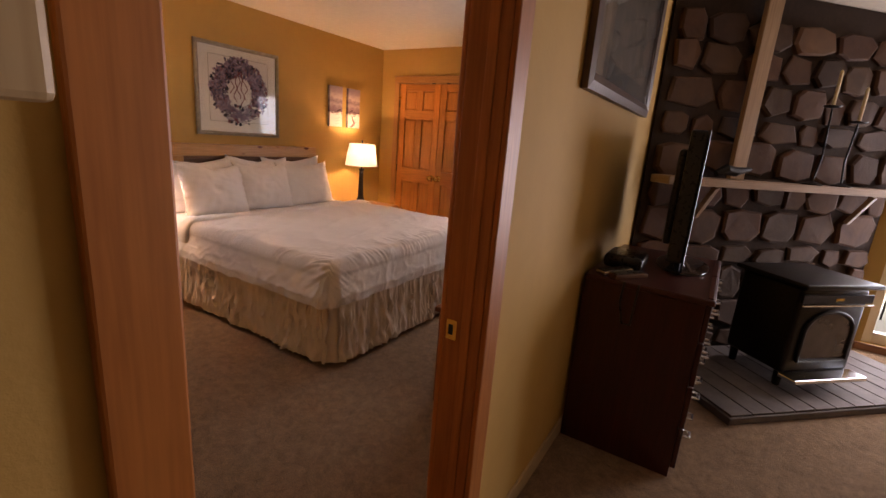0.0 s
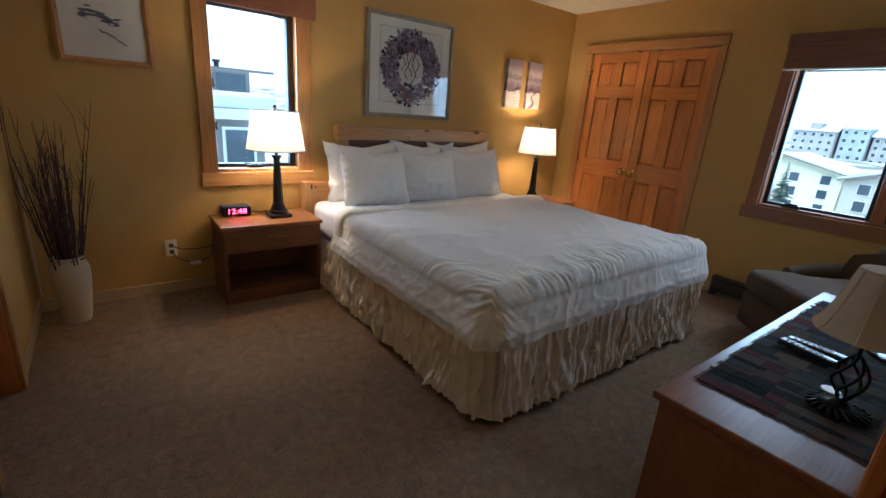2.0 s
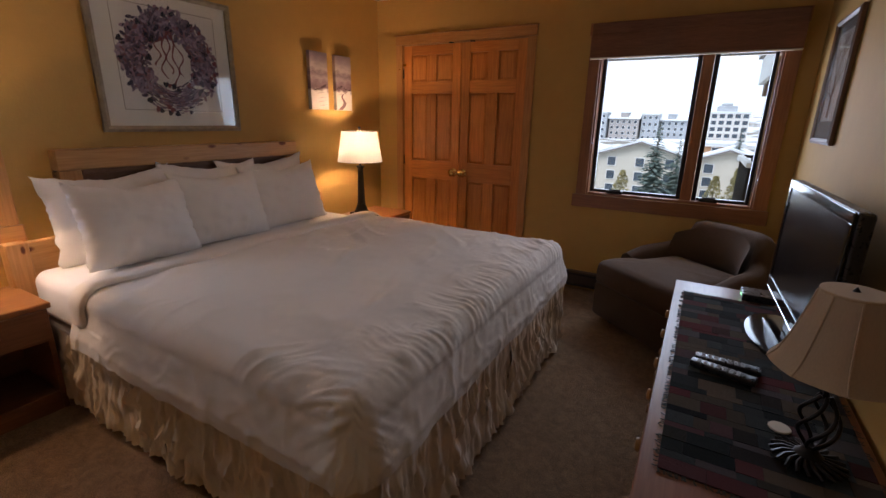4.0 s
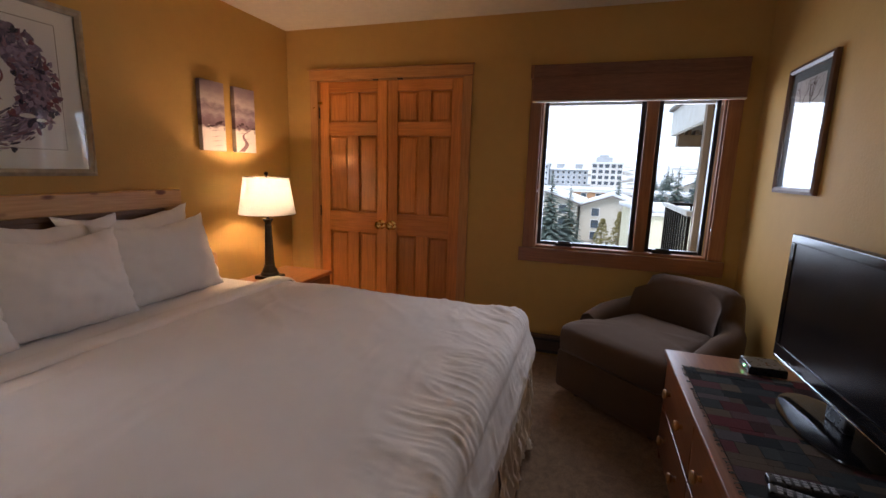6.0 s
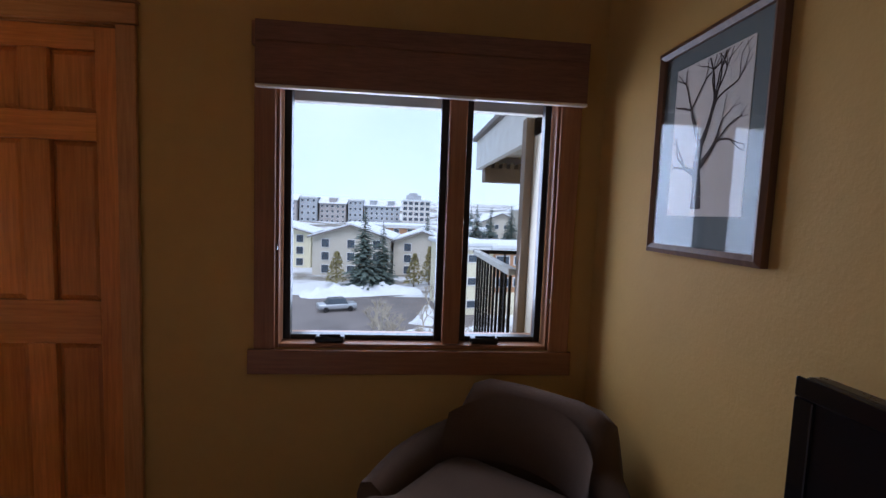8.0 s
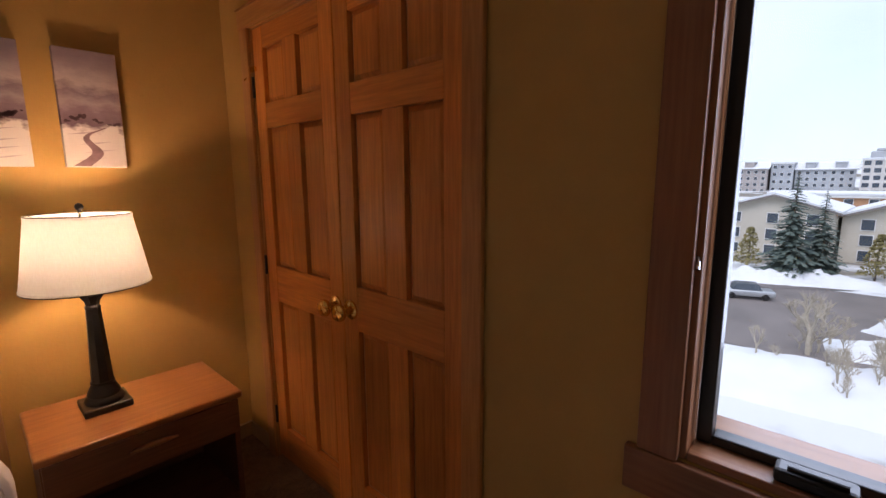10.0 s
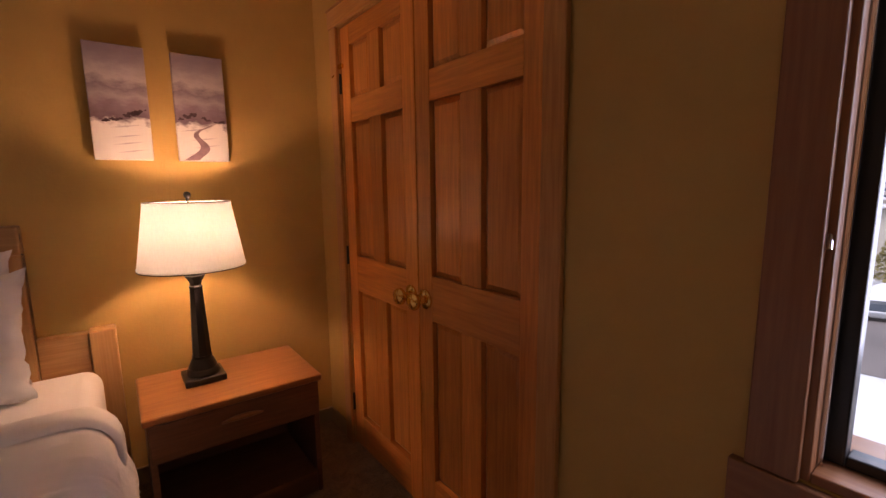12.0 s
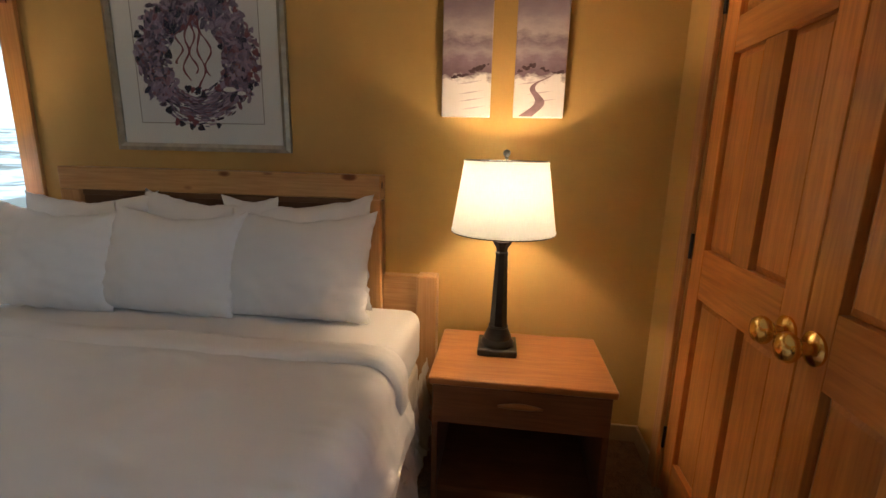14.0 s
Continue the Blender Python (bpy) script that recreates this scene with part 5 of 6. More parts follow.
def runner():
    e = thing("table_runner", "dark patchwork tapestry runner with ragged woven edges", "table runner", (0, 0, DZ))
    rnd = random.Random(5)
    x0, x1, y0, y1 = -0.755, -0.285, 2.43, 3.845
    b = box(x0, y0, 0.0005, x1, y1, 0.003)
    part("backing", b, plain("dark_runner_cloth", (0.022, 0.026, 0.026), 0.95, 0, 0.2, 60), e)
    b = bmesh.new()
    y = y0
    while y < y1 - 0.01:
        dy = min(rnd.uniform(0.025, 0.07), y1 - y)
        x = x0
        while x < x1 - 0.01:
            dx = min(rnd.uniform(0.04, 0.13), x1 - x)
            box(x + 0.0006, y + 0.0006, 0.0031, x + dx - 0.0006, y + dy - 0.0006, 0.0046 + rnd.uniform(0, 0.0012), 0, b)
            x += dx
        y += dy
    part("patchwork", b, M_RUNNER, e, "woven patches in slate, moss and wine red")["kind"] = "stuff"
    b = bmesh.new()
    for k in range(150):
        yy = y0 + (y1 - y0) * rnd.random()
        for xx, s in ((x0, -1), (x1, 1)):
            if s == 1 and k % 3:
                continue
            tube([(xx, yy, 0.003), (xx + s * 0.006, yy + rnd.uniform(-0.004, 0.004), 0.003), (xx + s * rnd.uniform(0.008, 0.016), yy + rnd.uniform(-0.008, 0.008), 0.0025)], 0.0013, 4, b)
    for k in range(90):
        xx = x0 + (x1 - x0) * rnd.random()
        for yy, s in ((y0, -1), (y1, 1)):
            tube([(xx, yy, 0.003), (xx + rnd.uniform(-0.004, 0.004), yy + s * 0.008, 0.003), (xx + rnd.uniform(-0.006, 0.006), yy + s * 0.015, 0.0025)], 0.0013, 4, b)
    part("fringe", b, plain("runner_fringe_thread", (0.10, 0.10, 0.085), 0.95, 0, 0.3, 90), e)["kind"] = "stuff"


runner()


def television(name, label, loc, turn, w, h, t=0.05):
    e = thing(name, label, "television", loc, turn)
    z0 = 0.085
    body = part("body", box(-w / 2, 0.004, z0, w / 2, t, z0 + h, 0.012, None, 3), M_PLASTIC, e)
    part("vent_box", box(-w * 0.36, t - 0.001, z0 + 0.06, w * 0.36, t + 0.035, z0 + h - 0.08, 0.015), M_PLASTIC, body)
    part("bezel_top", box(-w / 2, -0.004, z0 + h - 0.034, w / 2, 0.0035, z0 + h, 0.003), M_GLOSSBLACK, e, "glossy black bezel")
    part("bezel_bottom", box(-w / 2, -0.004, z0, w / 2, 0.0035, z0 + 0.05, 0.003), M_GLOSSBLACK, e, "glossy black bezel")
    for s in (-1, 1):
        a, b = sorted((s * w / 2, s * (w / 2 - 0.034)))
        part("bezel_side", box(a, -0.004, z0 + 0.0505, b, 0.0035, z0 + h - 0.0345, 0.003), M_GLOSSBLACK, e)
    part("screen", box(-w / 2 + 0.034, 0.0, z0 + 0.05, w / 2 - 0.034, 0.0038, z0 + h - 0.034), M_SCREEN, e, "dark switched-off screen")
    part("trim_strip", box(-w / 2 + 0.01, -0.006, z0 - 0.006, w / 2 - 0.01, -0.001, z0 + 0.002, 0.002), M_CHROME, e, "bright strip under the bezel")
    part("neck", box(-0.06, 0.01, 0.016, 0.06, 0.04, z0 + 0.03, 0.008), M_PLASTIC, e)
    st = lathe([(0.001, 0.0), (0.97, 0.0), (1.0, 0.004), (0.99, 0.009), (0.80, 0.015), (0.001, 0.018)], 48)
    bmesh.ops.scale(st, vec=(0.24, 0.125, 1), verts=st.verts)
    part("stand", st, M_GLOSSBLACK, e, "glossy oval foot", 40)
    return e


M_GLOSSBLACK = plain("piano_black", (0.008, 0.008, 0.009), 0.1, 0, 0.1, 5)
television("television", "flat black television on an oval glossy foot", (-0.392, 3.47, DZ + 0.0065), -88, 0.91, 0.507)
e = thing("cable_box", "small black cable box with a green light on the dresser", "cable box", (0, 0, 0))
part("case", box(-0.505, 3.87, DZ, -0.365, 4.0, DZ + 0.036, 0.005), M_PLASTIC, e)
part("indicator", box(-0.5065, 3.93, DZ + 0.012, -0.5045, 3.934, DZ + 0.020), emitter("green_led", (0.1, 1.0, 0.25), 4.0), e, "green light")


def remote(x, y, turn, ln):
    e = thing("remote_control", "slim black remote control lying on the runner", "remote control", (x, y, DZ + 0.0062), turn, "remote controls")
    b = part("case", box(-ln / 2, -0.022, 0, ln / 2, 0.022, 0.02, 0.006, None, 3), M_PLASTIC, e, "", 40)
    for i in range(7):
        for j in range(3):
            part("button", box(-ln / 2 + 0.02 + i * 0.02, -0.014 + j * 0.011, 0.0195, -ln / 2 + 0.032 + i * 0.02, -0.006 + j * 0.011, 0.022, 0.001), M_BUTTON, b)


M_BUTTON = plain("grey_rubber", (0.30, 0.31, 0.33), 0.5)
remote(-0.605, 3.02, -14, 0.20)
remote(-0.59, 3.085, -3, 0.20)


def iron_lamp():
    e = thing("iron_lamp", "unlit wrought iron lamp with a pale bell shade on the runner", "lamp", (-0.425, 2.655, DZ + 0.0062))
    for k in range(20):
        a = 2 * math.pi * k / 20
        bm = tube([(0.026 * math.cos(a), 0.026 * math.sin(a), 0.016), (0.055 * math.cos(a + 0.1), 0.055 * math.sin(a + 0.1), 0.014), (0.080 * math.cos(a + 0.25), 0.080 * math.sin(a + 0.25), 0.006)], [0.006, 0.006, 0.005], 6)
        part("base_strand", bm, M_IRON, e, "", 50)
    part("hub", lathe([(0.03, 0.0), (0.032, 0.02), (0.02, 0.03), (0.012, 0.045)], 20), M_IRON, e, "", 40)
    for k in range(5):
        a = 2 * math.pi * k / 5
        pts, rad = [], []
        for i in range(13):
            u = i / 12
            r = 0.010 + 0.033 * math.sin(math.pi * u)
            pts.append((r * math.cos(a + 2.4 * u), r * math.sin(a + 2.4 * u), 0.04 + 0.15 * u))
            rad.append(0.005)
        part("cage_bar", tube(pts, rad, 8), M_IRON, e, "", 50)
    part("stem", tube([(0, 0, 0.185), (0, 0, 0.44)], 0.006, 10), M_IRON, e)
    prof = []
    for i in range(9):
        u = i / 8
        prof.append((0.131 - 0.064 * u ** 0.62 - 0.002 * u, 0.262 + 0.195 * u))
    sh = lathe(prof, 64, ripple=0.012, waves=8)
    for f in [f for f in sh.faces if len(f.verts) > 4]:
        sh.faces.remove(f)
    s = part("shade", sh, M_SHADE2, e, "pale ribbed bell shade", 60)
    for k in range(8):
        a = 2 * math.pi * k / 8
        part("shade_rib", tube([((r + 0.0025) * math.cos(a), (r + 0.0025) * math.sin(a), z) for r, z in prof], 0.0022, 6), M_LAMPSH2, s)
    part("collar", lathe([(0.065, 0.455), (0.0665, 0.461), (0.065, 0.463), (0.061, 0.4635)], 40), M_LAMPSH2, s)
    part("finial", lathe([(0.004, 0.43), (0.005, 0.455), (0.009, 0.462), (0.001, 0.474)], 12), M_IRON, e)
    return e


M_SHADE2 = shade_cloth("unlit_cream_shade", (0.60, 0.46, 0.32), 0.3)
iron_lamp()
e = thing("coaster", "small round white coaster beside the lamp", "coaster", (-0.47, 2.77, DZ + 0.0062))
part("disc", lathe([(0.001, 0), (0.026, 0), (0.028, 0.003), (0.026, 0.006), (0.001, 0.0062)], 28), M_WHITEPL, e)


# ---- armchair ----
def armchair():
    e = thing("armchair", "barrel-backed armchair in dark taupe fabric in the window corner", "armchair", (-0.788, 4.57, 0.0), -41)
    e.scale = (0.98, 0.98, 0.985)
    # local: front to -y
    hw, fd = 0.37, 0.30
    path = []
    for i in range(7):
        path.append((-hw, -0.13 + 0.17 * i / 6))
    for i in range(1, 17):
        a = math.pi - math.pi * i / 17
        path.append((hw * math.copysign(abs(math.cos(a)) ** 0.75, math.cos(a)), 0.04 + 0.36 * abs(math.sin(a)) ** 0.75))
    for i in range(7):
        path.append((hw, 0.04 - 0.17 * i / 6))
    n = len(path)

    def top(i):
        k = min(i, n - 1 - i)
        arm = 0.485 + 0.085 * min(1.0, k / 9.0)
        st = max(0.0, min(1.0, (k - 9.6) / 1.8))
        return arm + 0.165 * st * st * (3 - 2 * st)

    th = 0.062
    bm = bmesh.new()
    rings = []
    for i, (x, y) in enumerate(path):
        p0, p1 = Vector(path[max(0, i - 1)]), Vector(path[min(n - 1, i + 1)])
        d = (p1 - p0).normalized()
        nn = Vector((-d.y, d.x))
        h = top(i)
        ring = []
        lean = 0.05 * max(0.0, h - 0.60) / 0.15
        prof = [(th, 0.06), (th * 1.05, 0.30), (th * 1.1, h - 0.07), (th * 0.8, h - 0.022), (0.0, h), (-th * 0.8, h - 0.022), (-th * 1.1, h - 0.07), (-th, 0.42), (-th, 0.06)]
        for off, z in prof:
            k = lean * max(0, (z - 0.4) / 0.4)
            q = Vector((x, y)) + nn * (off + k)
            ring.append(bm.verts.new((q.x, q.y, z + 0.004 * fbm(q.x * 6, q.y * 6, z * 6))))
        rings.append(ring)
    for a, b in zip(rings, rings[1:]):
        for k in range(len(a) - 1):
            bm.faces.new((a[k], b[k], b[k + 1], a[k + 1]))
    bm.faces.new(rings[0])
    bm.faces.new(rings[-1][::-1])
    part("backrest", bm, M_CHAIR, e, "", 50)
    b = bmesh.new()
    half = []
    for k in range(25):
        y = 0.28 - 0.70 * k / 24
        s = max(0.0, min(1.0, (-0.10 - y) / 0.08))
        x = 0.30 + 0.075 * s * s * (3 - 2 * s)
        if k > 21:
            x -= 0.05 * ((k - 21) / 3) ** 2
        half.append((x, y))
    outline = half + [(-x, y) for x, y in reversed(half)]
    loops = []
    for k, z in ((0.95, 0.30), (1.0, 0.325), (1.005, 0.40), (0.99, 0.438), (0.95, 0.458), (0.8, 0.472), (0.5, 0.483), (0.2, 0.487)):
        loops.append([b.verts.new((x * k, -0.07 + (y + 0.07) * k, z + 0.004 * fbm(x * 7, y * 7, 3.0))) for x, y in outline])
    for a, c in zip(loops, loops[1:]):
        for k in range(len(a)):
            b.faces.new((a[k], c[k], c[(k + 1) % len(a)], a[(k + 1) % len(a)]))
    b.faces.new(loops[0][::-1])
    b.faces.new(loops[-1])
    part("seat_cushion", b, M_CHAIR, e, "", 60)
    part("base", box(-0.37, -0.40, 0.05, 0.37, 0.20, 0.298, 0.025), M_CHAIR, e, "", 40)
    part("back_cushion", grid(lambda u, v: (0.30 * math.cos(math.pi * (0.12 + 0.76 * u)), 0.05 + (0.27 - 0.04 * math.sin(math.pi * v)) * math.sin(math.pi * (0.12 + 0.76 * u)) + 0.05 * v - 0.0, 0.46 + 0.255 * v * (0.72 + 0.28 * math.sin(math.pi * u))), 20, 10), M_CHAIR, e, "", 60)
    for sx in (-0.26, 0.26):
        for sy in (-0.3, 0.28):
            part("foot", lathe([(0.02, 0.0), (0.028, 0.06)], 12, sx, sy), M_BLACK, e)


armchair()

e = thing("baseboard_heater", "low dark brown baseboard heater under the window", "heater", (0, 0, 0))
part("cover", box(-1.715, N - 0.07, 0.035, -0.30, N - 0.004, 0.165, 0.01), M_HEATER, e)
for zz in (0.045, 0.135):
    part("slot", box(-1.69, N - 0.073, zz, -0.32, N - 0.0695, zz + 0.018, 0.001), M_BLACK, e)
part("end_cap", box(-1.722, N - 0.074, 0.0, -1.68, N - 0.003, 0.17, 0.006), M_HEATER, e)

# ---- sitting room ----
def stone_col():
    m, t, b = nodes_of("flagstone", 0.75, 0, 0.3)
    v = coords(t)
    n = noise_of(t, v, 7, 6, 0.6, 0.4)
    c = ramp(t, objrand(t), [(0.0, (0.045, 0.020, 0.009)), (0.3, (0.12, 0.050, 0.022)), (0.6, (0.06, 0.030, 0.014)), (0.85, (0.17, 0.085, 0.042)), (1.0, (0.07, 0.026, 0.013))])
    c = mixc(t, 0.7, c, ramp(t, n, [(0.3, (0.45, 0.42, 0.42)), (0.7, (1.0, 1.0, 1.0))]), "MULTIPLY")
    t.links.new(c, b.inputs["Base Color"])
    bump(t, b, n, 0.6, 0.01)
    return m


M_STONE = stone_col()
M_MORTAR = plain("dark_mortar", (0.035, 0.018, 0.010), 0.95, 0, 0.3, 30, 0.5)
M_BRICKHEARTH = plain("slate_hearth", (0.12, 0.10, 0.09), 0.7, 0, 0.25, 12, 0.3, 50)
M_MANTEL = wood("pale_mantel_wood", (0.55, 0.38, 0.24), (0.40, 0.25, 0.14), "x", 0.5)
M_MANTELZ = wood("pale_post_wood", (0.50, 0.34, 0.20), (0.36, 0.22, 0.12), "z", 0.5)
M_WAX = plain("ivory_candle_wax", (0.72, 0.58, 0.34), 0.5, 0, 0.05, 10)


def fireplace():
    """Corner fireplace across the room's north-west corner; local x runs along its face, front to -y."""
    L = 2.16
    e = thing("corner_fireplace", "flagstone corner fireplace with pale wood mantel shelf", "fireplace", (E_OUT + 0.004, 3.555, 0.0), 45)
    b = bmesh.new()
    vs = [(0.02, 0.0), (L - 0.03, 0.0), (L / 2 - 0.005, 1.02)]
    lo = [b.verts.new((x, y, 0.0)) for x, y in vs]
    hi = [b.verts.new((x, y, H - 0.004)) for x, y in vs]
    for k in range(3):
        b.faces.new((lo[k], lo[(k + 1) % 3], hi[(k + 1) % 3], hi[k]))
    b.faces.new(lo[::-1])
    b.faces.new(hi)
    core = part("chimney_breast", b, M_MORTAR, e)
    rnd = random.Random(31)
    z = 0.03
    while z < H - 0.1:
        hh = rnd.uniform(0.15, 0.27)
        x = 0.05
        while x < L - 0.12:
            ww = min(rnd.uniform(0.16, 0.40), L - 0.05 - x)
            cx, cz = x + ww / 2, z + hh / 2 + rnd.uniform(-0.02, 0.02)
            if cz + hh / 2 < H - 0.02:
                m = rnd.randint(5, 7)
                b = bmesh.new()
                rot = rnd.uniform(0, 1)
                ring = []
                for k in range(m):
                    a = 2 * math.pi * (k + rot) / m
                    sx = (abs(math.cos(a)) ** 0.6) * math.copysign(1, math.cos(a))
                    sz = (abs(math.sin(a)) ** 0.6) * math.copysign(1, math.sin(a))
                    f = rnd.uniform(0.86, 1.10)
                    ring.append((cx + sx * f * (ww / 2 - 0.004), max(0.012, cz + sz * f * (hh / 2 - 0.004))))
                d = rnd.uniform(0.02, 0.045)
                bk = [b.verts.new((p, 0.003, q)) for p, q in ring]
                mdl = [b.verts.new((p, -d * 0.7, q)) for p, q in ring]
                fr = [b.verts.new((cx + (p - cx) * 0.88, -d + rnd.uniform(-0.004, 0.004), cz + (q - cz) * 0.88)) for p, q in ring]
                for r0, r1 in ((bk, mdl), (mdl, fr)):
                    for k in range(m):
                        b.faces.new((r0[k], r0[(k + 1) % m], r1[(k + 1) % m], r1[k]))
                b.faces.new(fr)
                part("stone", b, M_STONE, core)
            x += ww
        z += hh
    mn = part("mantel", box(0.03, -0.22, 1.235, L - 0.03, -0.046, 1.285, 0.006), M_MANTEL, e, "pale wooden mantel shelf")
    for bx in (0.42, L - 0.42):
        part("bracket", tube([(bx, -0.05, 1.02), (bx, -0.18, 1.232)], 0.022, 4), M_MANTEL, mn)
    part("corner_post", box(0.60, -0.085, 1.287, 0.71, -0.047, H - 0.006, 0.004), M_MANTELZ, e, "pale upright trim board")
    he = part("hearth", box(0.18, -0.86, 0.0, L - 0.18, -0.048, 0.045, 0.006), M_BRICKHEARTH, e, "raised slate hearth")
    for k in range(12):
        x0 = 0.19 + k * (L - 0.38) / 12
        part("tile", box(x0 + 0.004, -0.85, 0.0452, x0 + (L - 0.38) / 12 - 0.004, -0.05, 0.058, 0.003), M_BRICKHEARTH, he)
    return e


fireplace()
FP = pose(E_OUT + 0.004, 3.555, 0.0, 0, 0, 45)


def on_fp(x, y, z):
    return tuple(FP @ Vector((x, y, z)))


def stove():
    e = thing("gas_stove", "black cast iron stove with arched glass door on the hearth", "stove", on_fp(1.02, -0.40, 0.059), 45)
    part("body", box(-0.30, -0.24, 0.10, 0.30, 0.22, 0.70, 0.03, None, 3), M_IRON, e, "", 40)
    part("top_plate", box(-0.34, -0.29, 0.701, 0.34, 0.25, 0.735, 0.012, None, 3), M_IRON, e, "", 40)
    part("lintel", box(-0.31, -0.262, 0.60, 0.31, -0.241, 0.66, 0.006), M_IRON, e)
    part("brass_trim", box(-0.31, -0.275, 0.585, 0.31, -0.2625, 0.596, 0.003), M_CHROME, e, "bright metal strip")
    n = 20
    b = bmesh.new()
    pts = [(-0.21, 0.20), (0.21, 0.20)] + [(0.21 * math.cos(math.pi * k / n), 0.40 + 0.14 * math.sin(math.pi * k / n)) for k in range(n + 1)]
    f = [b.verts.new((x, -0.25, z)) for x, z in pts]
    g = [b.verts.new((x, -0.241, z)) for x, z in pts]
    b.faces.new(f)
    for k in range(len(pts)):
        b.faces.new((f[k], f[(k + 1) % len(pts)], g[(k + 1) % len(pts)], g[k]))
    d = part("glass_door", b, M_SMOKE, e, "smoked arched glass")
    part("door_frame", tube([(x, -0.252, z) for x, z in pts + pts[:1]], 0.014, 8), M_IRON, d)
    part("ash_ledge", box(-0.32, -0.36, 0.085, 0.32, -0.235, 0.115, 0.008), M_CHROME, e, "bright metal ledge")
    for sx in (-0.25, 0.25):
        for sy in (-0.19, 0.17):
            part("leg", lathe([(0.025, 0.0), (0.03, 0.1)], 12, sx, sy), M_IRON, e)
    e.scale = (0.88, 0.92, 0.93)
    part("badge", box(-0.035, -0.268, 0.622, 0.035, -0.2625, 0.64, 0.002), M_BRASS, e)


M_SMOKE = plain("smoked_glass", (0.05, 0.035, 0.03), 0.08, 0, 0.5, 6)
stove()


def candle_stand(x, h, arm):
    e = thing("candle_holder", "dark iron candle holder with an ivory taper on the mantel", "candle holder", on_fp(x, -0.15, 1.286), 45, "candles on the mantel")
    part("foot", lathe([(0.06, 0.0), (0.06, 0.008), (0.012, 0.02)], 20), M_IRON, e)
    part("stem", tube([(0, 0, 0.02), (arm * 0.4, 0, h * 0.4), (0, 0, h)], 0.006, 8), M_IRON, e)
    part("drip_pan", lathe([(0.012, h), (0.045, h + 0.004), (0.05, h + 0.012), (0.046, h + 0.012), (0.012, h + 0.006)], 20), M_IRON, e)
    part("candle", lathe([(0.011, h + 0.008), (0.010, h + 0.22), (0.002, h + 0.232)], 14), M_WAX, e, "ivory taper candle")


candle_stand(1.20, 0.50, 0.06)
candle_stand(1.45, 0.42, -0.06)
e = thing("mantel_ornament", "dark low iron ornament on the mantel shelf", "ornament", on_fp(0.55, -0.15, 1.286), 45)
part("ornament", tube([(-0.13, 0, 0.03), (-0.06, 0, 0.06), (0.02, 0, 0.05), (0.13, 0, 0.07)], [0.02, 0.035, 0.03, 0.012], 10), M_IRON, e)

CHX0, CHX1, CHY0, CHY1, CHZ = E_OUT + 0.014, 0.40, 2.42, 3.28, 0.85


def chest():
    e = thing("tall_chest", "dark red-brown chest of drawers with silver pulls against the partition", "chest", (0, 0, 0))
    part("body", box(CHX0, CHY0, 0.0, CHX1 - 0.022, CHY1, CHZ - 0.026, 0.003), M_CHERRYD, e)
    part("top", box(CHX0, CHY0 - 0.012, CHZ - 0.0255, CHX1 + 0.008, CHY1 + 0.012, CHZ, 0.006), M_CHERRYD, e)
    for r in range(4):
        for c in range(2):
            y0 = CHY0 + 0.006 + c * 0.427
            z0 = 0.05 + r * 0.203
            d = part("drawer_front", box(CHX1 - 0.0215, y0, z0, CHX1, y0 + 0.42, z0 + 0.196, 0.004), M_CHERRYD, e)
            for k in (0.12, 0.30):
                h = part("pull", tube([(CHX1, y0 + k, z0 + 0.10), (CHX1 + 0.028, y0 + k, z0 + 0.10), (CHX1 + 0.028, y0 + k + 0.055, z0 + 0.10), (CHX1, y0 + k + 0.055, z0 + 0.10)], 0.006, 8), M_CHROME, d, "bright metal pull")


chest()
television("television", "flat black television standing on the dark chest", (0.235, 2.98, CHZ), 93, 0.80, 0.58, 0.07)


def paper_item(name, label, cat, loc, turn, w, d, h, m):
    e = thing(name, label, cat, loc, turn)
    part("body", box(-w / 2, -d / 2, 0, w / 2, d / 2, h, min(0.004, h / 3)), m, e)
    return e


rc = paper_item("remote_control", "silver-edged remote control on the dark chest", "remote control", (-0.01, 2.53, CHZ), 62, 0.20, 0.05, 0.02, M_CHROME)
part("keypad", box(-0.09, -0.021, 0.0202, 0.09, 0.021, 0.024, 0.002), M_PLASTIC, rc)
rc = paper_item("remote_control", "bronze remote control lying beside another", "remote control", (0.055, 2.50, CHZ), 55, 0.19, 0.05, 0.02, M_BROWNFRAME)
part("keypad", box(-0.085, -0.018, 0.0202, 0.085, 0.018, 0.024, 0.002), M_PLASTIC, rc)
e = thing("cable_router", "small black rounded media box behind the remotes", "media box", (0.0, 2.72, CHZ))
part("case", box(-0.09, -0.11, 0, 0.09, 0.11, 0.07, 0.025, None, 4), M_PLASTIC, e, "", 50)
e = thing("power_cable", "black cable looping down the side of the chest", "cable", (0, 0, 0))
part("cable", tube([(0.06, CHY0 - 0.018, CHZ + 0.002), (0.055, CHY0 - 0.02, CHZ - 0.09), (0.075, CHY0 - 0.012, CHZ - 0.19), (0.11, CHY0 - 0.012, CHZ - 0.19), (0.115, CHY0 - 0.02, CHZ - 0.09), (0.12, CHY0 - 0.016, CHZ + 0.002)], 0.005, 8), M_PLASTIC, e)

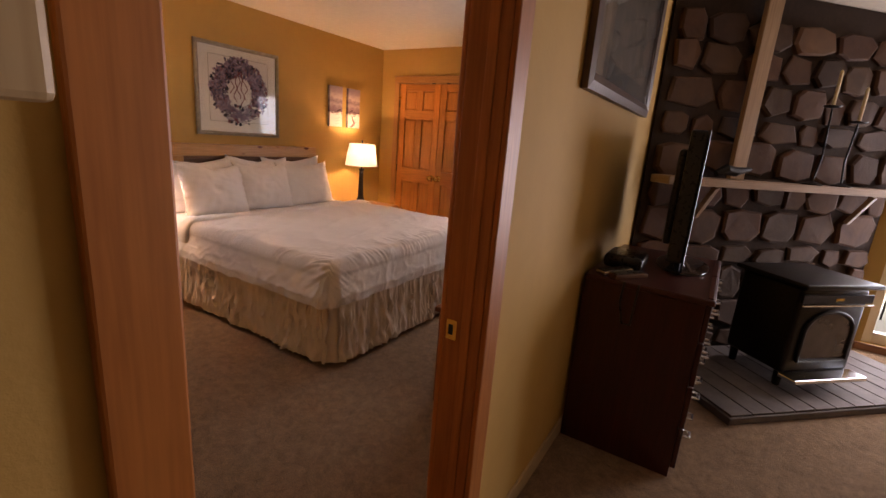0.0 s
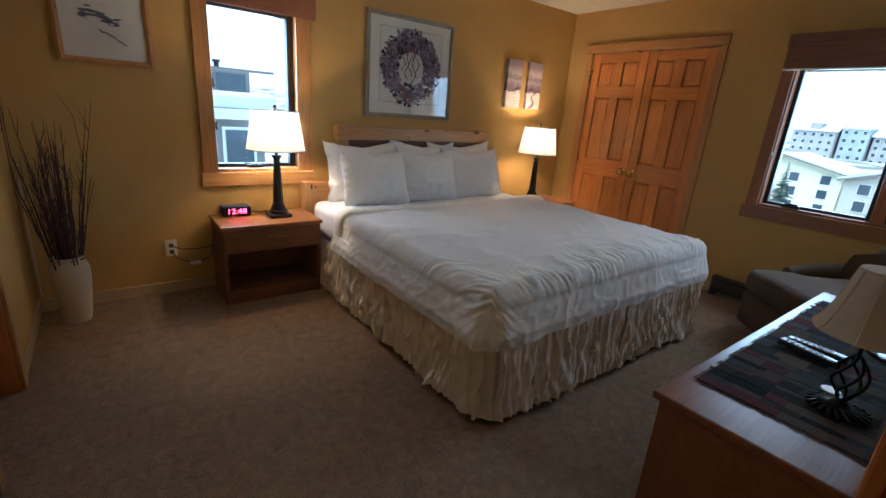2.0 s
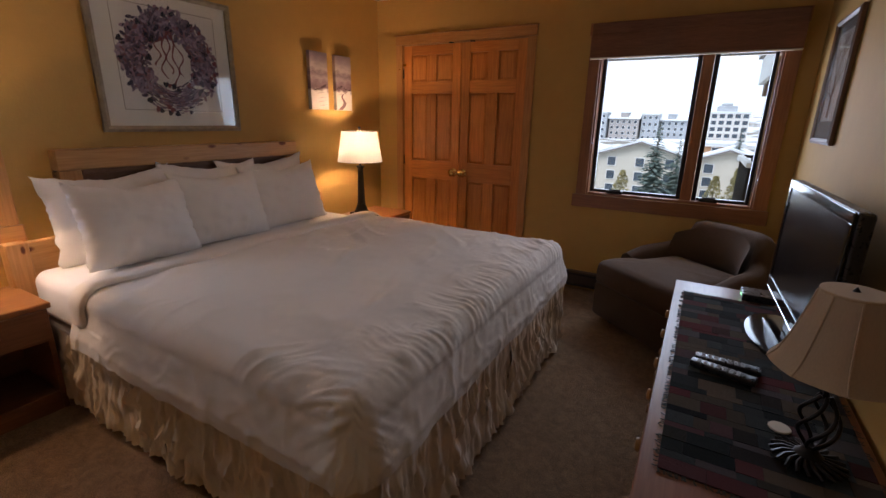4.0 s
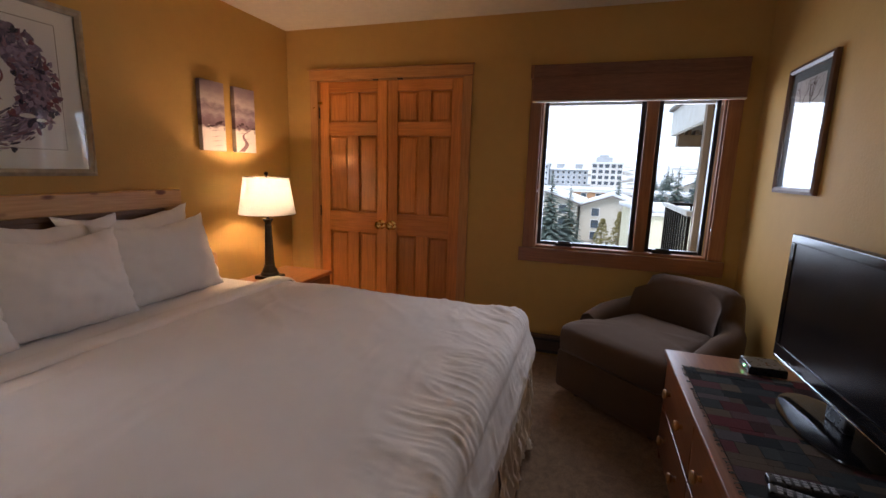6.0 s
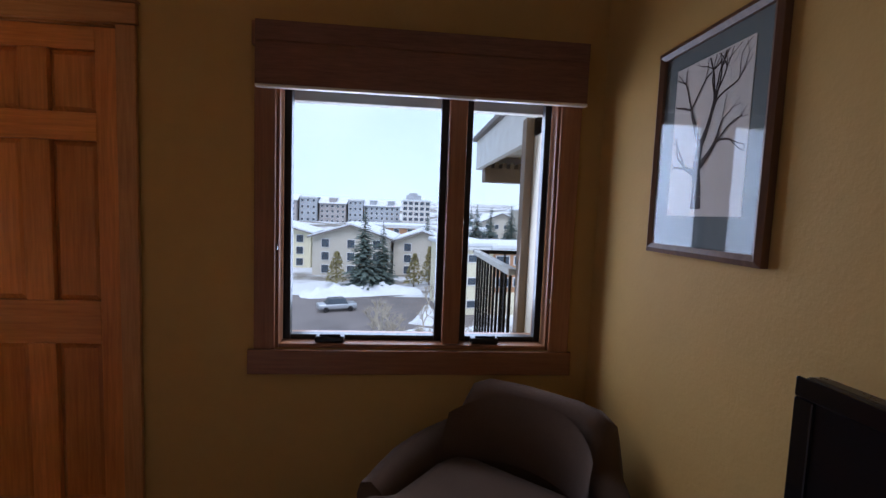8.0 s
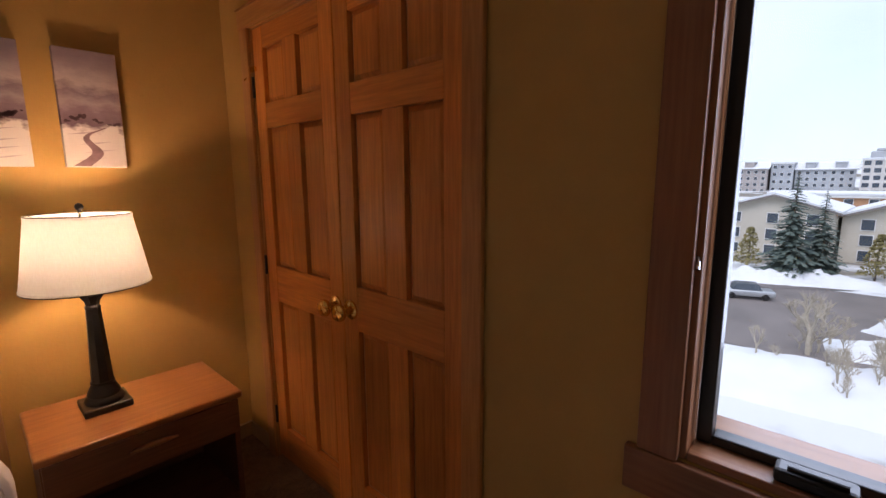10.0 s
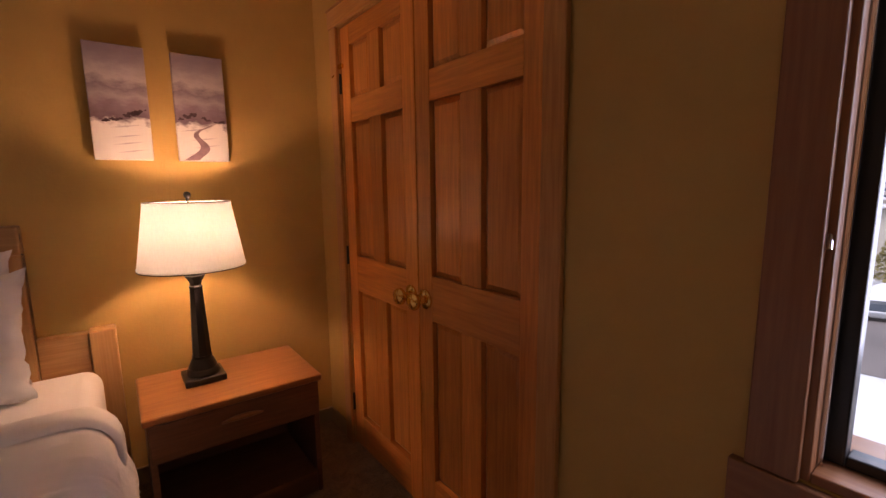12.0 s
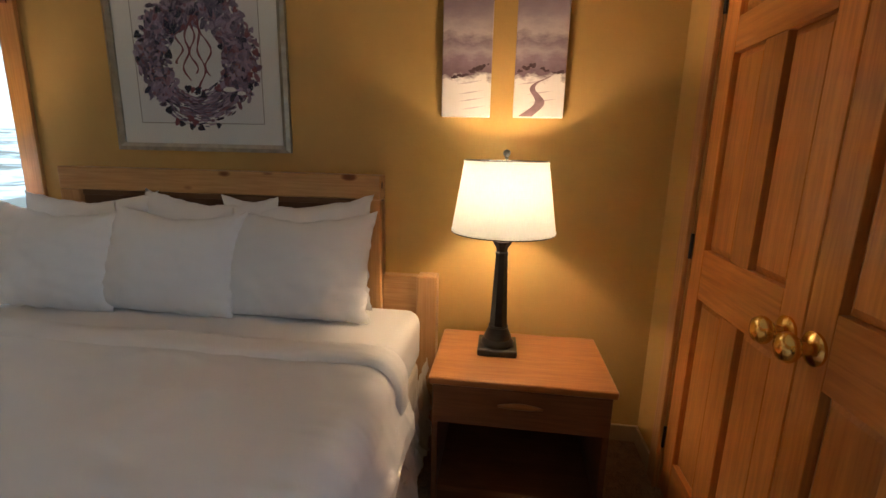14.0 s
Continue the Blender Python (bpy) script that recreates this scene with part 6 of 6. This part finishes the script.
lp = framed("sitting_room_picture", "dark framed print hanging above the chest", (E_OUT + 0.002, 1.98, 1.60), 90, 1.22, 0.72, 0.06, 0.035, M_DARKFRAME, plain("dark_green_print", (0.05, 0.045, 0.035), 0.8, 0, 0.4, 6))
part("print", box(0.16, -0.0095, 0.14, 1.06, -0.0082, 0.58), plain("sepia_print", (0.13, 0.10, 0.07), 0.8, 0, 0.5, 9), lp)

e = thing("wall_cabinet", "pale wood wall cupboard with a white underside", "cabinet", (0, 0, 0))
part("body", box(E_OUT + 0.003, -0.75, 1.415, 0.10, 0.470, 2.2, 0.003), M_CABINET, e)
part("door", box(0.101, -0.14, 1.397, 0.122, 0.467, 2.195, 0.004), M_CABINET, e)
part("door", box(0.101, -0.75, 1.402, 0.122, -0.145, 2.195, 0.004), M_CABINET, e)
part("underside", box(E_OUT + 0.003, -0.75, 1.408, 0.10, 0.462, 1.4145), M_WHITEPL, e, "white underside")

# ---- outside ----
G = -10.0
M_SNOW = plain("packed_snow", (0.66, 0.68, 0.70), 0.85, 0, 0.06, 0.6, 0.4, 6)


def ground_col():
    m, t, b = nodes_of("snowy_ground", 0.9, 0, 0.2)
    v = coords(t)
    n = noise_of(t, v, 0.06, 6, 0.6)
    c = ramp(t, n, [(0.42, (0.20, 0.18, 0.15)), (0.52, (0.60, 0.61, 0.62)), (1.0, (0.68, 0.70, 0.72))])
    t.links.new(c, b.inputs["Base Color"])
    return m


M_GROUND = ground_col()
M_ASPHALT = plain("wet_asphalt", (0.17, 0.145, 0.135), 0.75, 0, 0.25, 0.25, 0.2, 4)
M_CREAMW = plain("cream_stucco", (0.72, 0.66, 0.48), 0.9, 0, 0.06, 0.4)
M_ORANGEW = plain("rust_siding", (0.46, 0.24, 0.13), 0.85, 0, 0.1, 0.5)
M_TANW = plain("tan_siding", (0.56, 0.51, 0.43), 0.9, 0, 0.08, 0.4)
M_GREYW = plain("grey_brown_siding", (0.20, 0.18, 0.17), 0.9, 0, 0.12, 0.3)
M_BRICKW = plain("brown_facade", (0.25, 0.18, 0.155), 0.9, 0, 0.12, 0.3)
M_DARKWIN = plain("dark_panes", (0.06, 0.08, 0.10), 0.15, 0, 0.2, 0.5)
M_FRAMEW = plain("white_window_frame", (0.7, 0.7, 0.68), 0.6)
M_SPRUCE = plain("blue_green_needles", (0.10, 0.14, 0.12), 0.9, 0, 0.35, 1.5)
M_BARK = plain("grey_bark", (0.14, 0.11, 0.09), 0.9, 0, 0.3, 6)
M_PALETWIG = plain("pale_bare_twigs", (0.42, 0.36, 0.28), 0.9, 0, 0.2, 2)
M_YELLOW = plain("dull_yellow_foliage", (0.26, 0.22, 0.09), 0.9, 0, 0.3, 1)

gb = grid(lambda u, v: (-1500 + 3000 * u, -1500 + 3000 * v, G), 60, 60)
for v in gb.verts:
    d = math.hypot(v.co.x, v.co.y)
    v.co.z += (0.0 if d < 160 else 26 * min(1, (d - 160) / 700) + 8 * fbm(v.co.x * 0.004, v.co.y * 0.004))
tagged(part("ground", gb, M_GROUND, None, "", 60), "snow-patched ground rising to low hills", "ground", "", "structure")
road = grid(lambda u, v: (-34 + 38 * u + 6 * v, 38.5 + 23 * v, G + 0.05), 12, 8)
tagged(part("road", road, M_ASPHALT), "wet grey-brown parking lot", "road", "", "structure")
road = grid(lambda u, v: (-8 + 4 * u + 30 * v + 4 * math.sin(v * 3), 58 + 4 * u + 26 * v, G + 0.09), 4, 12)
tagged(part("road", road, M_ASPHALT), "wet road leading away from the parking lot", "road", "", "structure")


def snow_bank(x0, y0, x1, y1, h, seed, wide=3.0):
    d = Vector((x1 - x0, y1 - y0, 0))
    nrm = Vector((-d.y, d.x, 0)).normalized()

    def at(u, v):
        p = Vector((x0, y0, 0)) + d * u + nrm * (v - 0.5) * wide
        s = math.sin(math.pi * v) * math.sin(math.pi * min(1, max(0, u))) ** 0.4
        return (p.x, p.y, G - 0.05 + h * s * (0.75 + 0.6 * fbm(p.x * 0.5, p.y * 0.5, seed)))
    tagged(part("snow_bank", grid(at, 40, 10), M_SNOW, None, "", 60), "ploughed bank of old snow", "snow bank", "snow banks")


snow_bank(-14, 33.5, 16, 36.5, 1.2, 1, 9)
snow_bank(-2, 42, 10, 44, 1.3, 2, 5)
snow_bank(-14, 61, 2, 66, 1.5, 3, 5)
snow_bank(1, 47, 3, 52, 1.4, 4, 3)
snow_bank(-16, 38, -9, 40, 1.0, 5, 4)


def house(name, label, cat, x, y, turn, w, d, h, wall, storeys, cols, roof="gable", rise=2.0, base=G, win=(1.2, 1.3), group=""):
    """A building with its front to -y: walls, a snow roof with eaves, and windows set in the front and the west side."""
    e = thing(name, label, cat, (x, y, base), turn, group)
    part("wall", box(0, 0, 0, w, d, h), wall, e)
    if roof == "gable":
        b = bmesh.new()
        o = 0.7
        prof = [(-o, h - 0.25), (w / 2, h + rise), (w + o, h - 0.25), (w + o, h + 0.15), (w / 2, h + rise + 0.45), (-o, h + 0.15)]
        a = [b.verts.new((px, -o, pz)) for px, pz in prof]
        c = [b.verts.new((px, d + o, pz)) for px, pz in prof]
        b.faces.new(a)
        b.faces.new(c[::-1])
        for k in range(6):
            b.faces.new((a[k], a[(k + 1) % 6], c[(k + 1) % 6], c[k]))
        part("roof", b, M_SNOW, e, "snow-covered roof")
        b = bmesh.new()
        for yy in (0.0, d):
            b.faces.new([b.verts.new(q) for q in ((0, yy, h - 0.01), (w, yy, h - 0.01), (w / 2, yy, h + rise))])
        part("gable", b, wall, e)
        for sg in (0, 1):
            p0, p1 = ((-o, -o - 0.04, h - 0.2), (w / 2, -o - 0.04, h + rise + 0.05)) if sg == 0 else ((w / 2, -o - 0.04, h + rise + 0.05), (w + o, -o - 0.04, h - 0.2))
            part("fascia", tube([p0, p1], 0.16, 4), M_GREYW, e)
    elif roof == "ridge":
        b = bmesh.new()
        prof = [(-0.8, h), (d / 2, h + rise), (d + 0.8, h), (d + 0.8, h + 0.4), (d / 2, h + rise + 0.5), (-0.8, h + 0.4)]
        a = [b.verts.new((-0.8, py, pz)) for py, pz in prof]
        c = [b.verts.new((w + 0.8, py, pz)) for py, pz in prof]
        b.faces.new(a)
        b.faces.new(c[::-1])
        for k in range(6):
            b.faces.new((a[k], a[(k + 1) % 6], c[(k + 1) % 6], c[k]))
        part("roof", b, M_SNOW, e, "snow-covered roof")
        for k in range(max(1, int(w / 9))):
            cx = (k + 0.5) * w / max(1, int(w / 9))
            dm = part("dormer", box(cx - 1.8, 0.2, h + 0.42, cx + 1.8, d / 2, h + rise * 0.95), wall, e)
            part("dormer_roof", box(cx - 2.1, -0.1, h + rise * 0.95 + 0.01, cx + 2.1, d / 2, h + rise * 0.95 + 0.4), M_SNOW, dm)
    else:
        part("roof", box(-0.4, -0.4, h + 0.001, w + 0.4, d + 0.4, h + 0.55, 0.15), M_SNOW, e, "flat snow-covered roof")
        part("fascia", box(-0.35, -0.35, h - 0.35, w + 0.35, -0.005, h, 0.0), M_FRAMEW, e)
    ww, wh = win
    sh = h / storeys
    for s in range(storeys):
        z = s * sh + (sh - wh) / 2
        for c in range(cols):
            cx = (c + 0.5) * w / cols
            wn_ = part("window", box(cx - ww / 2 - 0.1, -0.09, z - 0.1, cx + ww / 2 + 0.1, -0.004, z + wh + 0.1), M_FRAMEW, e)
            part("pane", box(cx - ww / 2, -0.13, z, cx + ww / 2, -0.091, z + wh), M_DARKWIN, wn_)
    return e


# cream and rust building beside the lot
cr = house("apartment_building", "cream stucco block with small dark windows and snowy roof", "building", 4.4, 51.5, 10, 5.0, 9, 7.7, M_CREAMW, 3, 1, "flat", win=(0.9, 0.75))
orb = house("apartment_building", "rust-brown wing with rows of white-framed windows", "building", 9.33, 52.2, 10, 24, 9, 7.5, M_ORANGEW, 3, 11, "flat", win=(1.5, 0.9))
part("foundation", box(-0.1, -0.25, 0, 24.1, -0.14, 2.6), M_CREAMW, orb)
# lodge with gables behind the spruces
house("lodge", "tan gabled lodge with snowy roof and few windows", "building", -16, 80, -4, 13, 14, 6.6, M_TANW, 3, 3, "gable", 2.0, group="lodges")
house("lodge", "tan gabled lodge with snowy roof and few windows", "building", -2.4, 82, -4, 10, 14, 6.0, M_TANW, 3, 2, "gable", 1.8, group="lodges")
house("lodge", "low tan lodge with snowy roof", "building", -34, 88, 3, 16, 14, 6.6, M_CREAMW, 3, 4, "gable", 2.0, group="lodges")
house("lodge", "low rust-coloured lodge with snowy roof", "building", -14, 112, 3, 20, 14, 7.5, M_ORANGEW, 3, 6, "flat", group="lodges")
house("lodge", "low rust-coloured lodge with snowy roof", "building", 6, 118, -3, 16, 14, 7.0, M_BRICKW, 3, 5, "flat", group="lodges")
# hotels in the distance, the haze before them mixed into their pale facade colours
M_HAZEB = plain("hazed_brick_facade", (0.40, 0.36, 0.34), 0.9, 0, 0.2, 0.3)
M_HAZEG = plain("hazed_grey_facade", (0.40, 0.42, 0.44), 0.9, 0, 0.2, 0.3)
M_HAZET = plain("hazed_tower_facade", (0.60, 0.56, 0.52), 0.9, 0, 0.15, 0.3)
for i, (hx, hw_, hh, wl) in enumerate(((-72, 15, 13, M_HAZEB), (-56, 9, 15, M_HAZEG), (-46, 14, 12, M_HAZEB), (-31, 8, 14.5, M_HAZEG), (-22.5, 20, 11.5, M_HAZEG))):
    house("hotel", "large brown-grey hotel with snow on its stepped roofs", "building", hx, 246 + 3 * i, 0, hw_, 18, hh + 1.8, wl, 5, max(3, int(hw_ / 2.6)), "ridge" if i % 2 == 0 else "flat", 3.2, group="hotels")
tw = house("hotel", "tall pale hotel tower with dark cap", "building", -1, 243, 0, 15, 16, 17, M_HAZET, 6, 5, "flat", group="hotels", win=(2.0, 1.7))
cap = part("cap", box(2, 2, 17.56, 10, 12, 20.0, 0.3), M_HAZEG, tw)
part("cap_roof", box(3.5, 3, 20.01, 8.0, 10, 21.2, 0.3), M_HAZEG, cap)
# chalets on the right
house("chalet", "pale chalet with dark timber and a wide snowy gable", "building", 36, 128, 12, 15, 14, 13, M_TANW, 4, 4, "gable", 3.2, group="chalets")
house("chalet", "brown chalet with a wide snowy gable", "building", 56, 132, 10, 16, 14, 12, M_BRICKW, 4, 4, "gable", 3.4, group="chalets")
house("chalet", "brown chalet half hidden behind trees", "building", 24, 140, 6, 12, 12, 9, M_TANW, 3, 4, "gable", 2.6, group="chalets")
# house beyond the narrow west window
nb = house("neighbour_house", "grey neighbouring house with a deep snow roof", "building", -17.5, -3.0, 90, 8.6, 6, 10.9, M_GREYW, 4, 5, "flat", base=G, win=(0.9, 1.3))
up = part("upper_storey", box(4.4, 0.9, 11.46, 8.2, 4.6, 12.1 + 0.05, 0.02), M_GREYW, nb)
up2 = part("clerestory", box(6.0, 0.4, 11.46, 8.3, 3.6, 12.15, 0.02), M_GREYW, nb)
for k in range(2):
    part("window", box(6.15 + k * 1.05, 0.36, 11.5, 7.1 + k * 1.05, 0.398, 12.05), M_DARKWIN, up2)
for k in range(2):
    part("vent_pipe", lathe([(0.09, 12.151), (0.09, 12.42), (0.14, 12.43), (0.14, 12.5)], 14, 7.0 + 0.4 * k, 1.2), M_IRON, nb)
part("beam", box(7.0, 0.6, 12.152, 9.2, 0.75, 12.24), M_GREYW, nb)


def spruce(h, r, seed):
    rnd = random.Random(seed)
    e = thing("spruce_tree", "tall blue-green spruce with drooping snowy boughs", "tree", (0, 0, 0), 0, "spruces")
    part("trunk", tube([(0, 0, -0.1), (0, 0, h * 0.5), (0, 0, h)], [0.03 * h * 0.6, 0.012 * h, 0.01], 8), M_BARK, e)
    b = bmesh.new()
    tiers = int(h * 3.2)
    for k in range(tiers):
        u = k / tiers
        z = h * (0.08 + 0.92 * u)
        rr = r * (1 - u) ** 0.85 * rnd.uniform(0.75, 1.12) + 0.08
        n = max(6, int(17 * (1 - u) + 6))
        for j in range(n):
            a = rnd.uniform(0, 6.283)
            ln = rr * rnd.uniform(0.6, 1.12)
            dz = -0.22 * ln + rnd.uniform(-0.15, 0.1)
            c, s = math.cos(a), math.sin(a)
            for q in range(3):
                t0, t1 = 0.15 + 0.28 * q, 0.15 + 0.28 * q + 0.36
                w = 0.22 * rr * (1 - 0.25 * q) * rnd.uniform(0.7, 1.2) + 0.05
                p0 = Vector((c * ln * t0, s * ln * t0, z + dz * t0))
                p1 = Vector((c * ln * t1, s * ln * t1, z + dz * t1 - 0.1 * w))
                sd = Vector((-s, c, 0)) * w
                flat([p0 - sd * 0.3, p1 - sd * 0.9 + Vector((0, 0, -0.25 * w)), p1 + Vector((c, s, -0.2)) * w * 0.6, p1 + sd * 0.9 + Vector((0, 0, -0.25 * w)), p0 + sd * 0.3], b)
    part("crown", b, M_SPRUCE, e)
    return e


sp = spruce(12.0, 2.7, 2)
sp.matrix_world = pose(-6.1, 65.5, G)
for x, y, k, r in ((-3.7, 68.5, 0.82, 40), (3.6, 84, 0.95, 80), (12, 95, 1.0, 10), (16, 104, 1.15, 200), (20, 108, 1.1, 130), (8, 90, 0.8, 270), (-24, 72, 0.9, 33), (-21, 74, 0.7, 99), (28, 120, 1.2, 310), (-14, 40, 0.5, 10), (46, 150, 1.5, 77), (52, 160, 1.4, 20), *[(22 + 2.6 * q, 170 + (q * 37) % 50, 0.9 + 0.05 * ((q * 13) % 9), q * 50) for q in range(26)]):
    o = copy_thing(sp, pose(x, y, G, 0, 0, r))
    o.scale = (k, k, k)
nt = copy_thing(sp, pose(-20.5, 7.1, G + 9.0, 0, 0, 12))
nt.scale = (0.55, 0.55, 0.55)
nt.location.z = G


def bare_tree(h, seed, mat, label, group, depth=5, spread=0.5):
    rnd = random.Random(seed)
    e = thing("bare_tree", label, "tree", (0, 0, 0), 0, group)
    b = bmesh.new()

    def limb(p, d, ln, rad, k):
        q = p + d * ln
        m = (p + q) / 2 + Vector((rnd.uniform(-1, 1), rnd.uniform(-1, 1), 0)) * ln * 0.06
        tube([p, m, q], [rad, rad * 0.85, rad * 0.7], 5, b)
        if k:
            for _ in range(3 if k > 1 else 4):
                nd = (d + Vector((rnd.uniform(-1, 1), rnd.uniform(-1, 1), rnd.uniform(-0.2, 0.7))) * spread).normalized()
                limb(p + (q - p) * rnd.uniform(0.55, 1), nd, ln * rnd.uniform(0.6, 0.8), rad * 0.6, k - 1)

    limb(Vector((0, 0, -0.05)), Vector((0, 0, 1)), h * 0.33, h * 0.026, depth)
    part("branches", b, mat, e)
    return e


bt = bare_tree(5.5, 3, M_PALETWIG, "pale leafless tree at the edge of the lot", "bare trees", 4, 0.62)
bt.matrix_world = pose(-2.6, 39.6, G)
for x, y, k, r in ((2.2, 52, 0.8, 50), (1.2, 43.5, 0.7, 90), (7.0, 60, 0.9, 120), (10.5, 70, 1.2, 15), (-5, 37, 0.5, 200)):
    o = copy_thing(bt, pose(x, y, G, 0, 0, r))
    o.scale = (k, k, k)
sh = bare_tree(2.6, 8, M_PALETWIG, "leafless pale shrub standing in the snow", "shrubs", 4, 1.0)
sh.matrix_world = pose(4.6, 40.5, G)
rnd = random.Random(91)
for k in range(64):
    o = copy_thing(sh, pose(rnd.uniform(-2, 11), rnd.uniform(31.5, 40), G, 0, 0, rnd.uniform(0, 360)))
    q = rnd.uniform(0.45, 1.1)
    o.scale = (q * 0.75, q * 0.75, q * 1.3)
rnd = random.Random(77)
for k in range(22):
    o = copy_thing(sh, pose(rnd.uniform(-4, 12), rnd.uniform(35.5, 46), G, 0, 0, rnd.uniform(0, 360)))
    q = rnd.uniform(0.6, 1.5)
    o.scale = (q, q, q)


def leafy(x, y, h, r, seed):
    rnd = random.Random(seed)
    e = thing("larch_tree", "dull yellow-green small tree by the lodge", "tree", (x, y, G), 0, "small trees")
    part("trunk", tube([(0, 0, -0.05), (0, 0, h * 0.8)], [0.12, 0.04], 6), M_BARK, e)
    b = bmesh.new()
    for k in range(700):
        z = h * (0.1 + 0.9 * rnd.random())
        a = rnd.uniform(0, 6.28)
        rr = r * (1.05 - z / h) ** 0.7 * math.sqrt(rnd.random())
        s = rnd.uniform(0.12, 0.28)
        p = Vector((rr * math.cos(a), rr * math.sin(a), z))
        d = Vector((rnd.uniform(-1, 1), rnd.uniform(-1, 1), rnd.uniform(-0.6, 0.6))).normalized() * s
        w = Vector((rnd.uniform(-1, 1), rnd.uniform(-1, 1), rnd.uniform(-1, 1))).normalized() * s * 0.6
        flat([p - d, p + w, p + d, p - w], b)
    part("crown", b, M_YELLOW, e)


leafy(1.0, 70, 5.0, 1.6, 5)
leafy(3.4, 72, 6.0, 1.5, 6)
leafy(-10.5, 70, 5.0, 1.8, 7)


def car(x, y, turn):
    e = thing("parked_car", "silver car parked at the edge of the lot", "car", (x, y, G + 0.06), turn)
    b = box(-2.1, -0.85, 0.3, 2.1, 0.85, 0.85, 0.12, None, 3)
    part("body", b, plain("silver_car_paint", (0.5, 0.52, 0.54), 0.3, 0.6), e, "", 40)
    c = box(-1.3, -0.75, 0.84, 1.1, 0.75, 1.42, 0.02)
    for v in c.verts:
        if v.co.z > 1.2:
            v.co.x *= 0.72
            v.co.y *= 0.86
    part("cabin", c, M_DARKWIN, e)
    for wx in (-1.3, 1.35):
        for wy in (-0.86, 0.68):
            t = lathe([(0.2, 0), (0.33, 0.02), (0.33, 0.16), (0.2, 0.18)], 18)
            bmesh.ops.transform(t, matrix=Matrix.Translation((wx, wy + 0.18, 0.33)) @ pose(0, 0, 0, 90, 0, 0), verts=t.verts)
            part("wheel", t, M_BLACK, e)


car(-8.0, 53.0, 20)

# own building: balcony side wall, rail and roof beyond the double window
M_STUCCO = plain("tan_stucco", (0.50, 0.43, 0.33), 0.9, 0, 0.06, 6, 0.3, 60)
M_BROWNTRIM = plain("brown_exterior_trim", (0.20, 0.14, 0.10), 0.7, 0, 0.15, 5)
e = thing("balcony", "balcony with black bar railing and a low gabled roof", "balcony", (0, 0, 0))
part("side_wall", box(-0.395, 5.315, -1.0, -0.26, 5.62, 1.90, 0.005), M_STUCCO, e, "tan stucco side wall")
part("corner_board", box(-0.44, 5.56, -1.0, -0.396, 5.64, 1.90, 0.004), M_BROWNTRIM, e, "brown corner board")
part("deck", box(-0.46, 5.315, -0.35, 3.6, 7.4, -0.15, 0.01), M_SOFFIT, e)
rail = part("side_rail", box(-0.475, 5.66, 1.06, -0.425, 6.86, 1.10, 0.006), M_FRAMEW, e, "grey top rail")
part("front_rail", box(-0.475, 6.84, 1.07, 3.55, 6.88, 1.10, 0.004), M_IRON, e)
part("lower_rail", box(-0.46, 5.66, -0.06, -0.44, 6.86, -0.04, 0.002), M_IRON, e)
for k in range(11):
    part("baluster", box(-0.458, 5.70 + k * 0.108, -0.04, -0.442, 5.716 + k * 0.108, 1.06), M_IRON, e)
for k in range(28):
    part("baluster", box(-0.36 + k * 0.14, 6.852, -0.15, -0.344 + k * 0.14, 6.868, 1.07), M_IRON, e)
rf = part("roof_slab", box(-0.35, 5.325, 1.905, 3.6, 7.30, 2.05, 0.006), M_SOFFIT, e, "beige soffit over the balcony")
part("eave_board", box(-0.395, 5.325, 1.80, -0.351, 7.42, 2.06, 0.004), M_FRAMEW, rf, "pale grey eave board")
part("drip_edge", box(-0.43, 5.325, 2.061, 3.6, 7.46, 2.10, 0.004), M_GREYW, rf, "dark shingle edge")
part("front_board", box(-0.35, 7.36, 1.80, 3.6, 7.42, 2.06, 0.004), M_FRAMEW, rf, "pale grey front board")
part("roof_beam", box(-0.35, 7.18, 1.68, 3.5, 7.33, 1.80, 0.004), M_BROWNTRIM, e, "brown roof beam")
for k in range(44):
    part("dentil", box(-0.34 + k * 0.07, 7.16, 1.801, -0.305 + k * 0.07, 7.34, 1.845), M_BROWNTRIM, e)
for px in (1.3, 3.3):
    part("post", box(px, 7.2, -0.15, px + 0.14, 7.32, 1.679, 0.004), M_BROWNTRIM, e)
structure("exterior_wall", box(-6, 5.32, -10.0, 4.4, 5.40, -0.26), M_STUCCO, "tan stucco outside wall below the windows", "wall")
